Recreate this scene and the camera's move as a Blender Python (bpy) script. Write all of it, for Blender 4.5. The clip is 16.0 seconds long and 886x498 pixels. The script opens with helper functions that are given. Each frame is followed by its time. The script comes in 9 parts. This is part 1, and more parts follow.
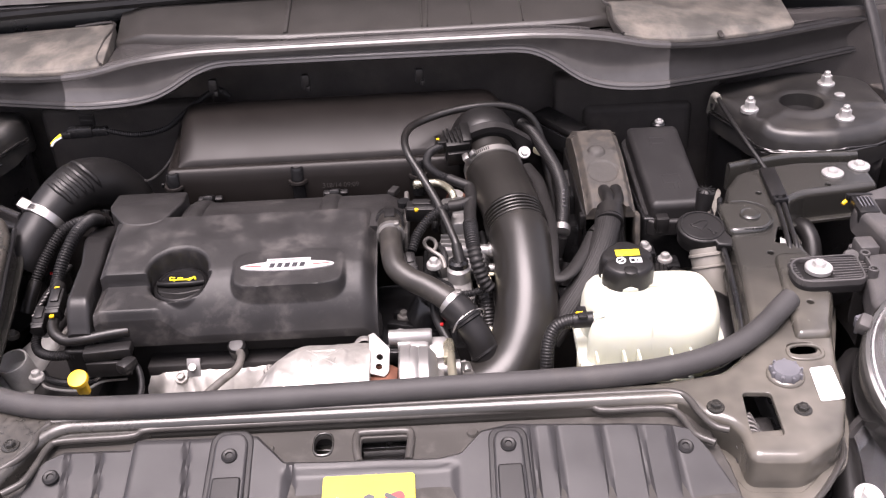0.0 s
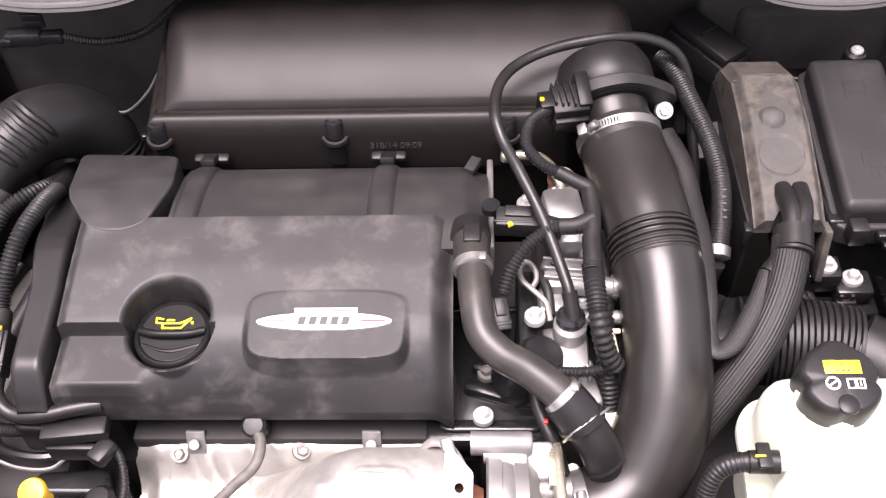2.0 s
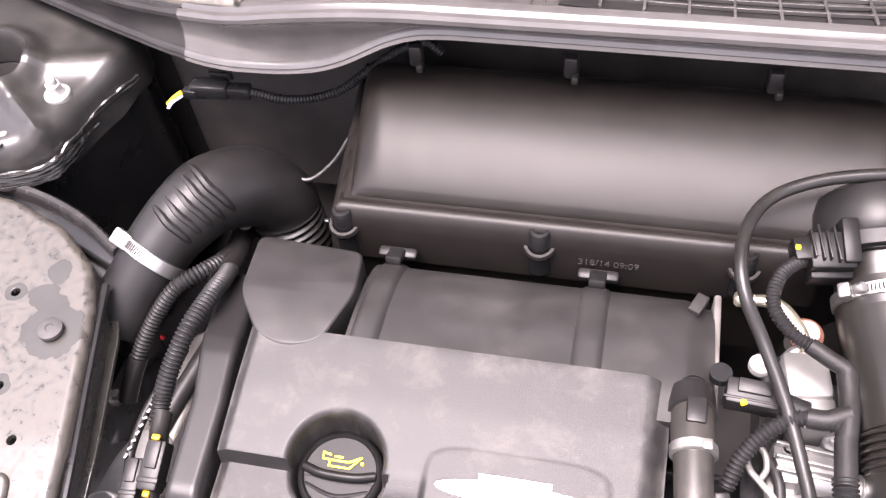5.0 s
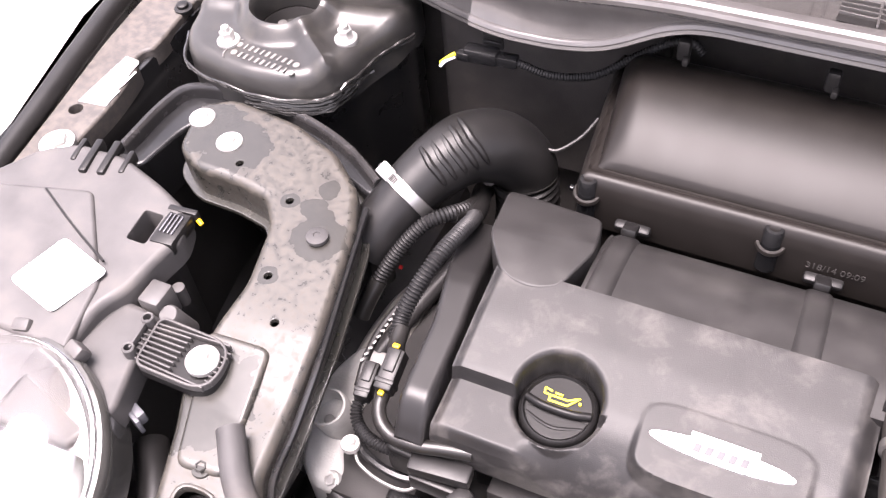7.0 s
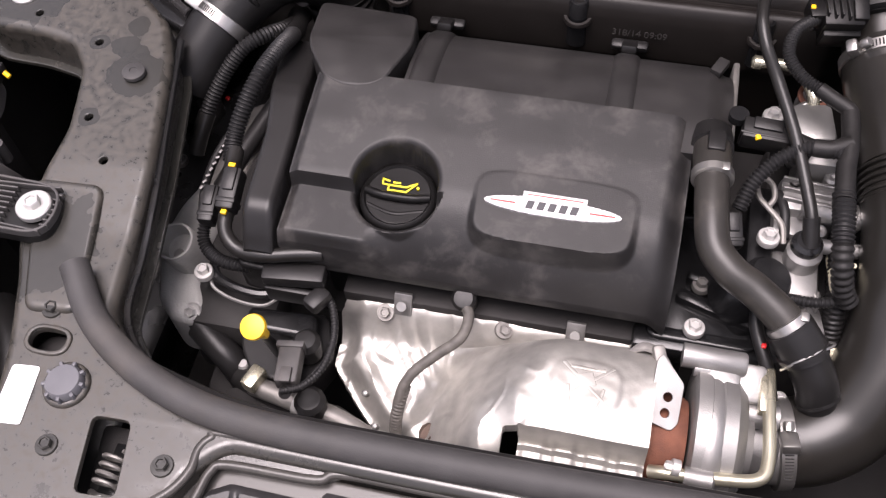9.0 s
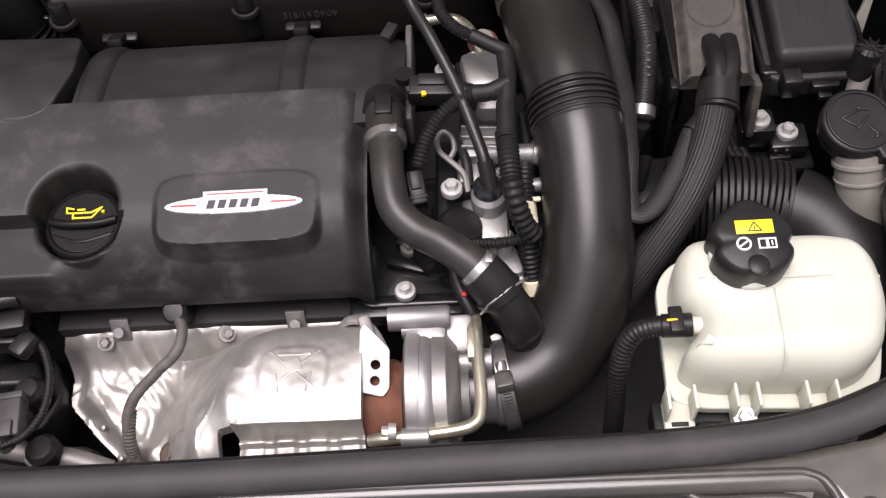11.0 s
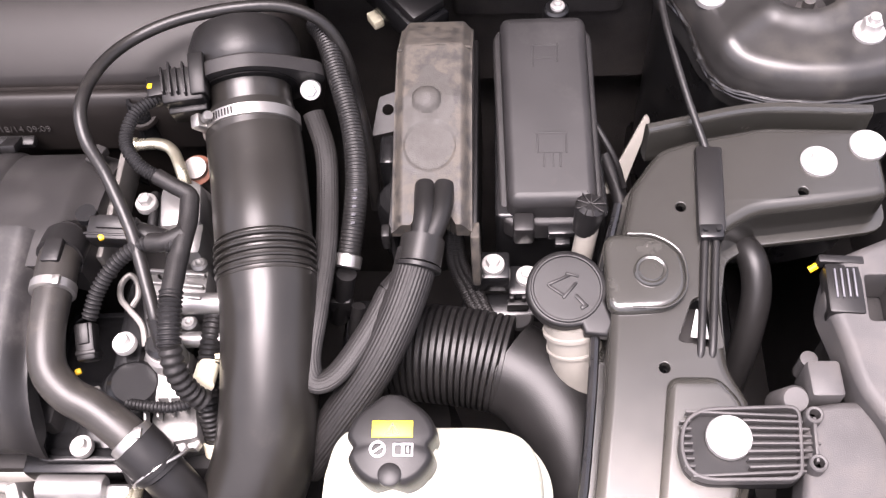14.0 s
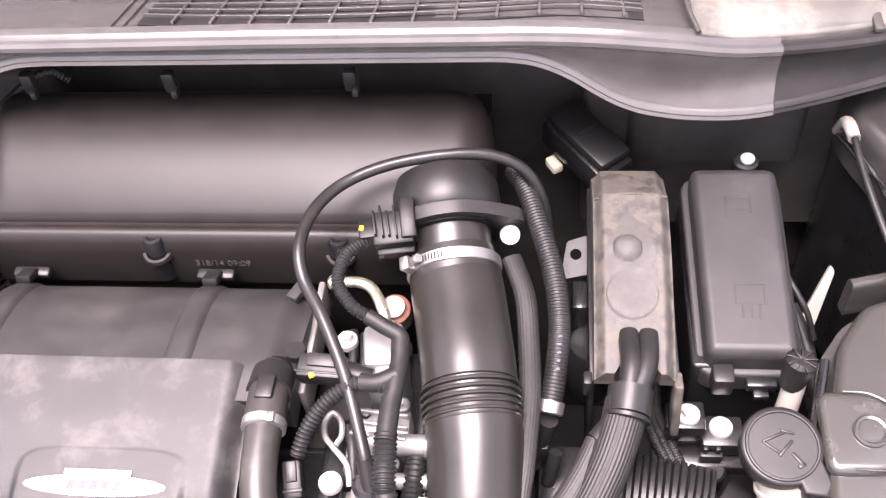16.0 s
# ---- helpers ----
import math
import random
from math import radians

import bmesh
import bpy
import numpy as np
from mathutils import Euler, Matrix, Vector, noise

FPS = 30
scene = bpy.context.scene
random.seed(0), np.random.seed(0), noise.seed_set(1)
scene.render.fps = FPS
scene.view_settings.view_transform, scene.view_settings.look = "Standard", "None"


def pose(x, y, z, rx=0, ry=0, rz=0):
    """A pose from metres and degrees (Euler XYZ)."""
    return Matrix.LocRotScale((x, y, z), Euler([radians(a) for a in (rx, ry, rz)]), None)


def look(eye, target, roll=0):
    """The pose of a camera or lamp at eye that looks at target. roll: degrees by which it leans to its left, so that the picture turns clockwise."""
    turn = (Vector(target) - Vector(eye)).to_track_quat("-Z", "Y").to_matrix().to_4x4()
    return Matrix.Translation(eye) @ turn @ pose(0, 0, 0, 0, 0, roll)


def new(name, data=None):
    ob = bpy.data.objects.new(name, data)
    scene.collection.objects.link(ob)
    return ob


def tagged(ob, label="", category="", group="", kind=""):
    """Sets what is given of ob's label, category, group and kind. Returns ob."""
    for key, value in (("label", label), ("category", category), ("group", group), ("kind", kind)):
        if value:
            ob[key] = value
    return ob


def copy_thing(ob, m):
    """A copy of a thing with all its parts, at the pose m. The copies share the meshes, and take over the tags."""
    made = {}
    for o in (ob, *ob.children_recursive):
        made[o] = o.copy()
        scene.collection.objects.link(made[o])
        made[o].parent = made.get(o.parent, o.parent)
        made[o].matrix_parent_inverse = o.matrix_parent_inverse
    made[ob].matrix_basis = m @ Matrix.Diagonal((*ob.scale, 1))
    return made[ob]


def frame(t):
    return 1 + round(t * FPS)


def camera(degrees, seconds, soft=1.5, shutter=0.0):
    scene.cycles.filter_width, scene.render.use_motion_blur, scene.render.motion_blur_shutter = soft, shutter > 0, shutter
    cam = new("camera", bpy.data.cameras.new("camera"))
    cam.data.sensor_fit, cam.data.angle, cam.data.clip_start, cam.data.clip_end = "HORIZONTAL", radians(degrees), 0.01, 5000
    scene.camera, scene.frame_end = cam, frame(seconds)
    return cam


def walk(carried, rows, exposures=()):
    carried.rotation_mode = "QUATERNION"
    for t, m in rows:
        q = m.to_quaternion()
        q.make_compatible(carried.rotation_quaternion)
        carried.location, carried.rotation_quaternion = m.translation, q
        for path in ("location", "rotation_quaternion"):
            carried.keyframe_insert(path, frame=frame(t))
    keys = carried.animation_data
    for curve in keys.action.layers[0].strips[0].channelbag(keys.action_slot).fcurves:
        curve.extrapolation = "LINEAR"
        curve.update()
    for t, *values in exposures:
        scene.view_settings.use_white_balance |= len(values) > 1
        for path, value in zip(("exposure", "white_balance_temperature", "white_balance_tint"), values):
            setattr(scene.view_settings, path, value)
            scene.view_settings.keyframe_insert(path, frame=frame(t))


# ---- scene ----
cam = camera(49.6, 16.0, 1.3)
PATH = [
    (0, (0.054, -0.048, 1.584), (0.034, 1.647, 0.523), -3.3),
    (0.5, (0.075, 0.097, 1.592), (-0.02, 1.742, 0.458), -3.7),
    (1, (0.075, 0.195, 1.59), (-0.113, 1.745, 0.34), -4.0),
    (1.5, (0.032, 0.326, 1.604), (-0.132, 1.769, 0.229), -3.8),
    (2, (-0.01, 0.44, 1.604), (-0.096, 1.731, 0.079), -3.4),
    (2.5, (-0.008, 0.53, 1.601), (-0.153, 1.719, -0.001), -5.7),
    (3, (-0.022, 0.599, 1.598), (-0.211, 1.623, -0.109), -6.9),
    (5.3, (-0.093, 0.632, 1.627), (-0.524, 1.788, 0.053), -8.0),
    (5.5, (-0.102, 0.624, 1.634), (-0.58, 1.773, 0.068), -8.0),
    (6, (-0.123, 0.594, 1.645), (-0.698, 1.742, 0.112), -7.5),
    (6.5, (-0.137, 0.554, 1.648), (-0.753, 1.693, 0.124), -6.6),
    (7, (-0.142, 0.518, 1.645), (-0.778, 1.631, 0.11), -6.7),
    (7.5, (-0.136, 0.499, 1.639), (-0.743, 1.583, 0.071), -5.9),
    (8, (-0.122, 0.476, 1.627), (-0.657, 1.537, 0.017), -5.4),
    (8.5, (-0.113, 0.457, 1.616), (-0.552, 1.493, -0.038), -5.7),
    (9, (-0.095, 0.449, 1.606), (-0.419, 1.493, -0.069), -5.4),
    (9.5, (-0.071, 0.449, 1.597), (-0.247, 1.495, -0.099), -5.0),
    (9.7, (-0.061, 0.451, 1.597), (-0.22, 1.49, -0.105), -5.9),
    (11.8, (0.151, 0.473, 1.584), (0.075, 1.545, -0.103), -6.4),
    (12, (0.171, 0.482, 1.584), (0.098, 1.553, -0.103), -6.0),
    (12.5, (0.218, 0.508, 1.581), (0.133, 1.585, -0.102), -6.5),
    (13, (0.266, 0.542, 1.582), (0.187, 1.611, -0.107), -6.6),
    (13.5, (0.303, 0.574, 1.585), (0.217, 1.608, -0.124), -5.6),
    (14, (0.313, 0.606, 1.59), (0.181, 1.641, -0.116), -6.9),
    (14.5, (0.3, 0.642, 1.595), (0.121, 1.698, -0.094), -8.2),
    (15, (0.273, 0.654, 1.607), (0.034, 1.783, -0.027), -9.5),
    (15.5, (0.234, 0.635, 1.613), (-0.02, 1.812, 0.016), -8.7),
    (16, (0.195, 0.614, 1.617), (-0.04, 1.844, 0.057), -7.9),
]
EXPOSURES = [(0.0, 2.4, 6650, 26), (1.0, 2.3, 6650, 26), (1.5, 2.5, 6650, 26), (2.2, 2.9, 6650, 26), (3.2, 2.85, 6650, 27), (5.5, 3.6, 6650, 26), (7.5, 3.25, 6650, 25), (9.5, 1.65, 6550, 23), (12.5, 1.45, 6520, 21), (13.0, 2.06, 6540, 23), (13.5, 2.49, 6570, 25), (14.0, 3.05, 6600, 26), (14.5, 3.5, 6620, 28), (15.0, 3.58, 6640, 29), (16.0, 3.62, 6650, 29)]
walk(cam, [(t, look(eye, target, roll)) for t, eye, target, roll in PATH], EXPOSURES)

# ---- light ----
world = bpy.data.worlds.new("overcast_sky")
scene.world = world
world.use_nodes = True
sky = world.node_tree.nodes.new("ShaderNodeTexSky")
sky.sky_type, sky.sun_disc = "NISHITA", False
sky.sun_elevation, sky.sun_rotation = radians(79), radians(217)
sky.air_density, sky.dust_density = 1.0, 4.0
tone_down = world.node_tree.nodes.new("ShaderNodeHueSaturation")
tone_down.inputs["Saturation"].default_value = 0.35
background = world.node_tree.nodes["Background"]
background.inputs["Strength"].default_value = 0.065
world.node_tree.links.new(sky.outputs["Color"], tone_down.inputs["Color"])
world.node_tree.links.new(tone_down.outputs["Color"], background.inputs["Color"])

sun = new("sun", bpy.data.lights.new("sun", "SUN"))
sun.data.energy, sun.data.angle, sun.data.color = 1.5, radians(40), (1.0, 0.96, 0.93)
sun.matrix_world = look((-0.45, 0.30, 5.0), (0, 0.9, 0.9))


# ---- materials ----
def material(name, color, rough=0.5, metal=0.0, vary=0.25, scale=30.0, grain=0.15, fine=900.0, coat=0.0, dust=None, dust_amount=0.5, dust_scale=9.0, spec=0.4):
    """A surface with colour, gloss and relief that vary at two scales; dust: colour of a patchy film of dirt."""
    m = bpy.data.materials.new(name)
    m.use_nodes = True
    tree, n, l = m.node_tree, m.node_tree.nodes, m.node_tree.links
    b = n["Principled BSDF"]
    b.inputs["Metallic"].default_value = metal
    b.inputs["Coat Weight"].default_value = coat
    b.inputs["Coat Roughness"].default_value = 0.08
    b.inputs["Specular IOR Level"].default_value = spec
    tc = n.new("ShaderNodeTexCoord")
    big, small = n.new("ShaderNodeTexNoise"), n.new("ShaderNodeTexNoise")
    big.inputs["Scale"].default_value, big.inputs["Detail"].default_value = scale, 5
    small.inputs["Scale"].default_value, small.inputs["Detail"].default_value = fine, 3
    l.new(tc.outputs["Object"], big.inputs["Vector"])
    l.new(tc.outputs["Object"], small.inputs["Vector"])
    ramp = n.new("ShaderNodeMapRange")
    ramp.inputs["From Min"].default_value, ramp.inputs["From Max"].default_value = 0.3, 0.7
    ramp.inputs["To Min"].default_value, ramp.inputs["To Max"].default_value = 1 - vary, 1 + vary
    l.new(big.outputs["Fac"], ramp.inputs["Value"])
    tone = n.new("ShaderNodeVectorMath")
    tone.operation = "SCALE"
    tone.inputs[0].default_value = color
    l.new(ramp.outputs["Result"], tone.inputs["Scale"])
    result = tone.outputs["Vector"]
    rough_add = n.new("ShaderNodeMapRange")
    rough_add.inputs["To Min"].default_value, rough_add.inputs["To Max"].default_value = rough * 0.85, min(1, rough * 1.15)
    l.new(big.outputs["Fac"], rough_add.inputs["Value"])
    rough_out = rough_add.outputs["Result"]
    if dust:
        dn, dr = n.new("ShaderNodeTexNoise"), n.new("ShaderNodeValToRGB")
        dn.inputs["Scale"].default_value, dn.inputs["Detail"].default_value, dn.inputs["Roughness"].default_value = dust_scale, 8, 0.65
        l.new(tc.outputs["Object"], dn.inputs["Vector"])
        dr.color_ramp.elements[0].position, dr.color_ramp.elements[1].position = 0.62 - 0.3 * dust_amount, 0.82 - 0.3 * dust_amount
        l.new(dn.outputs["Fac"], dr.inputs["Fac"])
        speck = n.new("ShaderNodeMapRange")
        speck.inputs["To Min"].default_value, speck.inputs["To Max"].default_value = 0.45, 1.0
        l.new(small.outputs["Fac"], speck.inputs["Value"])
        mul = n.new("ShaderNodeMath")
        mul.operation = "MULTIPLY"
        l.new(dr.outputs["Color"], mul.inputs[0])
        l.new(speck.outputs["Result"], mul.inputs[1])
        amt = n.new("ShaderNodeMath")
        amt.operation = "MULTIPLY"
        amt.inputs[1].default_value = min(1.0, dust_amount * 1.1)
        l.new(mul.outputs["Value"], amt.inputs[0])
        mix = n.new("ShaderNodeMix")
        mix.data_type = "RGBA"
        l.new(amt.outputs["Value"], mix.inputs["Factor"])
        l.new(result, mix.inputs["A"])
        mix.inputs["B"].default_value = (*dust, 1)
        result = mix.outputs["Result"]
        rm = n.new("ShaderNodeMix")
        l.new(amt.outputs["Value"], rm.inputs["Factor"])
        l.new(rough_out, rm.inputs["A"])
        rm.inputs["B"].default_value = 0.85
        rough_out = rm.outputs["Result"]
    l.new(result, b.inputs["Base Color"])
    l.new(rough_out, b.inputs["Roughness"])
    bump = n.new("ShaderNodeBump")
    bump.inputs["Strength"].default_value, bump.inputs["Distance"].default_value = grain, 0.0006
    l.new(small.outputs["Fac"], bump.inputs["Height"])
    l.new(bump.outputs["Normal"], b.inputs["Normal"])
    return m


DUST = (0.16, 0.135, 0.11)
PLASTIC = material("black_moulded_plastic", (0.0115, 0.011, 0.011), 0.38, spec=0.27, vary=0.2, grain=0.16, fine=1700)
COVER = material("textured_engine_cover_plastic", (0.0175, 0.0167, 0.0167), 0.42, spec=0.32, grain=0.4, fine=1600, dust=(0.135, 0.124, 0.115), dust_amount=0.38, dust_scale=30)
for _k in COVER.node_tree.nodes:
    if _k.bl_idname == "ShaderNodeTexNoise" and abs(_k.inputs["Scale"].default_value - 30) < 0.1 and _k.inputs["Roughness"].default_value > 0.6:
        _k.inputs["Distortion"].default_value = 0.25
LID = material("grey_black_plastic", (0.021, 0.0199, 0.0197), 0.44, spec=0.29, grain=0.3, fine=1500, dust=(0.10, 0.094, 0.088), dust_amount=0.24, dust_scale=11)
AIRBOX = material("satin_airbox_plastic", (0.0118, 0.0100, 0.0090), 0.41, spec=0.235, vary=0.12, grain=0.12, fine=2200)
GLOSSY = material("glossy_black_plastic", (0.010, 0.010, 0.0105), 0.25, vary=0.2, grain=0.1)
RADMAT = material("satin_radiator_cover_plastic", (0.026, 0.0252, 0.0258), 0.38, spec=0.32, vary=0.15, grain=0.12, fine=1500, dust=(0.075, 0.07, 0.066), dust_amount=0.3, dust_scale=16)
RUBBER = material("black_rubber", (0.0105, 0.0100, 0.0098), 0.40, spec=0.32, vary=0.2, grain=0.25, fine=1200)
SEALRUB = material("grey_sponge_rubber", (0.036, 0.0345, 0.0345), 0.62, vary=0.2, grain=0.4, fine=1700, dust=DUST, dust_amount=0.25)
HOSE = material("smooth_rubber_hose", (0.0125, 0.0118, 0.0112), 0.34, spec=0.36, vary=0.25, grain=0.2, dust=DUST, dust_amount=0.15, dust_scale=40)
DUCT = material("intake_pipe_plastic", (0.0145, 0.0134, 0.0120), 0.30, spec=0.40, vary=0.12, grain=0.08, fine=1300, dust=DUST, dust_amount=0.12, dust_scale=35)
LOOM = material("corrugated_loom_plastic", (0.0115, 0.0112, 0.0115), 0.47, spec=0.28, vary=0.2, grain=0.2)
BRAID = material("braided_loom_sleeve", (0.0105, 0.0098, 0.0095), 0.50, spec=0.28, vary=0.3, scale=250, grain=0.45, fine=900)
PAINT = material("black_body_paint", (0.008, 0.008, 0.0085), 0.28, vary=0.2, grain=0.05, coat=0.6, dust=DUST, dust_amount=0.15)
CARRIER = material("dusty_black_painted_steel", (0.026, 0.0252, 0.0225), 0.22, spec=0.66, vary=0.08, scale=14, grain=0.05, fine=1400, dust=(0.050, 0.0420, 0.0325), dust_amount=0.85, dust_scale=150)
for _k in CARRIER.node_tree.nodes:
    if _k.bl_idname == "ShaderNodeValToRGB":
        _k.color_ramp.elements[0].position, _k.color_ramp.elements[1].position = 0.34, 0.62
CARRIER_R = material("film_dust_black_painted_steel", (0.026, 0.0252, 0.0220), 0.22, spec=0.85, vary=0.08, scale=14, grain=0.04, fine=1400, dust=(0.085, 0.078, 0.066), dust_amount=0.20, dust_scale=45)
LINER = material("worn_black_liner_edge", (0.022, 0.021, 0.021), 0.24, vary=0.2, grain=0.1, dust=(0.09, 0.08, 0.075), dust_amount=0.3, dust_scale=40)
SHELF = material("scuffed_grey_black_shelf_paint", (0.046, 0.0432, 0.0395), 0.30, vary=0.12, scale=14, grain=0.05, fine=1400, dust=(0.16, 0.15, 0.135), dust_amount=0.3, dust_scale=45)
WINGMAT = material("dusty_inner_wing_paint", (0.05, 0.045, 0.042), 0.45, vary=0.12, grain=0.1, dust=(0.11, 0.096, 0.083), dust_amount=0.7, dust_scale=130)
HEADMAT = material("grey_headlight_housing_plastic", (0.056, 0.0532, 0.0526), 0.5, vary=0.2, grain=0.3, fine=1500, dust=(0.09, 0.08, 0.07), dust_amount=0.4, dust_scale=30)
PADMAT = material("pale_bonnet_reflector", (0.26, 0.25, 0.24), 0.9, vary=0.15, grain=0.6, fine=500)
# deep shade put into the colour, for hollows, gaps and low castings
DARK = material("deep_shade_black", (0.022, 0.0205, 0.020), 0.7, vary=0.4, scale=12, grain=0.3, spec=0.3)
FELT = material("black_bulkhead_insulation_felt", (0.047, 0.042, 0.039), 0.8, vary=0.3, scale=20, grain=0.8, fine=500, dust=DUST, dust_amount=0.3)
TOWER = material("road_film_on_black_paint", (0.025, 0.0240, 0.0230), 0.36, vary=0.2, grain=0.05, coat=0.16, dust=(0.100, 0.090, 0.074), dust_amount=0.36, dust_scale=20)
TOWER.node_tree.nodes["Principled BSDF"].inputs["Coat Roughness"].default_value = 0.20
SEALER = material("brushed_black_seam_sealer", (0.016, 0.0155, 0.015), 0.20, vary=0.3, grain=0.3, fine=500, coat=0.6)
PLATEMARK = material("scratched_bare_stamping", (0.20, 0.19, 0.18), 0.4, 0.3, vary=0.3)
RODMAT = material("grimy_damper_steel", (0.10, 0.095, 0.09), 0.45, 0.5, vary=0.3)
ZINC = material("zinc_plated_steel", (0.52, 0.51, 0.495), 0.42, 0.65, vary=0.1, grain=0.1, fine=600)
STEEL = material("bright_steel_clamp", (0.37, 0.36, 0.345), 0.36, 0.9, vary=0.15, grain=0.2, fine=500)
ALU = material("cast_aluminium", (0.29, 0.284, 0.275), 0.44, 0.75, vary=0.15, grain=0.30, fine=900)
ALU_DULL = material("dull_cast_aluminium", (0.22, 0.21, 0.197), 0.55, 0.6, vary=0.25, grain=0.35, fine=800, dust=DUST, dust_amount=0.4)
SHIELD = material("crumpled_heat_shield_foil", (0.46, 0.445, 0.415), 0.50, 0.78, vary=0.2, scale=45, grain=0.22, fine=260)
RUST = material("heat_tinted_rusty_iron", (0.13, 0.05, 0.03), 0.75, 0.2, vary=0.35, scale=60, grain=0.7)
BURNT = material("burnt_brown_iron", (0.085, 0.058, 0.045), 0.6, 0.4, vary=0.35, scale=60, grain=0.7)
PIPE = material("yellow_passivated_pipe", (0.55, 0.52, 0.40), 0.28, 0.85, vary=0.1)
TANK = material("translucent_cream_plastic", (0.52, 0.53, 0.44), 0.40, vary=0.06, scale=18, grain=0.1)
TANK.node_tree.nodes["Principled BSDF"].inputs["Subsurface Weight"].default_value = 0.35
TANK.node_tree.nodes["Principled BSDF"].inputs["Subsurface Radius"].default_value = (0.02, 0.018, 0.012)
TANK.node_tree.nodes["Principled BSDF"].inputs["Subsurface Scale"].default_value = 0.5


GREYLID = material("greyed_fuse_box_plastic", (0.020, 0.0192, 0.0194), 0.42, spec=0.26, vary=0.12, grain=0.15, fine=1500, dust=(0.09, 0.085, 0.08), dust_amount=0.25, dust_scale=25)
SLEEVE = material("grey_woven_heat_sleeve", (0.085, 0.078, 0.070), 0.6, vary=0.3, scale=120, grain=0.6, fine=900)
SLEEVEPALE = material("pale_woven_tape_sleeve", (0.20, 0.19, 0.165), 0.6, vary=0.3, scale=120, grain=0.5, fine=800)
HOSEBROWN = material("dusty_rubber_coolant_hose", (0.023, 0.0210, 0.0186), 0.40, spec=0.42, vary=0.3, scale=40, grain=0.2, dust=DUST, dust_amount=0.25, dust_scale=45)
CHAINMAT = material("matte_black_cover_plastic", (0.0135, 0.0128, 0.0128), 0.36, spec=0.32, vary=0.1, grain=0.1, fine=2000)
CAPBLACK = material("deep_black_plastic", (0.0075, 0.0072, 0.0072), 0.36, spec=0.18, vary=0.2, grain=0.12)
LAMPRIM = material("smoked_lamp_rim", (0.050, 0.049, 0.046), 0.16, vary=0.15, scale=18, grain=0.05, coat=0.5)
FOIL = material("grey_silver_foil_label", (0.24, 0.23, 0.225), 0.4, 0.3, vary=0.15, scale=60)
DIM = material("moulded_code_plastic", (0.034, 0.031, 0.029), 0.5, vary=0.1)


def spot_dust(m, zone, wiped=()):
    """Droplet marks and cleaner zones in the dust of a surface; zone: (x from, x to, least); wiped: (x, y, radius) of washed round marks."""
    n, l = m.node_tree.nodes, m.node_tree.links
    mix = [k for k in n if k.bl_idname == "ShaderNodeMix" and k.data_type == "RGBA"][0]
    src = mix.inputs["Factor"].links[0].from_socket
    tc, vor, wob = n.new("ShaderNodeTexCoord"), n.new("ShaderNodeTexVoronoi"), n.new("ShaderNodeMapRange")
    vor.inputs["Scale"].default_value = 30
    l.new(tc.outputs["Object"], vor.inputs["Vector"])
    wob.inputs["From Min"].default_value, wob.inputs["From Max"].default_value = 0.22, 0.30
    wob.inputs["To Min"].default_value = 0.25
    l.new(vor.outputs["Distance"], wob.inputs["Value"])
    pick = n.new("ShaderNodeMath")
    pick.operation = "MAXIMUM"
    sep = n.new("ShaderNodeSeparateColor")
    l.new(vor.outputs["Color"], sep.inputs["Color"])
    some = n.new("ShaderNodeMath")
    some.operation = "GREATER_THAN"
    some.inputs[1].default_value = 0.45
    l.new(sep.outputs["Red"], some.inputs[0])
    l.new(some.outputs["Value"], pick.inputs[0])
    l.new(wob.outputs["Result"], pick.inputs[1])
    pos, zr = n.new("ShaderNodeSeparateXYZ"), n.new("ShaderNodeMapRange")
    l.new(tc.outputs["Object"], pos.inputs["Vector"])
    zr.inputs["From Min"].default_value, zr.inputs["From Max"].default_value = zone[0], zone[1]
    zr.inputs["To Min"].default_value, zr.inputs["To Max"].default_value = 1.0, zone[2]
    l.new(pos.outputs["X"], zr.inputs["Value"])
    a, b = n.new("ShaderNodeMath"), n.new("ShaderNodeMath")
    a.operation = b.operation = "MULTIPLY"
    l.new(src, a.inputs[0])
    l.new(pick.outputs["Value"], a.inputs[1])
    l.new(a.outputs["Value"], b.inputs[0])
    l.new(zr.outputs["Result"], b.inputs[1])
    last = b.outputs["Value"]
    wave, flat = n.new("ShaderNodeTexNoise"), n.new("ShaderNodeVectorMath")
    wave.inputs["Scale"].default_value = 70
    flat.operation = "MULTIPLY"
    flat.inputs[1].default_value = (1, 1, 0)
    l.new(tc.outputs["Object"], wave.inputs["Vector"])
    l.new(tc.outputs["Object"], flat.inputs[0])
    for x, y, r in wiped:
        far, wob, edge, mul = n.new("ShaderNodeVectorMath"), n.new("ShaderNodeMath"), n.new("ShaderNodeMapRange"), n.new("ShaderNodeMath")
        far.operation, wob.operation, mul.operation = "DISTANCE", "MULTIPLY_ADD", "MULTIPLY"
        far.inputs[1].default_value = (x, y, 0)
        l.new(flat.outputs["Vector"], far.inputs[0])
        wob.inputs[1].default_value = r * 0.9
        l.new(wave.outputs["Fac"], wob.inputs[0])
        l.new(far.outputs["Value"], wob.inputs[2])
        edge.inputs["From Min"].default_value, edge.inputs["From Max"].default_value = r * 1.42, r * 1.5
        edge.inputs["To Min"].default_value = 0.09
        l.new(wob.outputs["Value"], edge.inputs["Value"])
        l.new(last, mul.inputs[0])
        l.new(edge.outputs["Result"], mul.inputs[1])
        last = mul.outputs["Value"]
    for k in list(src.links):
        if k.to_node != a:
            l.new(last, k.to_socket)



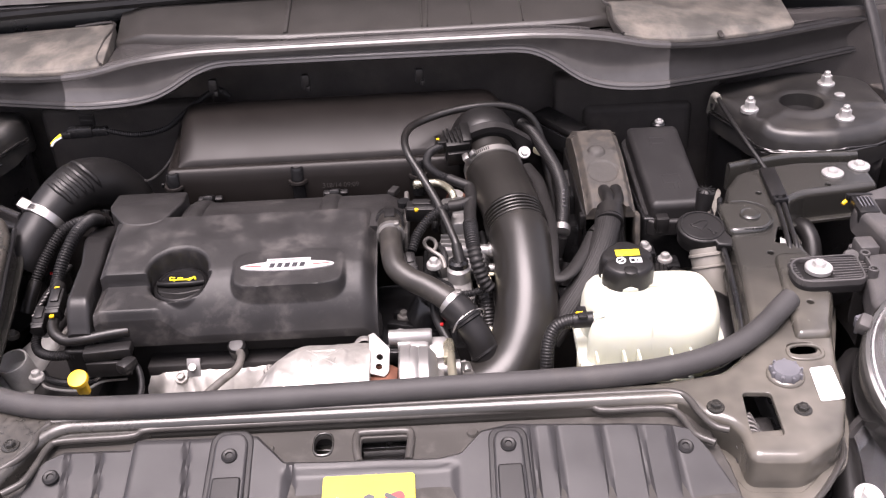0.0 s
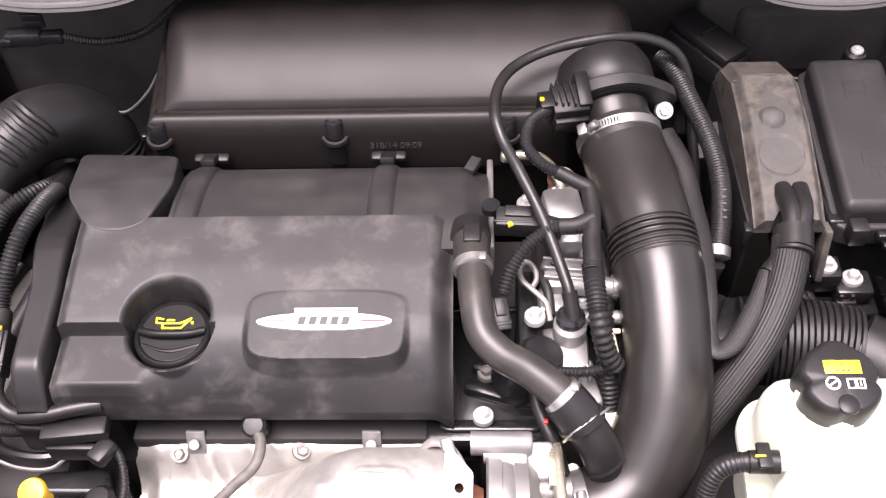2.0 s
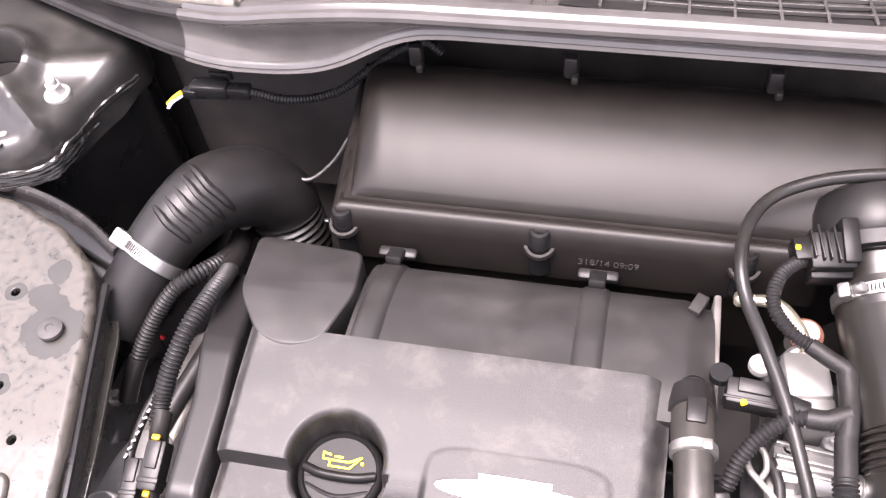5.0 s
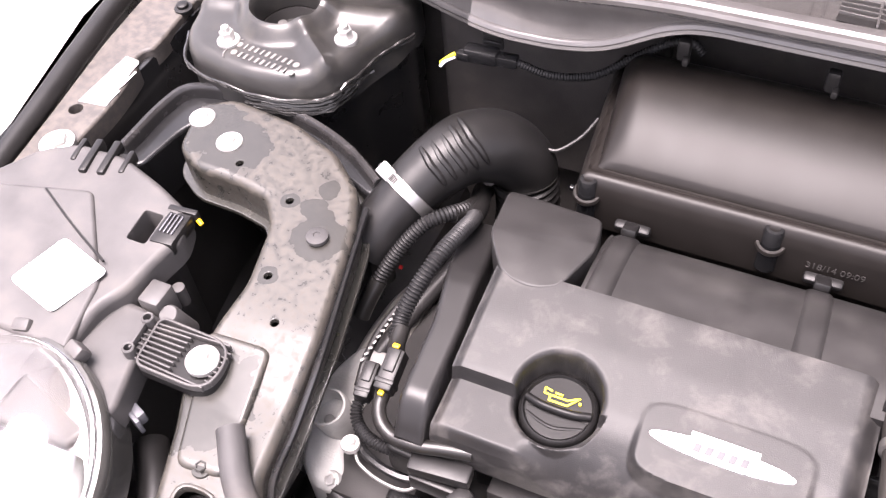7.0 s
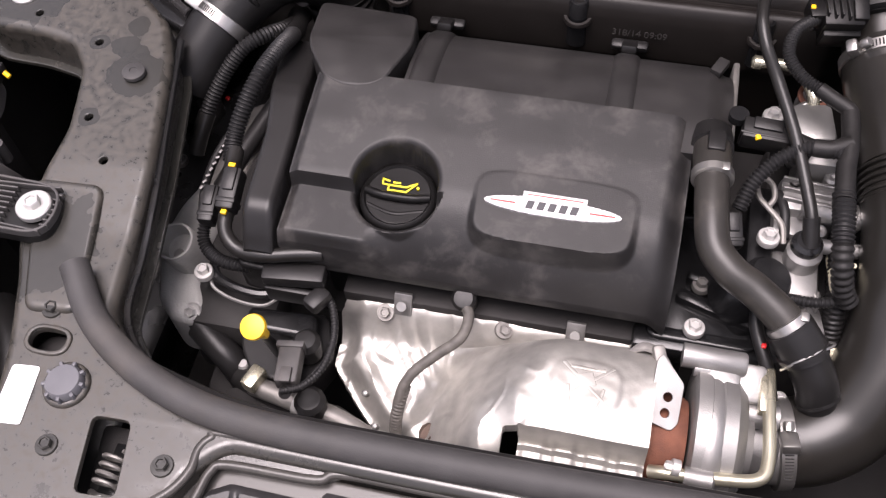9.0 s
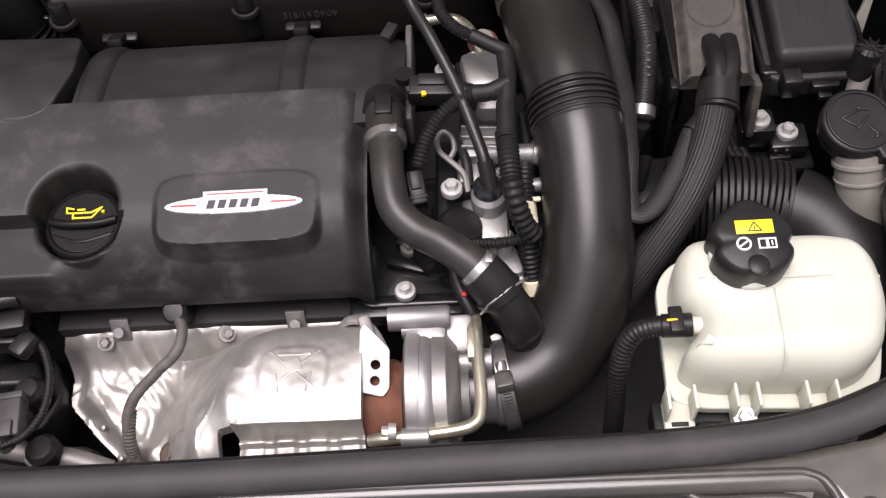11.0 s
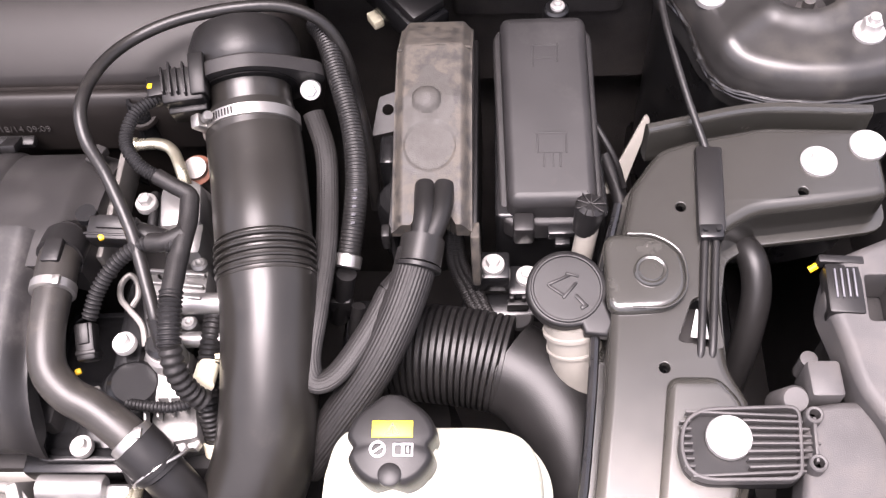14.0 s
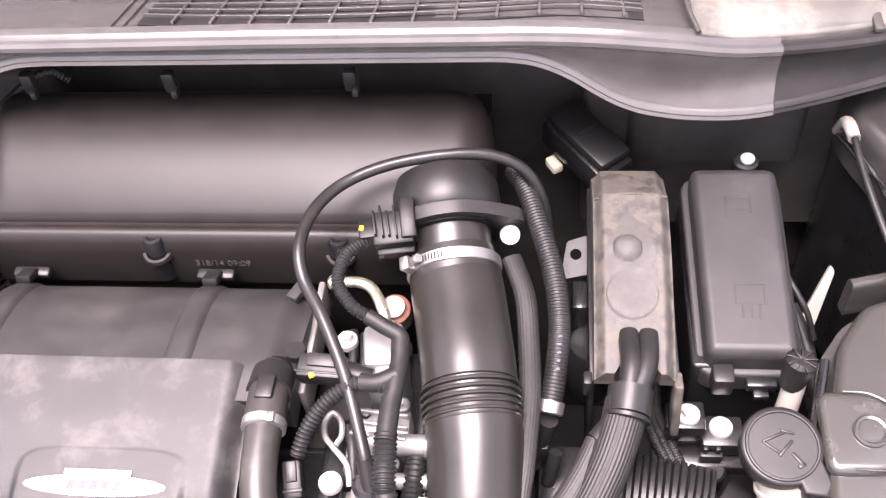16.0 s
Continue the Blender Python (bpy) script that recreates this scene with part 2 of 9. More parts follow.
def front_sheen(m):
    """A thin even pale film that paints the sky's sheen into the right rail's colour and fades out towards the rear."""
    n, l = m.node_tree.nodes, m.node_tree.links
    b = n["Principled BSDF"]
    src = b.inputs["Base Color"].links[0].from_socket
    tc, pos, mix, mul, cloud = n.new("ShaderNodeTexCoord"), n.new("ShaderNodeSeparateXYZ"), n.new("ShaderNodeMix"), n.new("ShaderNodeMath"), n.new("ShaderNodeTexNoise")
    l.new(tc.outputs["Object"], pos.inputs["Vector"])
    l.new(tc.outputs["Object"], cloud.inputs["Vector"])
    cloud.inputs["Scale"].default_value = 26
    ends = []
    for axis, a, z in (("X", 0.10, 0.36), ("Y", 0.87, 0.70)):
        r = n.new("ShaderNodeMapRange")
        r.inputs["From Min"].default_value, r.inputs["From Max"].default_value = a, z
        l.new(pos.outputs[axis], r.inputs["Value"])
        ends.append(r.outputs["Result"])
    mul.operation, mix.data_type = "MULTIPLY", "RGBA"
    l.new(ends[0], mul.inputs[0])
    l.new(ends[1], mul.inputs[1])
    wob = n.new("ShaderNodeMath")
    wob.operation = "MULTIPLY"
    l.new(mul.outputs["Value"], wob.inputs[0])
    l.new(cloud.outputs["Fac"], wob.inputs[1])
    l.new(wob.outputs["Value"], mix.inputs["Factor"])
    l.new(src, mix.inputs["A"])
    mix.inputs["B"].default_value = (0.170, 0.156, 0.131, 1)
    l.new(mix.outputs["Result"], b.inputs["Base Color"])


spot_dust(CARRIER, (-0.44, -0.24, 0.03), [(-0.527, 0.965, 0.026), (-0.700, 1.055, 0.034), (-0.664, 1.040, 0.036), (-0.545, 1.020, 0.011), (-0.548, 0.995, 0.013), (-0.532, 0.990, 0.009), (-0.550, 0.913, 0.010), (-0.575, 0.996, 0.009), (-0.525, 1.045, 0.010), (-0.545, 0.79, 0.05)])
front_sheen(CARRIER)
front_sheen(CARRIER_R)
MOUNT = material("pale_cast_mount_alloy", (0.36, 0.355, 0.34), 0.5, 0.25, vary=0.2, grain=0.8, fine=420)
NECK = material("milky_filler_neck_plastic", (0.18, 0.170, 0.150), 0.5, vary=0.15)
YELLOW = material("yellow_plastic", (0.86, 0.52, 0.01), 0.4, vary=0.06)
YELPRINT = material("yellow_print", (0.85, 0.72, 0.02), 0.45, vary=0.06)
WHITEPRINT = material("white_label", (0.85, 0.85, 0.84), 0.4, vary=0.04)
PALE = material("pale_clip_plastic", (0.75, 0.70, 0.52), 0.5, vary=0.08)
RED = material("red_print", (0.55, 0.02, 0.02), 0.4, vary=0.08)
BADGE = material("chromed_badge", (0.90, 0.89, 0.88), 0.14, 0.55, vary=0.03, grain=0.02)
INK = material("dark_badge_lettering", (0.03, 0.03, 0.035), 0.4, vary=0.1)
CAPGREY = material("grey_plastic_screw_cap", (0.10, 0.10, 0.11), 0.45, vary=0.15)
CHROME = material("lamp_reflector", (0.46, 0.46, 0.47), 0.24, 0.80, vary=0.03, grain=0.02)
CONCRETE = material("pale_concrete_paving", (0.52, 0.50, 0.47), 0.85, vary=0.15, scale=3, grain=0.4, fine=60)
SCREEN = material("dark_windscreen_surround", (0.014, 0.014, 0.015), 0.3, vary=0.2, grain=0.03)
TRIMMAT = material("polished_cowl_trim_plastic", (0.074, 0.070, 0.068), 0.22, spec=0.62, vary=0.12, grain=0.06, fine=1300, dust=(0.11, 0.10, 0.09), dust_amount=0.12, dust_scale=14)
COWLMAT = material("faded_cowl_plastic", (0.054, 0.050, 0.046), 0.34, spec=0.45, vary=0.12, grain=0.15, fine=1300, dust=(0.16, 0.15, 0.135), dust_amount=0.2, dust_scale=14)
ENDMAT = material("dust_streaked_cowl_plastic", (0.10, 0.095, 0.085), 0.55, vary=0.2, grain=0.3, dust=(0.34, 0.30, 0.25), dust_amount=0.6, dust_scale=16)

GLASS = bpy.data.materials.new("clear_lamp_lens")
GLASS.use_nodes = True
_g = GLASS.node_tree.nodes["Principled BSDF"]
_g.inputs["Transmission Weight"].default_value, _g.inputs["Roughness"].default_value, _g.inputs["IOR"].default_value = 1.0, 0.02, 1.45


# ---- mesh helpers ----
def place(ob, parent):
    if parent is not None:
        ob.parent = parent
        ob.matrix_parent_inverse = Matrix.Translation(parent["base"]).inverted() if "base" in parent else Matrix.Identity(4)
    return ob


def thing(name, label, category, at=(0, 0, 0), group="", kind=""):
    ob = new(name)
    ob.location, ob.empty_display_size = at, 0.02
    ob["base"] = at
    return tagged(ob, label, category, group, kind)


def part(name, bm, mat, parent=None, label="", sharp=38, **tags):
    """Links a bmesh, whose places are the world's, as one mesh object under its thing or part."""
    bmesh.ops.recalc_face_normals(bm, faces=bm.faces)
    for e in bm.edges:
        e.smooth = not (len(e.link_faces) == 2 and e.calc_face_angle(0) > radians(sharp))
    for f in bm.faces:
        f.smooth = True
    me = bpy.data.meshes.new(name)
    bm.to_mesh(me)
    bm.free()
    me.materials.append(mat)
    ob = place(new(name, me), parent)
    if "flat_top" in me.attributes:
        ob.modifiers.new("even_shading", "WEIGHTED_NORMAL").keep_sharp = True
    return tagged(ob, label, **tags)


def merge(*bms):
    out = bmesh.new()
    for b in bms:
        me = bpy.data.meshes.new("tmp")
        b.to_mesh(me)
        b.free()
        out.from_mesh(me)
        bpy.data.meshes.remove(me)
    return out


def moved(bm, m):
    bmesh.ops.transform(bm, matrix=m, verts=bm.verts)
    return bm


def rbox(c, s, bevel=0.003, rot=(0, 0, 0), seg=2, taper=1.0):
    bm = bmesh.new()
    bmesh.ops.create_cube(bm, size=1)
    for v in bm.verts:
        k = taper if v.co.z > 0 else 1
        v.co = Vector((v.co.x * s[0] * k, v.co.y * s[1] * k, v.co.z * s[2]))
    if bevel:
        bmesh.ops.bevel(bm, geom=bm.edges[:], offset=min(bevel, min(s) * 0.45), segments=seg, affect="EDGES", profile=0.5)
    return moved(bm, pose(*c, *rot))


def lathe(profile, seg=24, m=None):
    """Turns (radius, height) pairs about z."""
    bm = bmesh.new()
    rings = [[bm.verts.new((r * math.cos(2 * math.pi * k / seg), r * math.sin(2 * math.pi * k / seg), z)) for k in range(seg)] for r, z in profile]
    for a, b in zip(rings, rings[1:]):
        for k in range(seg):
            bm.faces.new((a[k], a[(k + 1) % seg], b[(k + 1) % seg], b[k]))
    for ring in (rings[0], rings[-1]):
        bm.faces.new(ring)
    bmesh.ops.remove_doubles(bm, verts=bm.verts, dist=1e-6)
    return moved(bm, m) if m else bm


def fillet(pts, r, n=5):
    out = []
    for i, p in enumerate(pts):
        p, a, b = Vector(p), Vector(pts[i - 1]), Vector(pts[(i + 1) % len(pts)])
        da, db = (a - p), (b - p)
        ka, kb = min(r, da.length * 0.45), min(r, db.length * 0.45)
        s, e = p + da.normalized() * ka, p + db.normalized() * kb
        for k in range(n + 1):
            t = k / n
            out.append(tuple((1 - t) ** 2 * s + 2 * t * (1 - t) * p + t * t * e))
    return out


def circle(x, y, r, n=12, ry=None):
    return [(x + r * math.cos(2 * math.pi * k / n), y + (ry or r) * math.sin(2 * math.pi * k / n)) for k in range(n)]


def slot(x, y, lx, ly, n=5, turn=0.0):
    c, s = math.cos(radians(turn)), math.sin(radians(turn))
    q = fillet([(-lx, -ly), (lx, -ly), (lx, ly), (-lx, ly)], min(lx, ly) * 1.4, n)
    return [(x + a * c - b * s, y + a * s + b * c) for a, b in q]


def inset(pts, d):
    out, n = [], len(pts)
    area = sum(pts[i - 1][0] * pts[i][1] - pts[i][0] * pts[i - 1][1] for i in range(n))
    sign = 1 if area > 0 else -1
    for i in range(n):
        a, p, b = Vector(pts[i - 1]), Vector(pts[i]), Vector(pts[(i + 1) % n])
        e1, e2 = (p - a), (b - p)
        if e1.length < 1e-7 or e2.length < 1e-7:
            e1 = e2 if e1.length < 1e-7 else e1
            e2 = e1 if e2.length < 1e-7 else e2
        n1, n2 = Vector((-e1.y, e1.x)).normalized(), Vector((-e2.y, e2.x)).normalized()
        k = n1 + n2
        k = k / max(0.4, k.length_squared / 2) if k.length > 1e-4 else n1
        out.append(tuple(p + sign * k * d))
    return out


def prism(outline, z0, z1, bevel=0.002, holes=(), zf=None, steps=3, wall=None):
    """A plate with rounded upper edges and real holes; zf(x, y) is added to its height; wall: open below, as folded sheet."""
    from mathutils.geometry import tessellate_polygon
    zf = zf or (lambda x, y: 0.0)
    bm = bmesh.new()

    def ring(pts, z):
        return [bm.verts.new((x, y, z + zf(x, y))) for x, y in pts]

    def skin(a, b):
        for k in range(len(a)):
            bm.faces.new((a[k], a[(k + 1) % len(a)], b[(k + 1) % len(b)], b[k]))

    loops = []
    bm.faces.layers.int.new("flat_top")
    for num, pts in enumerate((outline, *holes)):
        d = 1 if num == 0 else -0.5
        bv = bevel if num == 0 else min(bevel, 0.0016)
        rings = []
        for k in range(steps + 1):
            t = k / steps * math.pi / 2
            rings.append(ring(inset(pts, d * bv * (1 - math.cos(t))) if bevel else pts, z1 - bv * (1 - math.sin(t))))
            if not bevel:
                break
        low = ring(pts, z1 - 0.005 if wall and num else z0)
        skin(low, rings[0])
        for a, b in zip(rings, rings[1:]):
            skin(a, b)
        loops.append((low, rings[-1]))
    for which in (1, 0):
        vs = [v for l in loops for v in l[which]]
        tris = tessellate_polygon([[Vector((v.co.x, v.co.y, 0)) for v in l[which]] for l in loops])
        for t in tris:
            try:
                bm.faces.new([vs[i] for i in t])
            except ValueError:
                pass
        if wall:
            break
    return bm


def curve_points(pts, sub=8):
    """A smooth line through the points."""
    P = [Vector(p) for p in pts]
    P = [P[0] * 2 - P[1]] + P + [P[-1] * 2 - P[-2]]
    out = []
    for i in range(1, len(P) - 2):
        for k in range(sub):
            t = k / sub
            a, b, c, d = P[i - 1], P[i], P[i + 1], P[i + 2]
            out.append(0.5 * (2 * b + (c - a) * t + (2 * a - 5 * b + 4 * c - d) * t * t + (3 * b - a - 3 * c + d) * t ** 3))
    out.append(P[-2])
    return out


def tube(pts, r, seg=16, sub=8, ribs=0.0, depth=0.0012, flat=1.0, span=None, up=(0, 0, 1), cut=0, strands=0, twist=0.0):
    """A hose along a smooth line. r: a radius or one for each point; ribs: the pitch of its corrugations, within span (shares of its length); flat: height over width;
    cut: a power that narrows the corrugations to grooves; strands: lengthwise cords round it, with twist turns a metre."""
    line = curve_points(pts, sub)
    if isinstance(r, (int, float)):
        radii = [r] * len(line)
    else:
        radii = [p.x for p in curve_points([(x, 0, 0) for x in r], sub)]
    lengths = [0.0]
    for a, b in zip(line, line[1:]):
        lengths.append(lengths[-1] + (b - a).length)
    total = lengths[-1]
    if ribs:
        n = max(2, int(total / ribs * (14 if cut else 6)))
        new_line, new_r = [], []
        lo, hi = span or (0, 1)
        k = 0
        for i in range(n + 1):
            s = total * i / n
            while k < len(lengths) - 2 and lengths[k + 1] < s:
                k += 1
            w = (s - lengths[k]) / max(1e-9, lengths[k + 1] - lengths[k])
            new_line.append(line[k].lerp(line[k + 1], w))
            wave = math.cos(2 * math.pi * s / ribs) if lo <= s / total <= hi else 0.0
            if cut:
                wave = -max(0.0, wave) ** cut
            new_r.append(radii[k] + (radii[k + 1] - radii[k]) * w + depth * wave)
        line, radii = new_line, new_r
    bm, rings = bmesh.new(), []
    side = None
    for i, p in enumerate(line):
        d = (line[min(i + 1, len(line) - 1)] - line[max(i - 1, 0)]).normalized()
        if side is None or flat != 1.0:
            side = d.cross(Vector(up))
            side = side.normalized() if side.length > 1e-3 else Vector((1, 0, 0))
        else:
            side = (side - d * side.dot(d)).normalized()
        top = side.cross(d)
        rings.append([bm.verts.new(p + radii[i] * (1 - (0.035 * abs(math.sin(0.5 * strands * (a + twist * i * 0.05))) ** 5 if strands else 0)) * (math.cos(a) * side + flat * math.sin(a) * top)) for a in (2 * math.pi * k / seg for k in range(seg))])
    for a, b in zip(rings, rings[1:]):
        for k in range(seg):
            bm.faces.new((a[k], a[(k + 1) % seg], b[(k + 1) % seg], b[k]))
    bm.faces.new(rings[0])
    bm.faces.new(rings[-1])
    return bm


def field(x0, x1, y0, y1, nx, ny, f, base):
    """A moulded shell: the height f(x, y) over a rectangle, with a skirt down to base. f may give None where there is nothing."""
    bm = bmesh.new()
    grid = {}
    for i in range(nx + 1):
        for j in range(ny + 1):
            x, y = x0 + (x1 - x0) * i / nx, y0 + (y1 - y0) * j / ny
            z = f(x, y)
            if z is not None:
                grid[i, j] = bm.verts.new((x, y, z))
    for i in range(nx):
        for j in range(ny):
            q = [grid.get(k) for k in ((i, j), (i + 1, j), (i + 1, j + 1), (i, j + 1))]
            if all(q):
                bm.faces.new(q)
            elif sum(v is not None for v in q) == 3:
                bm.faces.new([v for v in q if v])
    rim = [e for e in bm.edges if e.is_boundary]
    made = bmesh.ops.extrude_edge_only(bm, edges=rim)
    for v in made["geom"]:
        if isinstance(v, bmesh.types.BMVert):
            v.co.z = min(base, v.co.z - 0.002) if not callable(base) else base(v.co.x, v.co.y)
    loose = [v for v in bm.verts if not v.link_faces]
    bmesh.ops.delete(bm, geom=loose, context="VERTS")
    return bm


def smooth(a, b, x):
    t = min(1.0, max(0.0, (x - a) / (b - a)))
    return t * t * (3 - 2 * t)


def lerp_table(table, x):
    if x <= table[0][0]:
        return table[0][1]
    for (a, p), (b, q) in zip(table, table[1:]):
        if x <= b:
            return p + (q - p) * (x - a) / (b - a)
    return table[-1][1]


def ring_band(center, axis, r, width, thick=0.0012, seg=28):
    """A clamp band round an axis."""
    q = Vector(axis).to_track_quat("Z", "Y").to_matrix().to_4x4()
    h = width / 2
    bm = lathe([(r, -h), (r + thick, -h + 0.0006), (r + thick, h - 0.0006), (r, h)], seg, Matrix.Translation(center) @ q)
    return bm


MID = -0.048          # the car's centre line


def side_x(x, left):
    return x if left else 2 * MID - x


# ---- setting ----
def plane_sheet(x0, x1, y0, y1, z):
    bm = bmesh.new()
    bm.faces.new([bm.verts.new((x, y, z)) for x, y in ((x0, y0), (x1, y0), (x1, y1), (x0, y1))])
    return bm


part("ground", plane_sheet(-400, 400, -400, 400, 0.0), CONCRETE, None, "pale concrete yard under the car", category="ground", kind="structure")


def carrier_height(x, y):
    return 0.960 + (y - 0.63) * 0.055 + 0.008 * smooth(0.80, 0.88, y) * smooth(-0.2, -0.4, x)


# ---- bolts and screws ----
def hex_bolt(name, r, label, tall=0.8, washer_mat=None, head_mat=None, category="bolt", wide=0.62):
    """A hexagon bolt with its washer face, standing at the origin."""
    b = thing(name, label, category)
    part("washer", lathe([(r, -0.004), (r, 0.0006), (r * 0.93, 0.0016), (0, 0.0018)], 24), washer_mat or ZINC, b)
    h = lathe([(r * wide, 0.0012), (r * wide, r * tall - 0.001), (r * wide * 0.89, r * tall), (r * wide * 0.68, r * tall), (r * wide * 0.58, r * tall - 0.0012), (0, r * tall - 0.0012)], 6)
    part("head", h, head_mat or ZINC, b, sharp=25)
    return b


def set_out(model, places, group):
    """Copies of one model at (x, y, z) or (x, y, z, rx, ry); the model itself takes the first place."""
    for k, p in enumerate(places):
        m = pose(*p[:3], *(p[3:5] if len(p) > 4 else (0, 0)), (37 * k) % 60)
        if k == 0:
            model.matrix_basis = m
        else:
            copy_thing(model, m)
        tagged(model, group=group)


# ---- front carrier: both rails and the cross panel ----
OUT_L = [(-0.735, 1.080), (-0.700, 1.100), (-0.620, 1.090), (-0.562, 1.067), (-0.521, 1.033), (-0.500, 0.988), (-0.476, 0.878), (-0.468, 0.808),
         (-0.460, 0.745), (-0.425, 0.705), (-0.370, 0.684), (-0.300, 0.680)]
OUT_R = [(0.250, 0.680), (0.315, 0.690), (0.350, 0.720), (0.366, 0.775), (0.379, 0.865), (0.388, 0.945), (0.408, 1.030), (0.432, 1.064),
         (0.462, 1.074), (0.515, 1.084), (0.600, 1.080), (0.600, 1.018), (0.555, 1.012), (0.500, 1.006), (0.474, 0.990), (0.466, 0.950), (0.464, 0.885),
         (0.478, 0.855), (0.474, 0.825), (0.462, 0.791), (0.444, 0.745), (0.432, 0.697), (0.424, 0.647), (0.405, 0.600), (0.362, 0.572), (0.313, 0.576)]
FRONT = [(0.312, 0.612), (0.302, 0.625), (0.284, 0.630), (0.270, 0.655), (-0.335, 0.655), (-0.354, 0.635), (-0.376, 0.585), (-0.385, 0.540), (-0.440, 0.540),
         (-0.500, 0.590), (-0.522, 0.650), (-0.532, 0.700), (-0.552, 0.760), (-0.570, 0.800), (-0.570, 0.850), (-0.566, 0.900), (-0.580, 0.965),
         (-0.600, 0.992), (-0.640, 1.000), (-0.690, 1.002), (-0.722, 1.022)]
carrier = thing("front_carrier", "black painted sheet steel front panel with film of brown dust", "car panel", (MID, 0.70, 0.90))
HOLES = [fillet([(-0.441, 0.660), (-0.411, 0.661), (-0.402, 0.606), (-0.433, 0.604)], 0.006, 3), slot(-0.499, 0.709, 0.016, 0.010),
         fillet([(0.326, 0.658), (0.353, 0.656), (0.350, 0.600), (0.320, 0.603)], 0.005, 3), slot(0.403, 0.717, 0.015, 0.009),
         fillet([(0.432, 0.902), (0.462, 0.896), (0.461, 0.926), (0.452, 0.936), (0.445, 0.934)], 0.003, 2)]
for hx, hy in ((-0.647, 1.021), (-0.575, 0.996), (-0.550, 0.913), (-0.519, 0.872), (-0.527, 0.768), (0.444, 1.010), (0.536, 1.022), (0.421, 0.882), (0.432, 0.781)):
    HOLES.append(circle(hx, hy, 0.0038, 10))
whole = fillet(OUT_L + OUT_R + FRONT, 0.010, 4)
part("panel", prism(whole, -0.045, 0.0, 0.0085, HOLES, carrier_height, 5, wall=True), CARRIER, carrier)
def rail_wall(line, high, name, mat, deep=0.09):
    """An upright folded edge along a line, rounded on top."""
    bm, rows = bmesh.new(), []
    pts = curve_points([(x, y, 0) for x, y in line], 6)
    for i, p in enumerate(pts):
        d = (pts[min(i + 1, len(pts) - 1)] - pts[max(i - 1, 0)]).normalized()
        side = Vector((-d.y, d.x, 0))
        z = carrier_height(p.x, p.y) + high
        rows.append([bm.verts.new((p.x + side.x * o, p.y + side.y * o, z + h)) for o, h in ((-0.005, -deep), (-0.005, -0.006), (-0.0042, -0.0025), (-0.002, -0.0004), (0.002, -0.0004), (0.0042, -0.0025), (0.005, -0.006), (0.005, -deep))])
    for a, b in zip(rows, rows[1:]):
        for k in range(7):
            bm.faces.new((a[k], a[k + 1], b[k + 1], b[k]))
    bm.faces.new(rows[0])
    bm.faces.new(rows[-1])
    return part(name, bm, mat, carrier)


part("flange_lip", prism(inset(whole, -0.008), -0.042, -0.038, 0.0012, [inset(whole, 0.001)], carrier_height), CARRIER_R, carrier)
CHANNEL = [(-0.802, 1.000), (-0.798, 1.066), (-0.784, 1.116), (-0.700, 1.126), (-0.640, 1.122), (-0.572, 1.104), (-0.508, 1.062), (-0.515, 1.045), (-0.563, 1.064), (-0.620, 1.086), (-0.70, 1.096), (-0.736, 1.086), (-0.752, 1.060), (-0.765, 1.000)]
part("rail_channel", prism(fillet(CHANNEL, 0.012, 4), -0.09, -0.026, 0.004, (), carrier_height), GLOSSY, carrier)
rail_wall([(-0.790, 1.010), (-0.784, 1.075), (-0.768, 1.109), (-0.715, 1.119), (-0.660, 1.115), (-0.610, 1.105), (-0.560, 1.086), (-0.512, 1.056)], -0.010, "folded_edge", LINER, 0.05)
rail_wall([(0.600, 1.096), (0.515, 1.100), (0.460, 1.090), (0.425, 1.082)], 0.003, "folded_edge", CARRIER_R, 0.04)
# black sheets below both wells stand in for the shade inside them
part("well_shade_fill", prism(fillet([(-0.450, 0.668), (-0.395, 0.668), (-0.390, 0.598), (-0.440, 0.598)], 0.005, 2), -0.06, -0.04, 0.001, (), carrier_height), DARK, carrier)
part("well_shade_fill", prism(fillet([(0.318, 0.665), (0.360, 0.665), (0.357, 0.594), (0.312, 0.594)], 0.005, 2), -0.06, -0.04, 0.001, (), carrier_height), DARK, carrier)


def emboss(outline, h=0.004, r=0.01, name="embossed_pad", mat=CARRIER, z0=-0.002, holes=()):
    return part(name, prism(fillet(outline, r, 4), z0, h, h * 0.9, holes, carrier_height), mat, carrier)


emboss([(-0.570, 0.845), (-0.508, 0.848), (-0.494, 0.775), (-0.486, 0.735), (-0.530, 0.730), (-0.552, 0.790)], 0.0050)
pad = [(0.384, 0.986), (0.424, 0.984), (0.442, 0.968), (0.443, 0.938), (0.428, 0.923), (0.384, 0.921)]
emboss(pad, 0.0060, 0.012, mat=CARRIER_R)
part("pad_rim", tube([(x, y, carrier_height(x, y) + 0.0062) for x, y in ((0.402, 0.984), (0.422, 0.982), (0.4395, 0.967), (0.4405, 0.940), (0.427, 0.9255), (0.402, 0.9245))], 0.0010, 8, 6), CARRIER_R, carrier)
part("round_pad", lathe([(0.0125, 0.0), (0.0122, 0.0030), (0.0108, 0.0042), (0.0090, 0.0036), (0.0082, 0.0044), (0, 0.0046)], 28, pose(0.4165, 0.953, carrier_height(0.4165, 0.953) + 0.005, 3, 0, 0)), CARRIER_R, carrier)
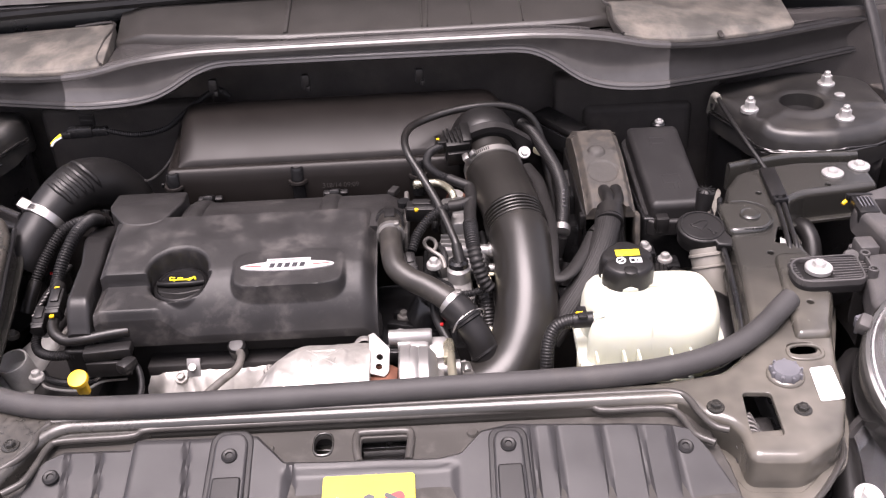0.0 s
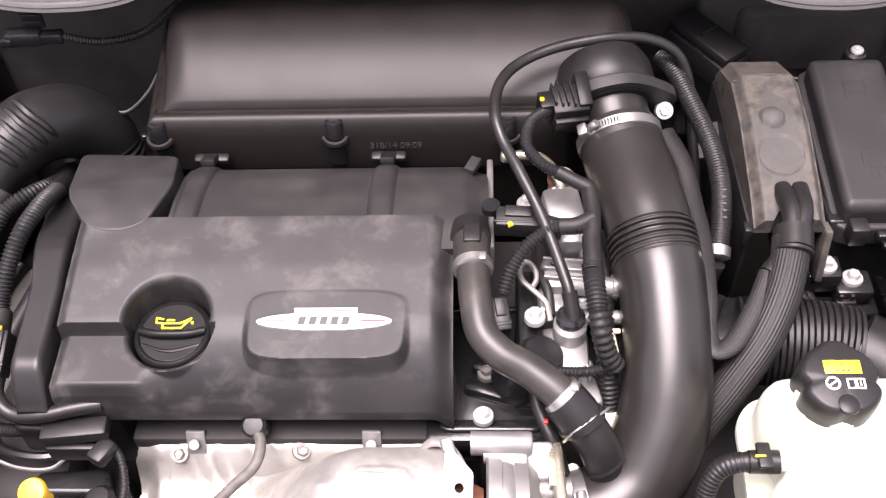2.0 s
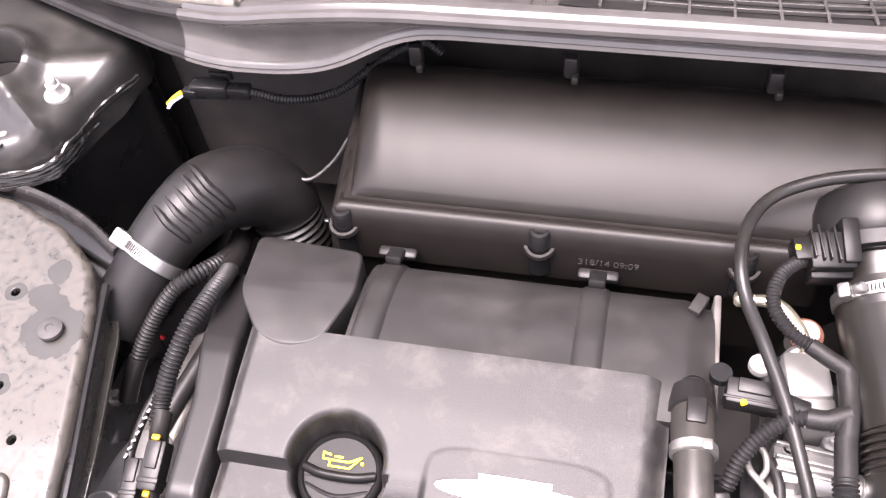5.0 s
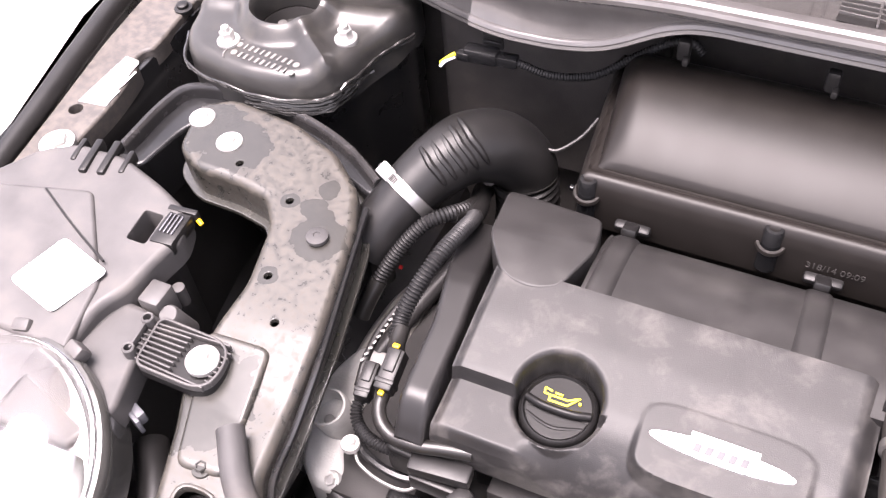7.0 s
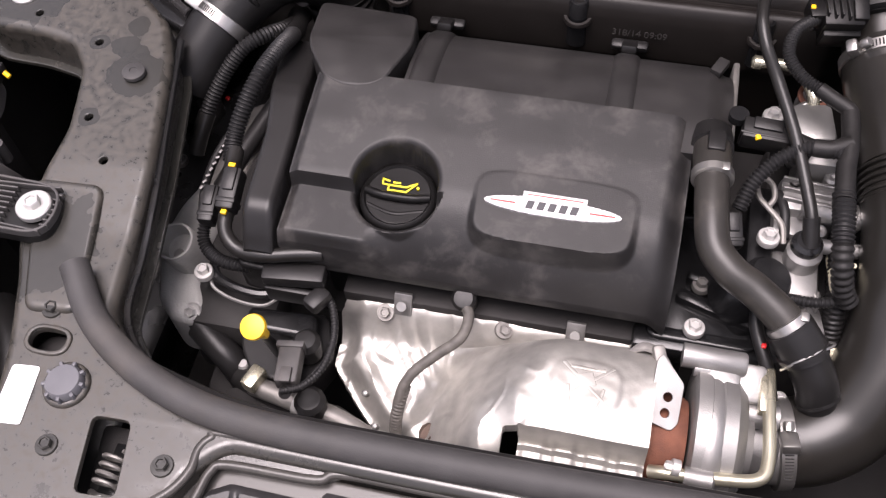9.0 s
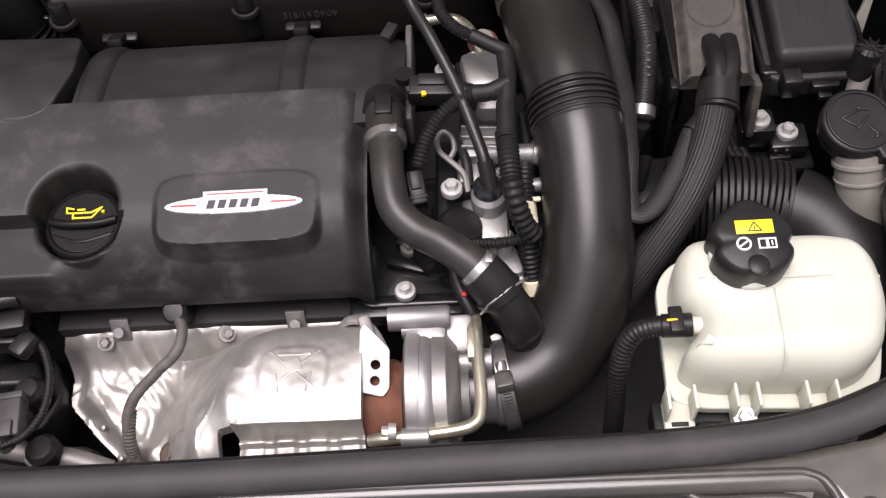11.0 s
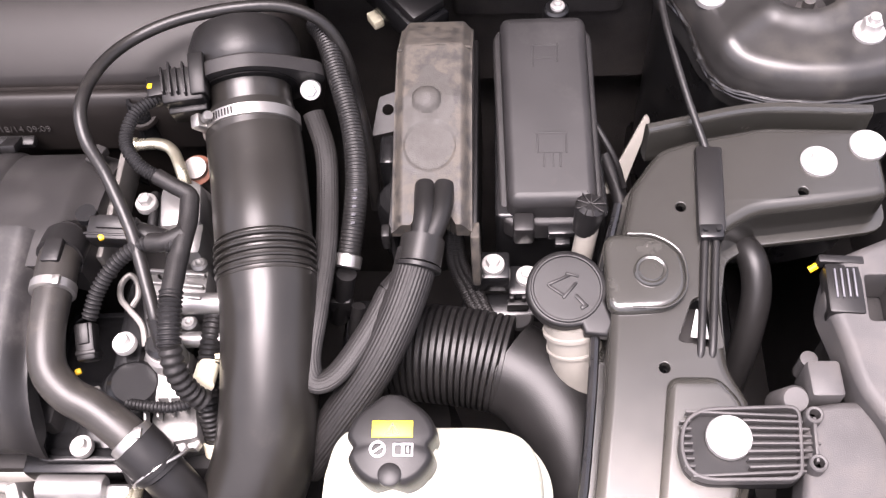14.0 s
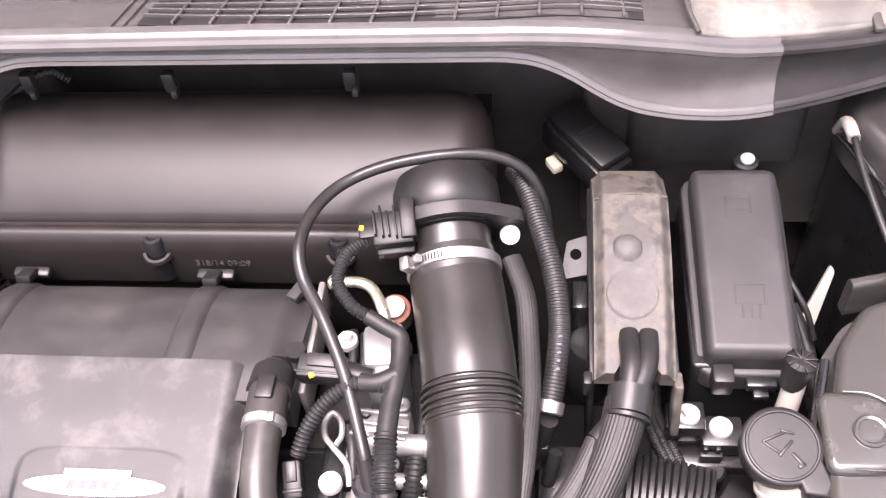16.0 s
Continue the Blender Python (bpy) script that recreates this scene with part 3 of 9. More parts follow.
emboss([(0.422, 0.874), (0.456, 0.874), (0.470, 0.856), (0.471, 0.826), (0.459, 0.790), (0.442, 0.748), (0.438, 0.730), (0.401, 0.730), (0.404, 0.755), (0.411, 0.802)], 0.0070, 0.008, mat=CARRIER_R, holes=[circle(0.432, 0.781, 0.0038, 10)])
for left in (True, False):
    ring = circle(side_x(-0.470, left), 0.678, 0.0185, 20)
    part("cap_ring", prism(ring, 0.0, 0.004, 0.003, [circle(side_x(-0.470, left), 0.678, 0.015, 16)], carrier_height), CARRIER, carrier)
    s = slot(side_x(-0.500, left), 0.710, 0.019, 0.0125)
    # shade inside the slot, painted as a black sheet
    part("slot_shade_fill", prism(slot(side_x(-0.500, left), 0.710, 0.022, 0.016), -0.034, -0.026, 0.001, (), carrier_height), DARK, carrier)
    part("slot_lip", prism(s, 0.0, 0.0022, 0.0015, [slot(side_x(-0.500, left), 0.710, 0.015, 0.009)], carrier_height), CARRIER, carrier)
# folded lip along the inside of the opening and a bright bead along the front edge
lip = [(x, y, carrier_height(x, y) - 0.012) for x, y in [(-0.507, 1.02), (-0.486, 0.93), (-0.470, 0.86), (-0.461, 0.80), (-0.452, 0.745), (-0.418, 0.708), (-0.365, 0.690), (-0.28, 0.686), (0.23, 0.686), (0.305, 0.697), (0.343, 0.725), (0.358, 0.775), (0.371, 0.865), (0.380, 0.945), (0.399, 1.02)]]
part("folded_lip", tube(lip, 0.0035, 8, 6), PAINT, carrier)
def edge_bead(line, r, drop):
    part("edge_bead", tube([(x, y, carrier_height(x, y) - drop) for x, y in line], r, 10, 6), SHELF, carrier)


edge_bead([(-0.378, 0.606), (-0.364, 0.620), (-0.356, 0.636), (-0.355, 0.652), (-0.348, 0.662), (-0.334, 0.666), (-0.175, 0.666), (0.035, 0.667), (0.228, 0.667), (0.262, 0.665), (0.274, 0.655), (0.280, 0.636), (0.290, 0.618), (0.302, 0.612)], 0.0036, 0.002)
edge_bead([(-0.370, 0.584), (-0.354, 0.598), (-0.348, 0.622), (-0.344, 0.640), (-0.332, 0.647), (-0.268, 0.649), (-0.250, 0.6565), (-0.174, 0.657), (0.035, 0.658), (0.170, 0.6585), (0.184, 0.6555), (0.196, 0.652), (0.250, 0.651), (0.264, 0.640), (0.272, 0.616), (0.288, 0.604)], 0.0036, 0.009)
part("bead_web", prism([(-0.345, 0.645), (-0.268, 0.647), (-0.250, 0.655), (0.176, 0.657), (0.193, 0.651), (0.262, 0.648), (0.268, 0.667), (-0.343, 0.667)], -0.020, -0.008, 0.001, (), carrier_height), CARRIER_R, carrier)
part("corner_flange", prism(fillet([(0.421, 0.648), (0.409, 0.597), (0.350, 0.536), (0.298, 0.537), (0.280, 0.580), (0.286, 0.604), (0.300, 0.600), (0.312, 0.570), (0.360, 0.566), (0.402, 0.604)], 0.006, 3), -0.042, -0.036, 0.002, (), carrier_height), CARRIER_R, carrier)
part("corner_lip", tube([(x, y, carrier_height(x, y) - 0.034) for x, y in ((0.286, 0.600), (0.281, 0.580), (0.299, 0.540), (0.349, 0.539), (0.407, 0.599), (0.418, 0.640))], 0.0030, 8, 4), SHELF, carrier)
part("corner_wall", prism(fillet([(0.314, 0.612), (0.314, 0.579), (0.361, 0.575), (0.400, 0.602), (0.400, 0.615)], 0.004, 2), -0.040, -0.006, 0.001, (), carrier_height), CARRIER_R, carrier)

# lower shelf in front of the bead, with the latch opening
shelf_h = lambda x, y: 0.942 + (y - 0.63) * 0.10
part("shelf", prism(fillet([(-0.365, 0.654), (0.285, 0.654), (0.300, 0.58), (0.300, 0.50), (-0.385, 0.50), (-0.378, 0.58)], 0.02, 4), -0.03, 0.0, 0.002,
                    [slot(-0.0795, 0.634, 0.0085, 0.0125), fillet([(-0.043, 0.640), (0.002, 0.640), (0.001, 0.612), (-0.042, 0.612)], 0.004, 3)], shelf_h, wall=True), SHELF, carrier)
part("latch_surround", tube([(x, y, shelf_h(x, y) + 0.001) for x, y in ((-0.044, 0.610), (-0.0475, 0.628), (-0.048, 0.640), (-0.044, 0.6455), (-0.021, 0.646), (0.001, 0.6455), (0.0048, 0.640), (0.0045, 0.628), (0.0025, 0.610))], 0.0040, 10, 5), SHELF, carrier)
# black block in place of the shaded depth behind the latch
part("latch_shade_fill", rbox((-0.019, 0.624, 0.905), (0.06, 0.05, 0.01), 0.002), DARK, carrier)
part("latch_bar", rbox((-0.019, 0.622, 0.928), (0.040, 0.006, 0.006), 0.002), GLOSSY, carrier)
part("slot_lip", prism(slot(-0.0795, 0.634, 0.0105, 0.0150), 0.0, 0.002, 0.0015, [slot(-0.0795, 0.634, 0.0085, 0.0125)], shelf_h), CARRIER_R, carrier)

# ribbed plastic radiator cover
rad = thing("radiator_cover", "black ribbed plastic cover over the radiator", "car trim", (MID, 0.54, 0.90))
cover_h = lambda x, y: 0.944 + (y - 0.61) * 0.28
RIBS = (-0.322, -0.291, -0.208, -0.110, 0.119, 0.141, 0.184, 0.220, 0.249)


def rad_top(x):
    """Rear edge of the cover, in steps."""
    return lerp_table([(-0.358, 0.585), (-0.352, 0.612), (-0.342, 0.628), (-0.327, 0.6355), (-0.262, 0.6345), (-0.259, 0.6415), (-0.142, 0.640), (-0.124, 0.622), (-0.114, 0.611), (0.030, 0.608), (0.052, 0.612), (0.072, 0.634), (0.10, 0.640), (0.250, 0.632), (0.268, 0.626), (0.282, 0.600), (0.298, 0.560)], x)


def rad_z(x, y):
    edge = rad_top(x) - y
    z = cover_h(x, y) + 0.006 - 0.006 * (1 - smooth(0.0, 0.006, edge))
    for rx in RIBS:
        gx = rx + (0.10 if rx < 0 else 0.02) * (0.634 - y)
        z -= 0.0030 * smooth(0.0034, 0.0010, abs(x - gx)) * smooth(0.0, 0.010, edge)
    z -= 0.0035 * smooth(-0.256, -0.260, x) - 0.0008 * noise.noise((x * 22, y * 22, 5.0))
    centre = smooth(-0.116, -0.106, x) * smooth(0.052, 0.040, x)
    return z - 0.004 * centre * smooth(0.600, 0.594, y)


rad_y = lambda x, u: 0.420 + (rad_top(x) - 0.420) * u
shell = field(-0.358, 0.298, 0.0, 1.0, 260, 64, lambda x, u: rad_z(x, rad_y(x, u)), lambda x, u: rad_z(x, rad_y(x, u)) - 0.014)
for v in shell.verts:
    v.co.y = rad_y(v.co.x, v.co.y)
part("cover_panel", shell, RADMAT, rad)
for x, y0, w in ((-0.164, 0.637, 0.0155), (0.0965, 0.627, 0.0135)):
    part("clip_groove", prism(fillet([(x - w - 0.005, y0 + 0.005), (x + w + 0.005, y0 + 0.005), (x + w + 0.008, 0.50), (x - w - 0.008, 0.50)], w, 6), 0.0, 0.0070, 0.002, (), cover_h), PLASTIC, rad)
    part("clip_tongue", prism(fillet([(x - w, y0), (x + w, y0), (x + w + 0.003, 0.50), (x - w - 0.003, 0.50)], w * 0.95, 6), 0.006, 0.0105, 0.003, (), cover_h), RADMAT, rad)
    part("tongue_step", prism(fillet([(x - w * 0.85, 0.590), (x + w * 0.85, 0.590), (x + w, 0.50), (x - w, 0.50)], 0.003, 2), 0.008, 0.0128, 0.002, (), cover_h), PLASTIC, rad)
for x, y in ((-0.164, 0.612), (-0.331, 0.603), (0.0965, 0.610), (0.260, 0.603)):
    part("push_pin", lathe([(0.0075, 0), (0.0075, 0.002), (0.0058, 0.0034), (0.0034, 0.0030), (0.003, 0.0016), (0, 0.0016)], 16, pose(x, y, cover_h(x, y) + (0.0100 if x in (-0.164, 0.0965) else 0.0050), 15, 0, 0)), PLASTIC, rad)
part("rivet", lathe([(0.006, 0), (0.005, 0.002), (0, 0.0026)], 14, pose(0.064, 0.640, shelf_h(0.064, 0.640))), SHELF, rad)
part("rivet", lathe([(0.006, 0), (0.005, 0.002), (0, 0.0026)], 14, pose(-0.132, 0.632, shelf_h(-0.132, 0.632))), SHELF, rad)
sticker = thing("warning_sticker", "yellow warning sticker with small black and red symbols", "sticker", (-0.03, 0.53, 0.925))
part("sheet", prism(fillet([(-0.0755, 0.591), (0.0085, 0.591), (0.010, 0.50), (-0.077, 0.50)], 0.003, 3), 0.0035, 0.0042, 0.0002, (), lambda x, y: cover_h(x, y) + 0.0005), YELPRINT, sticker)
part("symbol", prism(circle(-0.058, 0.562, 0.009, 3), 0.0044, 0.0048, 0, (), lambda x, y: cover_h(x, y) + 0.0005), WHITEPRINT, sticker)
part("symbol", prism(circle(-0.033, 0.566, 0.006, 8), 0.0044, 0.0048, 0, (), lambda x, y: cover_h(x, y) + 0.0005), INK, sticker)
part("symbol", prism(slot(-0.010, 0.566, 0.010, 0.006, turn=25), 0.0044, 0.0048, 0, (), lambda x, y: cover_h(x, y) + 0.0005), RED, sticker)
part("symbol", prism(slot(-0.010, 0.566, 0.010, 0.0022, turn=-30), 0.005, 0.0053, 0, (), lambda x, y: cover_h(x, y) + 0.0005), INK, sticker)

# rubber seal along the rails and the cross panel
SEAL = [(-0.497, 0.768, 0.983), (-0.468, 0.731, 0.976), (-0.430, 0.704, 0.972), (-0.382, 0.684, 0.970), (-0.320, 0.674, 0.969), (-0.20, 0.673, 0.969), (0.0, 0.677, 0.969),
        (0.18, 0.682, 0.969), (0.262, 0.690, 0.970), (0.322, 0.709, 0.972), (0.366, 0.738, 0.976), (0.408, 0.778, 0.983)]
seal = thing("bonnet_seal", "grey black rubber bonnet seal tube along the front panel", "seal", (MID, 0.68, 0.96))
part("bulb", tube(SEAL, 0.0118, 18, 10), SEALRUB, seal)
part("foot", tube([(x, y + (0.012 if -0.4 < x < 0.33 else 0.006), z - 0.008) for x, y, z in SEAL[1:-1]], 0.006, 8, 8), RUBBER, seal)

# black sheet that paints the shade within the rail opening
part("window_shade_fill", prism(fillet([(0.428, 0.896), (0.466, 0.890), (0.466, 0.940), (0.440, 0.940)], 0.003, 2), -0.03, -0.026, 0.001, (), carrier_height), DARK, carrier)
tag_w = thing("paper_tag", "small white paper tag inside the rail opening", "label", (0.45, 0.924, 0.958))
part("sheet", prism([(0.444, 0.912), (0.457, 0.910), (0.456, 0.928), (0.450, 0.934)], -0.016, -0.015, 0.0002, (), carrier_height), WHITEPRINT, tag_w)
# screws of the carrier
big = hex_bolt("flange_bolt", 0.0138, "large zinc flange bolt on the black steel rail", 0.42, wide=0.50)
set_out(big, [(-0.718, 1.062, 0.992), (-0.672, 1.042, 0.991), (0.551, 1.048, 0.984), (0.590, 1.062, 0.985)], "rail bolts")
lamp_bolt = hex_bolt("flange_bolt", 0.0148, "large zinc bolt holding the headlight bracket", 0.5, wide=0.48)
set_out(lamp_bolt, [(-0.551, 0.812, 0.990), (0.455, 0.827, 0.988)], "headlight bolts")
dark_bolt = hex_bolt("panel_bolt", 0.0086, "black painted hexagon bolt in the front panel", 0.7, CARRIER, CARRIER)
set_out(dark_bolt, [(x, y, carrier_height(x, y)) for x, y in ((-0.508, 0.736), (-0.466, 0.632), (-0.376, 0.634), (0.416, 0.742), (0.376, 0.631), (0.296, 0.640))], "panel bolts")
clip = thing("push_clip", "flat black push clip on the dusty rail", "clip")
part("disc", lathe([(0.0105, -0.003), (0.0105, 0.0006), (0.008, 0.0016), (0.0035, 0.0018), (0.003, 0.001), (0, 0.001)], 24), SEALRUB, clip)
clip.matrix_basis = pose(-0.527, 0.965, 0.991)
for left in (True, False):
    x = side_x(-0.470, left)
    knob = thing("adjuster_cap", "grey plastic bump stop cap on the front panel", "cap", (x, 0.678, 0.962), "bump stops")
    pr = []
    part("body", lathe([(0.0145, 0), (0.0145, 0.010), (0.0125, 0.013), (0, 0.0135)], 22, pose(x, 0.678, 0.960)), CAPGREY, knob)
    for k in range(9):
        a = 2 * math.pi * k / 9
        part("grip", rbox((x + 0.0145 * math.cos(a), 0.678 + 0.0145 * math.sin(a), 0.967), (0.004, 0.003, 0.010), 0.001, (0, 0, math.degrees(a))), CAPGREY, knob)
    st = thing("paper_label", "blank white paper label stuck on the panel", "label", (x, 0.66, 0.962), "rail labels")
    xo = side_x(-0.504, left)
    part("sheet", prism(fillet([(xo - 0.012, 0.640), (xo + 0.012, 0.642), (xo + (0.008 if left else 0.014), 0.688), (xo - (0.014 if left else 0.008), 0.686)], 0.003, 3), 0.0005, 0.0012, 0.0002, (), carrier_height), WHITEPRINT, st)
    # spring of the bonnet catch down in the well
    cx = side_x(-0.420, left)
    catch = thing("bonnet_catch", "steel bonnet catch with coil spring inside the panel opening", "latch", (cx, 0.63, 0.93), "bonnet catches")
    coil = [(cx + 0.010 * math.cos(k * 0.9), 0.616 + 0.0032 * k / 3.5, 0.940 + 0.010 * math.sin(k * 0.9)) for k in range(30)]
    part("spring", tube(coil, 0.0016, 6, 3), ALU_DULL, catch)
    part("hook", tube([(cx - 0.012, 0.612, 0.935), (cx, 0.608, 0.944), (cx + 0.012, 0.612, 0.940), (cx + 0.013, 0.64, 0.936)], 0.0025, 8, 5), STEEL, catch)
    part("plate", rbox((cx, 0.630, 0.922), (0.026, 0.05, 0.004), 0.001), PAINT, catch)
    part("lever", rbox((cx + 0.004, 0.607, 0.936), (0.022, 0.006, 0.008), 0.002, (0, 0, 12)), STEEL, catch)


# ---- strut towers ----
def radial_sheet(center, inner, outline, zf, n=120, m=26, rim=0.016):
    """A pressed sheet between a round hole and an outline, its outer edge rolled down."""
    cx, cy = center
    bm, rings = bmesh.new(), []
    reach = []
    for k in range(n):
        a = 2 * math.pi * k / n
        dx, dy = math.cos(a), math.sin(a)
        far = 0.0
        for (x0, y0), (x1, y1) in zip(outline, outline[1:] + outline[:1]):
            ex, ey = x1 - x0, y1 - y0
            den = dx * ey - dy * ex
            if abs(den) > 1e-9:
                s = ((x0 - cx) * ey - (y0 - cy) * ex) / den
                u = ((x0 - cx) * dy - (y0 - cy) * dx) / den
                if s > 0 and -1e-6 <= u <= 1 + 1e-6:
                    far = max(far, s)
        reach.append((dx, dy, far))
    for j in range(m + 1):
        row = []
        for dx, dy, far in reach:
            r = inner + (far - inner) * (j / m) ** 0.9
            x, y = cx + dx * r, cy + dy * r
            d = min(1.0, (far - r) / rim)
            row.append(bm.verts.new((x, y, zf(x, y) - rim * 1.1 * (1 - math.sqrt(max(0.0, 1 - (1 - d) ** 2))))))
        rings.append(row)
    rings.append([bm.verts.new((v.co.x + 0.001 * reach[k][0], v.co.y + 0.001 * reach[k][1], v.co.z - 0.035)) for k, v in enumerate(rings[-1])])
    rings.insert(0, [bm.verts.new((v.co.x, v.co.y, v.co.z - 0.03)) for v in rings[0]])
    for a, b in zip(rings, rings[1:]):
        for k in range(n):
            bm.faces.new((a[k], a[(k + 1) % n], b[(k + 1) % n], b[k]))
    return bm


def strut_tower(left):
    X = lambda x: side_x(x, left) - (0 if left else 0.024)
    zt = 1.031 if left else 1.017
    tw = thing("strut_tower", "glossy black painted strut tower" + (" with a stamped plate number" if left else " with wrinkled seam sealer"), "strut tower", (X(-0.67), 1.2, 0.70), "strut towers")
    outline = [(-0.806, 1.215), (-0.793, 1.152), (-0.768, 1.122), (-0.700, 1.107), (-0.645, 1.112), (-0.610, 1.131), (-0.597, 1.160), (-0.589, 1.195), (-0.564, 1.245), (-0.576, 1.305), (-0.735, 1.335), (-0.806, 1.290)]
    pts = fillet([(X(x), y) for x, y in outline], 0.022, 6)
    cx, cy, hr = X(-0.694) - (0 if left else 0.014), 1.211 - (0 if left else 0.003), 0.0365 if left else 0.0305
    press = 1.0 if left else 0.36

    def pressed(x, y):
        """Collar round the hole, three ridges, pockets between them."""
        sx = (x - cx) * (1 if left else -1)
        sy = y - cy
        r = math.hypot(sx, sy)
        z = zt - 0.007 + 0.016 * press * smooth(hr + 0.0255, hr + 0.0035, r) - 0.006 * press * smooth(hr + 0.0045, hr - 0.0005, r)
        for ang, w, high in ((-39, 0.010, 0.011), (14, 0.016, 0.009), (186, 0.010, 0.006), (95, 0.050, 0.008), (140, 0.020, 0.004)):
            c, s = math.cos(radians(ang)), math.sin(radians(ang))
            along, off = sx * c + sy * s, -sx * s + sy * c
            if along > 0:
                z += high * press * math.exp(-(off / w) ** 2) * smooth(0.03, 0.055, r)
        return z + 0.0004 * noise.noise((x * 60, y * 60, 2.0))

    part("tower_top", radial_sheet((cx, cy), hr, pts, pressed), TOWER, tw)
    part("tower_wall", prism(inset(pts, 0.004), zt - 0.30, zt - 0.040, 0.008), PAINT, tw)
    # brushed seam sealer: a wavy band of strokes along the front
    line = [(X(x), y, zt + z) for x, y, z in ((-0.800, 1.165, -0.030), (-0.771, 1.120, -0.031), (-0.700, 1.104, -0.033), (-0.645, 1.109, -0.036), (-0.608, 1.129, -0.039), (-0.594, 1.160, -0.037), (-0.586, 1.195, -0.034), (-0.561, 1.245, -0.029))]
    fine_line = [tuple(p) for p in curve_points(line, 6)]
    rnd = random.Random(5 if left else 6)
    for row in range(7 if left else 3):
        a, b = (0, len(fine_line)) if row < 2 else (12 + rnd.randrange(6), 30 + rnd.randrange(8))
        drift, stroke = 0.0, []
        for x, y, z in fine_line[a:b]:
            drift = 0.7 * drift + rnd.uniform(-1, 1)
            stroke.append((x + 0.0006 * rnd.uniform(-1, 1), y - 0.0008 - 0.0005 * row, z + 0.004 - 0.0026 * row + 0.0011 * drift))
        part("seam_sealer", tube(stroke, [rnd.uniform(0.0012, 0.0024) for _ in stroke], 7, 3), SEALER, tw)
    if left:
        for row, (x0, y0, n) in enumerate(((-0.707, 1.1440, 9), (-0.706, 1.1310, 9))):
            for k in range(n):
                x, y = x0 + 0.0072 * k, y0 - 0.0008 * k
                wide = 0.0032 if (k + row) % 3 else 0.0022
                part("stamped_mark", rbox((x, y, pressed(x, y) + 0.0004), (wide, 0.0078, 0.0010), 0.0003, (0, 0, -10)), PLATEMARK, tw)
            for x, y in ((x0 - 0.0085, y0 + 0.001), (x0 + 0.0072 * 9 + 0.001, y0 - 0.008)):
                part("stamped_dot", lathe([(0.0038, 0), (0.0036, 0.0007), (0, 0.0008)], 12, pose(x, y, pressed(x, y) + 0.0002)), PLATEMARK, tw)
        part("scribed_bracket", tube([(x, y, pressed(x, y) + 0.0003) for x, y in ((-0.716, 1.153), (-0.722, 1.149), (-0.725, 1.130), (-0.722, 1.122))], 0.0007, 6, 4), PLATEMARK, tw)
    plug_at = (X(-0.742), 1.229)
    part("round_plug", lathe([(0.0075, -0.004), (0.0075, 0.0008), (0.006, 0.0016), (0, 0.0018)], 18, pose(*plug_at, pressed(*plug_at) + 0.0008)), ZINC, tw)
    # damper top and nuts
    dm = thing("damper_mount", "black damper mount inside the strut tower opening", "suspension mount", (cx, cy, zt - 0.05), "damper mounts")
    part("cup", lathe([(hr - 0.0003, -0.05), (hr - 0.0003, -0.026), (0.030, -0.022), (0.026, -0.034), (0.012, -0.036), (0, -0.036)], 28, pose(cx, cy, zt)), DARK, dm)
    part("rod_nut", lathe([(0.011, -0.040), (0.011, -0.027), (0.006, -0.024), (0, -0.024)], 6, pose(cx - 0.006 * (1 if left else -1), cy - 0.008, zt)), RODMAT, dm)
    part("rod_end", lathe([(0.005, -0.03), (0.005, -0.016), (0, -0.015)], 10, pose(cx - 0.006 * (1 if left else -1), cy - 0.008, zt)), RODMAT, dm)
    return X, pressed


nut_places = []
for left in (True, False):
    X, pressed = strut_tower(left)
    for x, y in ((X(-0.745), 1.262), (X(-0.730), 1.146), (X(-0.612), 1.190)):
        if not left:
            x, y = x - 0.009, y + 0.007
        nut_places.append((x, y, pressed(x, y) + 0.002))
nut = hex_bolt("flange_nut", 0.0125, "zinc flange nut with stud end on the strut tower", 1.0, category="nut")
part("stud", lathe([(0.0045, 0.004), (0.0045, 0.017), (0.0035, 0.018), (0, 0.018)], 10), ZINC, nut)
set_out(nut, nut_places, "strut tower nuts")


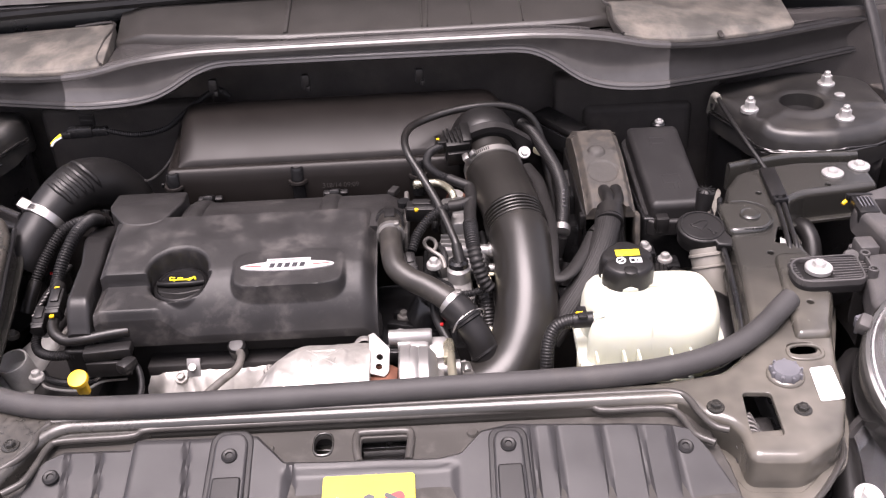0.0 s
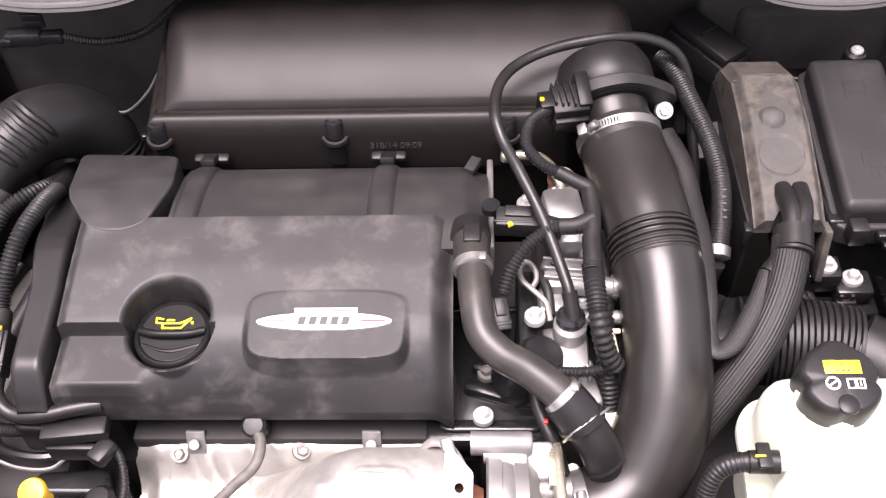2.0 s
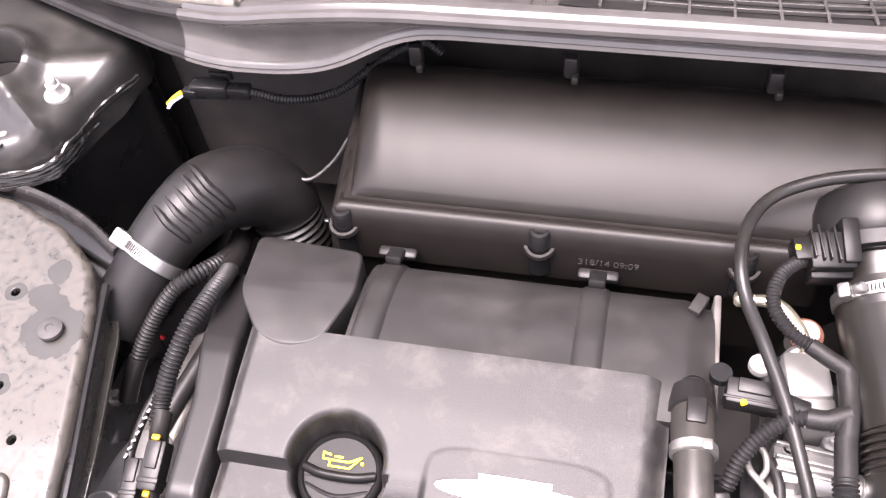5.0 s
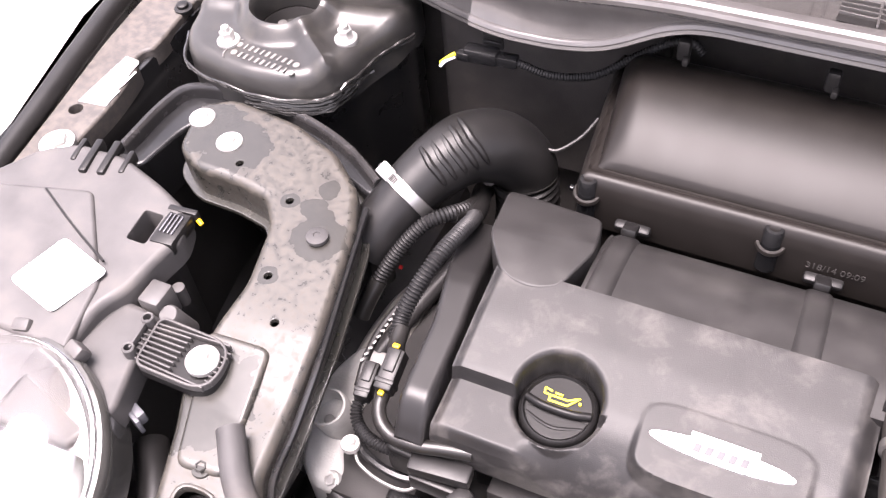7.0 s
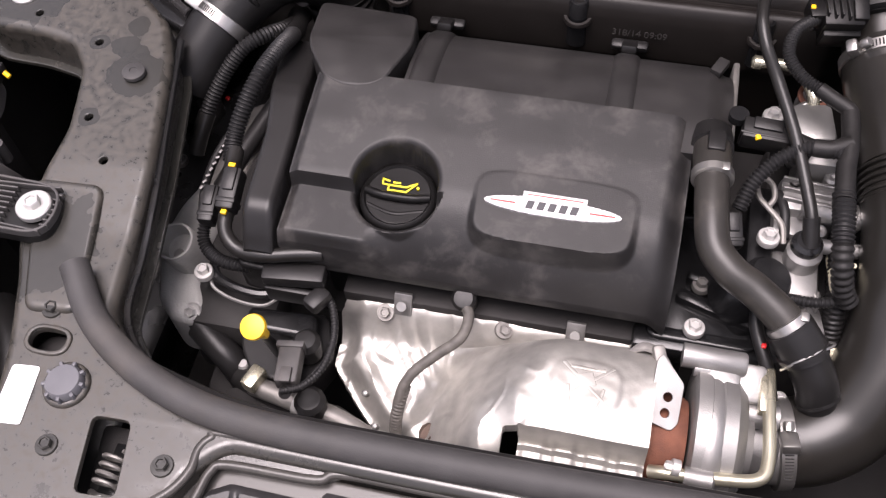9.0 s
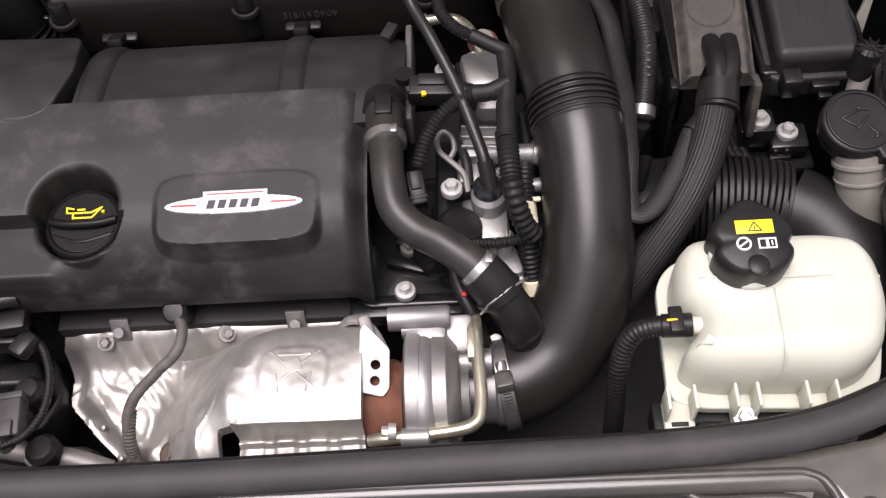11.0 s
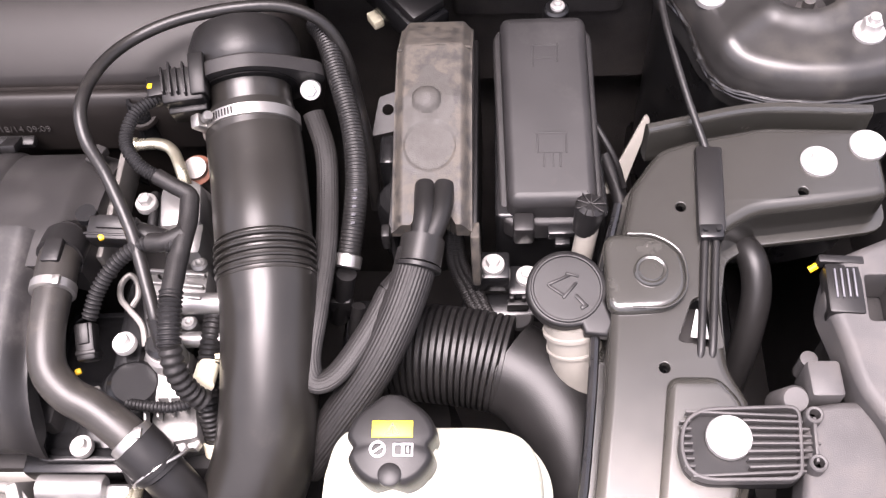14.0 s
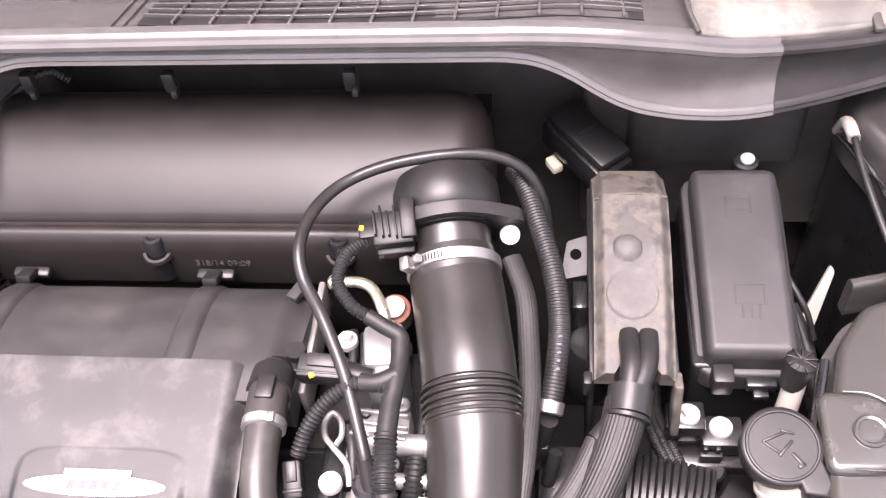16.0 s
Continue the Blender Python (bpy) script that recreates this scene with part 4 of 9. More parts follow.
# ---- wings and fenders ----
for left in (True, False):
    X = lambda x: side_x(x, left)
    wing = thing("inner_wing", "dusty inner wing panel beside the strut tower", "car panel", (X(-0.88), 1.15, 0.75), "inner wings")
    o = [(-0.875, 0.900), (-0.892, 1.02), (-0.912, 1.14), (-0.922, 1.25), (-0.930, 1.60), (-0.80, 1.60), (-0.80, 1.345), (-0.842, 1.285), (-0.856, 1.245), (-0.850, 1.18), (-0.848, 1.150), (-0.858, 1.143), (-0.858, 1.126), (-0.846, 1.120), (-0.836, 1.06), (-0.835, 0.985), (-0.848, 0.915)]
    part("plate", prism(fillet([(X(a), b) for a, b in o], 0.02, 4), 0.955, 0.980, 0.004, [circle(X(-0.869), 1.036, 0.008, 12)]), WINGMAT, wing)
    # deep dark channel between wing and rail
    part("channel_wall", rbox((X(-0.86), 1.20, 0.72), (0.02, 0.55, 0.50), 0.004), PAINT, wing)
    part("edge_rubber", tube([(X(-0.888), 0.88, 0.974), (X(-0.908), 1.02, 0.980), (X(-0.928), 1.14, 0.984), (X(-0.940), 1.25, 0.986), (X(-0.945), 1.6, 0.99)], 0.013, 10, 6), RUBBER, wing)
    fender = thing("fender", "glossy black painted front fender", "fender", (X(-1.0), 1.1, 0.3), "fenders")
    prof = [(-0.938, 0.972), (-0.948, 0.990), (-0.958, 0.990), (-0.968, 0.975), (-0.978, 0.94), (-0.986, 0.85), (-0.986, 0.45)]
    bm = bmesh.new()
    rows = []
    for k in range(15):
        y = 0.45 + 1.25 * k / 14
        shift = 0.05 * smooth(1.20, 0.95, y) + 0.07 * smooth(0.95, 0.45, y)
        rows.append([bm.verts.new((X(a + shift), y, z - 0.10 * smooth(0.95, 0.45, y) * (z > 0.6))) for a, z in prof])
    for a, b in zip(rows, rows[1:]):
        for k in range(len(a) - 1):
            bm.faces.new((a[k], a[k + 1], b[k + 1], b[k]))
    bmesh.ops.solidify(bm, geom=bm.faces[:], thickness=0.004)
    part("skin", bm, PAINT, fender)
    bt = hex_bolt("wing_bolt", 0.019, "large zinc headed bolt on the inner wing", 0.35)
    bt.matrix_basis = pose(X(-0.852), 0.985, 0.982)
wl = thing("wing_label", "faded label with white print on the inner wing", "label", (-0.875, 1.09, 0.982))
part("foil", prism(fillet([(-0.8745, 1.046), (-0.870, 1.128), (-0.8495, 1.126), (-0.838, 1.050)], 0.002, 2), 0.9795, 0.9808, 0.0003), FOIL, wl, "grey silver foil")
for k, (a, b) in enumerate(((0.04, 0.55), (0.05, 0.48), (0.10, 0.60), (0.04, 0.42), (0.12, 0.66), (0.05, 0.35))):
    for c, d in ((a, b), (b + 0.08, min(0.97, b + 0.30 + 0.07 * (k % 3)))):
        x, y0, y1 = -0.8705 + 0.0052 * k, 1.050 + 0.074 * c, 1.050 + 0.074 * d
        part("print_bar", rbox((x + 0.004 * (1 - c), (y0 + y1) / 2, 0.9810), (0.0022, y1 - y0, 0.0006), 0.0002, (0, 0, -3)), WHITEPRINT, wl)
stud = thing("wing_stud", "black hexagon stud on the inner wing panel", "bolt", (-0.848, 1.228, 0.982))
part("stud_head", lathe([(0.011, -0.003), (0.011, 0.001), (0.007, 0.002), (0.007, 0.006), (0.005, 0.007), (0, 0.007)], 18, pose(-0.858, 1.225, 0.981)), PLASTIC, stud)


# ---- dark surroundings under the bonnet ----
bay = thing("engine_bay_shell", "black painted engine bay walls in deep shade", "car body", (MID, 1.0, 0.30), kind="structure")
part("bulkhead", rbox((MID, 1.345, 0.70), (1.70, 0.02, 0.80), 0.004), FELT, bay)
part("insulation_pad", prism(fillet([(-0.56, 1.30), (-0.30, 1.30), (-0.30, 1.334), (-0.56, 1.334)], 0.01, 3), 0.80, 1.02, 0.008), FELT, bay)
part("insulation_pad", prism(fillet([(0.22, 1.30), (0.47, 1.30), (0.47, 1.334), (0.22, 1.334)], 0.01, 3), 0.80, 1.03, 0.008), FELT, bay)
part("insulation_pad", prism(fillet([(0.262, 1.290), (0.430, 1.290), (0.430, 1.322), (0.262, 1.322)], 0.016, 4), 0.905, 0.985, 0.012), FELT, bay)
# added undertray and walls keep light from leaking in, shade in their colour
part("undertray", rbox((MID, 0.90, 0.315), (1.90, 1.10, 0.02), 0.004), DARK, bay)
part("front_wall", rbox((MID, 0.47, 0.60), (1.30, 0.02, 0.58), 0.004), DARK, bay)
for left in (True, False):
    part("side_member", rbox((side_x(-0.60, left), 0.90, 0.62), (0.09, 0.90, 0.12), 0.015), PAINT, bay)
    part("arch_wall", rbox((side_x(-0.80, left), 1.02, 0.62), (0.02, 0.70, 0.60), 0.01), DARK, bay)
# unseen low bumper, added to close the front so no light leaks in
bumper = thing("front_bumper", "black painted front bumper", "bumper", (MID, 0.35, 0.30))
bo = [(-0.95, 0.62), (-0.88, 0.46), (-0.70, 0.36), (-0.40, 0.31), (MID, 0.30), (0.30, 0.31), (0.60, 0.36), (0.78, 0.46), (0.85, 0.62), (0.74, 0.62), (0.60, 0.50), (MID, 0.43), (-0.70, 0.50), (-0.84, 0.62)]
part("bumper_skin", prism(fillet(bo, 0.03, 4), 0.25, 0.80, 0.04), PAINT, bumper)

# raised bonnet, its underside to the engine
bonnet = thing("raised_bonnet", "black bonnet raised over the engine bay", "bonnet", (MID, 1.42, 1.14))
bh = pose(MID, 1.42, 1.14, -74, 0, 0)
outer = moved(prism(fillet([(-0.80, 0.0), (0.80, 0.0), (0.76, -0.55), (0.60, -0.86), (0.25, -0.97), (-0.25, -0.97), (-0.60, -0.86), (-0.76, -0.55)], 0.08, 5), 0.0, 0.02, 0.008), bh)
part("skin", outer, PAINT, bonnet)
frame_holes = [fillet([(-0.62, -0.06), (-0.30, -0.06), (-0.34, -0.12), (-0.60, -0.12)], 0.02, 4), fillet([(0.62, -0.06), (0.30, -0.06), (0.34, -0.12), (0.60, -0.12)], 0.02, 4)]
# unseen lining, made pale to bounce light into airbox and covers
part("inner_frame", moved(prism(fillet([(-0.76, -0.03), (0.76, -0.03), (0.72, -0.52), (0.55, -0.82), (0.22, -0.92), (-0.22, -0.92), (-0.55, -0.82), (-0.72, -0.52)], 0.08, 5), -0.03, -0.002, 0.004, frame_holes), bh), PADMAT, bonnet, "unseen pale lining that lifts reflections")


for left in (True, False):
    hg = part("hinge", tube([(side_x(-0.800, left), 1.225, 0.985), (side_x(-0.792, left), 1.26, 1.030), (side_x(-0.782, left), 1.33, 1.110), (side_x(-0.772, left), 1.41, 1.165)], 0.0090, 12, 6, flat=0.55), LID, bonnet, "grey painted steel hinge arm")
    part("foot", rbox((side_x(-0.803, left), 1.225, 0.985), (0.030, 0.050, 0.010), 0.003), PAINT, hg)
    part("pivot", lathe([(0.010, -0.008), (0.010, 0.006), (0.007, 0.009), (0, 0.009)], 16, pose(side_x(-0.800, left), 1.232, 0.998, 0, 90, 0)), ZINC, hg)

# ---- cowl ----
COWL_Z = [(-0.95, 1.054), (-0.60, 1.056), (-0.50, 1.065), (-0.42, 1.069), (-0.375, 1.072), (-0.335, 1.082), (-0.30, 1.104), (-0.275, 1.117), (-0.25, 1.121), (0.165, 1.119), (0.19, 1.112), (0.215, 1.095), (0.245, 1.070), (0.285, 1.058), (0.33, 1.054), (0.40, 1.052), (0.50, 1.044), (0.85, 1.040)]
LOW_Y = [(0, 1.205), (0.20, 1.205), (0.28, 1.202), (0.36, 1.203), (0.40, 1.206), (0.452, 1.222), (0.502, 1.244), (0.552, 1.266), (0.75, 1.345), (0.95, 1.40)]
TOP_Y = [(0, 1.199), (0.20, 1.198), (0.312, 1.199), (0.372, 1.208), (0.402, 1.218), (0.452, 1.230), (0.502, 1.242), (0.552, 1.260), (0.75, 1.340), (0.95, 1.40)]
TOP_Z = [(0, 1.136), (0.22, 1.136), (0.27, 1.133), (0.312, 1.128), (0.342, 1.121), (0.372, 1.112), (0.402, 1.104), (0.452, 1.097), (0.552, 1.091), (0.95, 1.080)]


def soft(table, x, w=0.012):
    return sum(lerp_table(table, x + d * w) for d in (-1.5, -0.75, 0, 0.75, 1.5)) / 5


def cowl_low(x):
    return soft(LOW_Y, abs(x - MID)), soft(COWL_Z, x)


def cowl_upper(x):
    return soft(TOP_Y, abs(x - MID)), soft(TOP_Z, abs(x - MID))


cowl = thing("windscreen_cowl", "faded black plastic cowl below the windscreen", "cowl", (MID, 1.25, 1.05))


def cowl_trim(x0, x1, n, inward=0.0):
    """Moulded front trim: lower bead, hollow face, upper bead."""
    bm, rows = bmesh.new(), []
    for i in range(n + 1):
        x = x0 + (x1 - x0) * i / n
        (ly, lz), (uy, uz) = cowl_low(x), cowl_upper(x)
        sec = [(ly + 0.008, lz - 0.010), (ly + 0.0005, lz - 0.0075), (ly - 0.0020, lz - 0.0055), (ly - 0.0010, lz - 0.0030), (ly - 0.0015, lz - 0.0016), (ly - 0.0006, lz), (ly + 0.0012, lz + 0.0008), (ly + 0.0030, lz + 0.0006)]
        for t in (0.2, 0.4, 0.6, 0.8):
            sec.append((ly + 0.0034 + (uy - ly - 0.003) * t + 0.12 * (uz - lz) * math.sin(math.pi * t), lz + 0.001 + (uz - lz - 0.0045) * t))
        sec += [(uy + 0.0012, uz - 0.0032), (uy - 0.0002, uz - 0.0018), (uy - 0.0001, uz + 0.0004), (uy + 0.0014, uz + 0.0020), (uy + 0.0036, uz + 0.0022), (uy + 0.0052, uz + 0.0008), (uy + 0.0058, uz - 0.0022), (uy + 0.0090, uz - 0.0032), (uy + 0.0110, uz - 0.0020), (uy + 0.0130, uz + 0.0006), (uy + 0.0160, uz + 0.0016), (uy + 0.0210, uz + 0.0014)]
        rows.append([bm.verts.new((x, a + inward, b - inward * 0.4)) for a, b in sec])
    for a, b in zip(rows, rows[1:]):
        for k in range(len(a) - 1):
            bm.faces.new((a[k], a[k + 1], b[k + 1], b[k]))
    bm.normal_update()
    bmesh.ops.solidify(bm, geom=bm.faces[:], thickness=0.002)
    return bm


part("front_trim", cowl_trim(-0.480, 0.370, 150), TRIMMAT, cowl)
part("end_trim", cowl_trim(-0.92, -0.4805, 50, 0.0020), LID, cowl, "dark end piece")
part("end_trim", cowl_trim(0.3705, 0.80, 50, 0.0020), LID, cowl, "dark end piece")


def cowl_top(x, y):
    """Height of the cowl panel behind its front trim: it falls towards the windscreen in the middle."""
    uy, uz = cowl_upper(x)
    edge = smooth(-0.43, -0.33, x) * smooth(0.36, 0.26, x)
    fall = 0.0225 * edge + 0.004 * (1 - edge)
    return uz + 0.0012 - fall * min(1.0, max(0.0, (y - uy - 0.018) / 0.075))


cowl_y = lambda x, u: min(1.390, cowl_upper(x)[0] + 0.020) * (1 - u) + 1.40 * u
top = field(-0.92, 0.80, 0.0, 1.0, 140, 24, lambda x, u: cowl_top(x, cowl_y(x, u)), lambda x, u: cowl_top(x, cowl_y(x, u)) - 0.008)
for v in top.verts:
    v.co.y = cowl_y(v.co.x, v.co.y)
part("top_panel", top, TRIMMAT, cowl)


def rear_edge(x):
    """Front edge of the raised rear panel."""
    return soft([(-0.43, 1.330), (-0.40, 1.322), (-0.30, 1.302), (-0.20, 1.288), (-0.156, 1.284), (0.05, 1.283), (0.20, 1.285), (0.262, 1.288), (0.33, 1.310)], x)


def rear_z(x, u):
    return 1.1235 + 0.026 * u - 0.004 * (1 - smooth(0.0, 0.06, u)) ** 2 - 0.012 * smooth(-0.38, -0.43, x) - 0.012 * smooth(0.28, 0.33, x)


rear = field(-0.43, 0.33, 0.0, 1.0, 120, 40, rear_z, lambda x, u: rear_z(x, u) - 0.010)
for v in rear.verts:
    y0 = rear_edge(v.co.x)
    v.co.y = y0 + (1.392 - y0) * v.co.y
part("rear_panel", rear, COWLMAT, cowl)
# air grille: bars and slats along the bowed front edge; a dark sheet on the panel paints the opening's shade
grille_y = lambda x: 1.2175 + 0.42 * min(0.20, abs(x)) ** 2
rim = [(x, grille_y(x)) for x in (-0.152 + 0.0138 * k for k in range(31))]
part("grille_shade_fill", prism(rim + [(0.262, 1.286), (-0.152, 1.286)], 0.0006, 0.0014, 0.0002, (), cowl_top), DARK, cowl)
for k in range(12):
    x = -0.1200 + 0.0333 * k
    y0 = grille_y(x)
    za, zb = cowl_top(x, y0), cowl_top(x, 1.284)
    part("grille_bar", rbox((x, (y0 + 1.284) / 2, (za + zb) / 2 + 0.0030), (0.0026, 1.284 - y0, 0.0036), 0.0008, (math.degrees(math.atan2(zb - za, 1.284 - y0)), 0, 0)), TRIMMAT, cowl)
for k in range(4):
    line = [(-0.152 + 0.0138 * j, 1.2345 + 0.0142 * k + (grille_y(-0.152 + 0.0138 * j) - 1.2175) * (1 - 0.25 * k)) for j in range(31)]
    part("grille_slat", prism([(x, y - 0.0013) for x, y in line] + [(x, y + 0.0013) for x, y in line[::-1]], 0.0012, 0.0046, 0.0006, (), cowl_top), TRIMMAT, cowl)
for x in (-0.1735, -0.1625):
    part("panel_rib", prism([(x - 0.0009, 1.222), (x + 0.0009, 1.222), (x - 0.0015, 1.290), (x - 0.0033, 1.290)], 0.0, 0.0024, 0.0005, (), cowl_top), TRIMMAT, cowl)
for x in (-0.171, 0.026, 0.034, 0.098, 0.172):
    y0, w = rear_edge(x) + 0.004, 0.006 if x < -0.1 else 0.0018
    part("panel_rib", rbox((x, (y0 + 1.385) / 2, 1.1378), (w, 1.385 - y0, 0.004), 0.0006, (14, 0, 0)), COWLMAT, cowl)
for left in (True, False):
    end = thing("cowl_end_cover", "dust streaked grey plastic cover at the end of the cowl", "cover", (side_x(-0.55, left), 1.3, 1.10), "cowl end covers")
    xs = [-0.417 - 0.03 * k for k in range(15)] if left else [0.300 + 0.03 * k for k in range(10)]
    back = [(-0.85, 1.425), (-0.50, 1.385), (-0.434, 1.362)] if left else [(0.575, 1.400), (0.40, 1.372), (0.294, 1.318)]
    outline = [(x, cowl_upper(x)[0] + 0.013) for x in xs] + back
    part("cover_plate", prism(fillet(outline, 0.010, 4), -0.014, 0.0055, 0.003, (), lambda x, y: cowl_upper(x)[1] + 0.12 * (y - cowl_upper(x)[0])), ENDMAT, end)
    lift = lambda x, y: cowl_upper(x)[1] + 0.12 * (y - cowl_upper(x)[0]) + 0.0050
    side = [outline[0], (outline[-1][0] + (0.004 if left else -0.002), 1.25), (outline[-1][0] + (0.001 if left else 0.001), 1.30), outline[-1], outline[-2]]
    part("edge_bead", tube([(x - (0.003 if left else -0.003), y, lift(x, y)) for x, y in side], 0.0022, 8, 6), COWLMAT, end)
    if not left:
        part("latch_notch", rbox((0.447, 1.285, cowl_upper(0.447)[1] + 0.0115), (0.008, 0.080, 0.005), 0.002, (6, 0, 2)), COWLMAT, end)

screen = thing("windscreen", "dark windscreen with black edge band", "windscreen", (MID, 1.40, 1.13))
sc = pose(MID, 1.385, 1.150, 33, 0, 0)
part("glass_pane", moved(prism(fillet([(-0.85, 0), (0.80, 0), (0.68, 0.95), (-0.72, 0.95)], 0.06, 4), 0, 0.006, 0.002), sc), SCREEN, screen)
part("lower_strip", tube([(-0.90, 1.380, 1.130), (-0.5, 1.385, 1.150), (MID, 1.383, 1.162), (0.4, 1.385, 1.150), (0.80, 1.380, 1.130)], 0.008, 8, 8), RUBBER, screen)
roof = thing("car_cabin", "black car cabin behind the windscreen", "car body", (MID, 2.4, 0.3))
part("cabin_body", rbox((MID, 2.75, 0.75), (1.80, 2.6, 0.95), 0.12), PAINT, roof)
part("cabin_roof", rbox((MID, 2.95, 1.45), (1.40, 1.8, 0.30), 0.12), PAINT, roof)
for left in (True, False):
    for y in (1.15, 3.3):
        wheel = thing("wheel", "black tyred car wheel on the ground", "wheel", (side_x(-0.86, left), y, 0.0), "wheels")
        part("tyre", lathe([(0.22, -0.09), (0.31, -0.095), (0.33, -0.07), (0.33, 0.07), (0.31, 0.095), (0.22, 0.09)], 36, pose(side_x(-0.86, left), y, 0.33, 0, 90, 0)), RUBBER, wheel)
        part("rim", lathe([(0.0, -0.06), (0.2195, -0.07), (0.2195, 0.07), (0, 0.06)], 24, pose(side_x(-0.86, left), y, 0.33, 0, 90, 0)), ALU, wheel)


# ---- engine ----
engine = thing("engine_block", "dark engine block and head below the covers", "engine", (-0.18, 0.93, 0.40))
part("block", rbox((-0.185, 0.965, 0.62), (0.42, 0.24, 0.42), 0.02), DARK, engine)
# head side and flange painted black for the shaded gap under the cover
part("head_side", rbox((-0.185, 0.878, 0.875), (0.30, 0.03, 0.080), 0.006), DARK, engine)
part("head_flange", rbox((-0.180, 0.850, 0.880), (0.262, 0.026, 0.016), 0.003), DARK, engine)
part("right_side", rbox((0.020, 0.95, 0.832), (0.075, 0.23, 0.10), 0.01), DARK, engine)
part("cam_cover_end", rbox((-0.006, 0.905, 0.872), (0.095, 0.13, 0.045), 0.008), GLOSSY, engine)
part("cam_cover_rim", prism(fillet([(-0.050, 0.838), (0.040, 0.838), (0.040, 0.968), (-0.050, 0.968)], 0.012, 4), 0.890, 0.900, 0.003, [fillet([(-0.044, 0.844), (0.034, 0.844), (0.034, 0.962), (-0.044, 0.962)], 0.010, 4)]), GLOSSY, engine)
for bx, by in ((0.022, 0.930), (0.026, 0.868)):
    part("cam_cover_boss", lathe([(0.013, 0.0), (0.0125, 0.008), (0.0105, 0.011), (0.006, 0.011), (0.005, 0.006), (0, 0.006)], 20, pose(bx, by, 0.890)), GLOSSY, engine)
part("cam_cover_rib", rbox((0.008, 0.895, 0.900), (0.060, 0.012, 0.014), 0.004, (0, 0, -12)), GLOSSY, engine)
part("cam_cover_rib", rbox((0.005, 0.872, 0.899), (0.070, 0.012, 0.012), 0.004, (0, 0, -18)), GLOSSY, engine)
part("cam_cover_foot", rbox((-0.005, 0.842, 0.886), (0.11, 0.022, 0.020), 0.004), GLOSSY, engine)
part("left_side", rbox((-0.42, 0.95, 0.80), (0.09, 0.30, 0.10), 0.01), DARK, engine)

CAPX, CAPY = -0.2680, 0.8940
TOPLINE = [(0.836, 0.920), (0.840, 0.929), (0.846, 0.944), (0.856, 0.960), (0.866, 0.970), (0.878, 0.979), (0.892, 0.985), (0.940, 0.995), (0.985, 1.002), (1.0, 1.003)]


def cover_z(x, y):
    z = sum(lerp_table(TOPLINE, y + d) for d in (-0.004, -0.002, 0, 0.002, 0.004)) / 5
    # badge plinth: the top runs on forward
    px, py = (x + 0.137) / 0.064, (y - 0.886) / 0.030
    inside = smooth(1.06, 0.96, (abs(px) ** 5 + abs(py) ** 5) ** 0.2)
    plinth = 1.002 - (0.985 - y) * 0.17
    z += max(0, plinth - z) * inside
    # lower step at the front left
    d = math.hypot(x - CAPX, (y - CAPY))
    shelf = 0.9665 + 0.10 * (y - 0.86) - 0.012 * smooth(0.847, 0.838, y) ** 2
    wide = 0.016 * smooth(0.872, 0.850, y)
    z += (shelf - z) * smooth(0.8905, 0.8870, y) * max(smooth(-0.268 + wide, -0.272 - wide, x), smooth(0.0415, 0.0390, d))
    # the cap's well, with a wide rounded rim
    lip = min(1.0, max(0.0, (d - 0.0350) / 0.0050))
    z -= 0.0050 * (1 - math.sqrt(1 - (1 - lip) ** 2))
    z -= (z - 0.930) * smooth(0.0348, 0.0338, d) if z > 0.930 else 0
    z -= 0.014 * smooth(-0.060, -0.036, x) ** 2
    z -= 0.005 * smooth(-0.350, -0.359, x)
    return z


cover = thing("engine_cover", "textured black plastic engine cover with dusty stains and an oval badge", "engine cover", (-0.2, 0.91, 0.90))
part("shell", field(-0.359, -0.036, 0.839, 0.988, 320, 180, cover_z, lambda x, y: min(cover_z(x, y) - 0.010, 0.917 + 0.07 * smooth(0.85, 0.91, y))), COVER, cover)
badge = part("badge", field(-0.194, -0.083, 0.8795, 0.8965, 100, 30, lambda x, y: cover_z(x, y) + 0.0016 if ((x + 0.1385) / 0.0548) ** 2 + ((y - 0.888) / 0.0078) ** 2 < 1 else None, lambda x, y: cover_z(x, y) + 0.0002), BADGE, cover, "bright oval badge with dark letters and red lines")
plate = lambda x0, x1, y0, y1, h: field(x0, x1, y0, y1, 8, 3, lambda x, y: cover_z(x, y) + h, lambda x, y: cover_z(x, y) + h - 0.001)
part("badge_band", plate(-0.163, -0.112, 0.8945, 0.8995, 0.0018), BADGE, badge)
part("badge_band_line", plate(-0.160, -0.115, 0.8965, 0.8972, 0.0022), RED, badge)
for k in range(5):
    x0 = -0.1590 + 0.0088 * k
    bar = plate(x0, x0 + 0.0056, 0.8848, 0.8916, 0.0022)
    for v in bar.verts:
        v.co.x += 0.22 * (v.co.y - 0.888)
    part("badge_letter", bar, INK, badge)
part("badge_line", plate(-0.188, -0.168, 0.8876, 0.8886, 0.0022), RED, badge)
part("badge_line", plate(-0.109, -0.089, 0.8876, 0.8886, 0.0022), RED, badge)

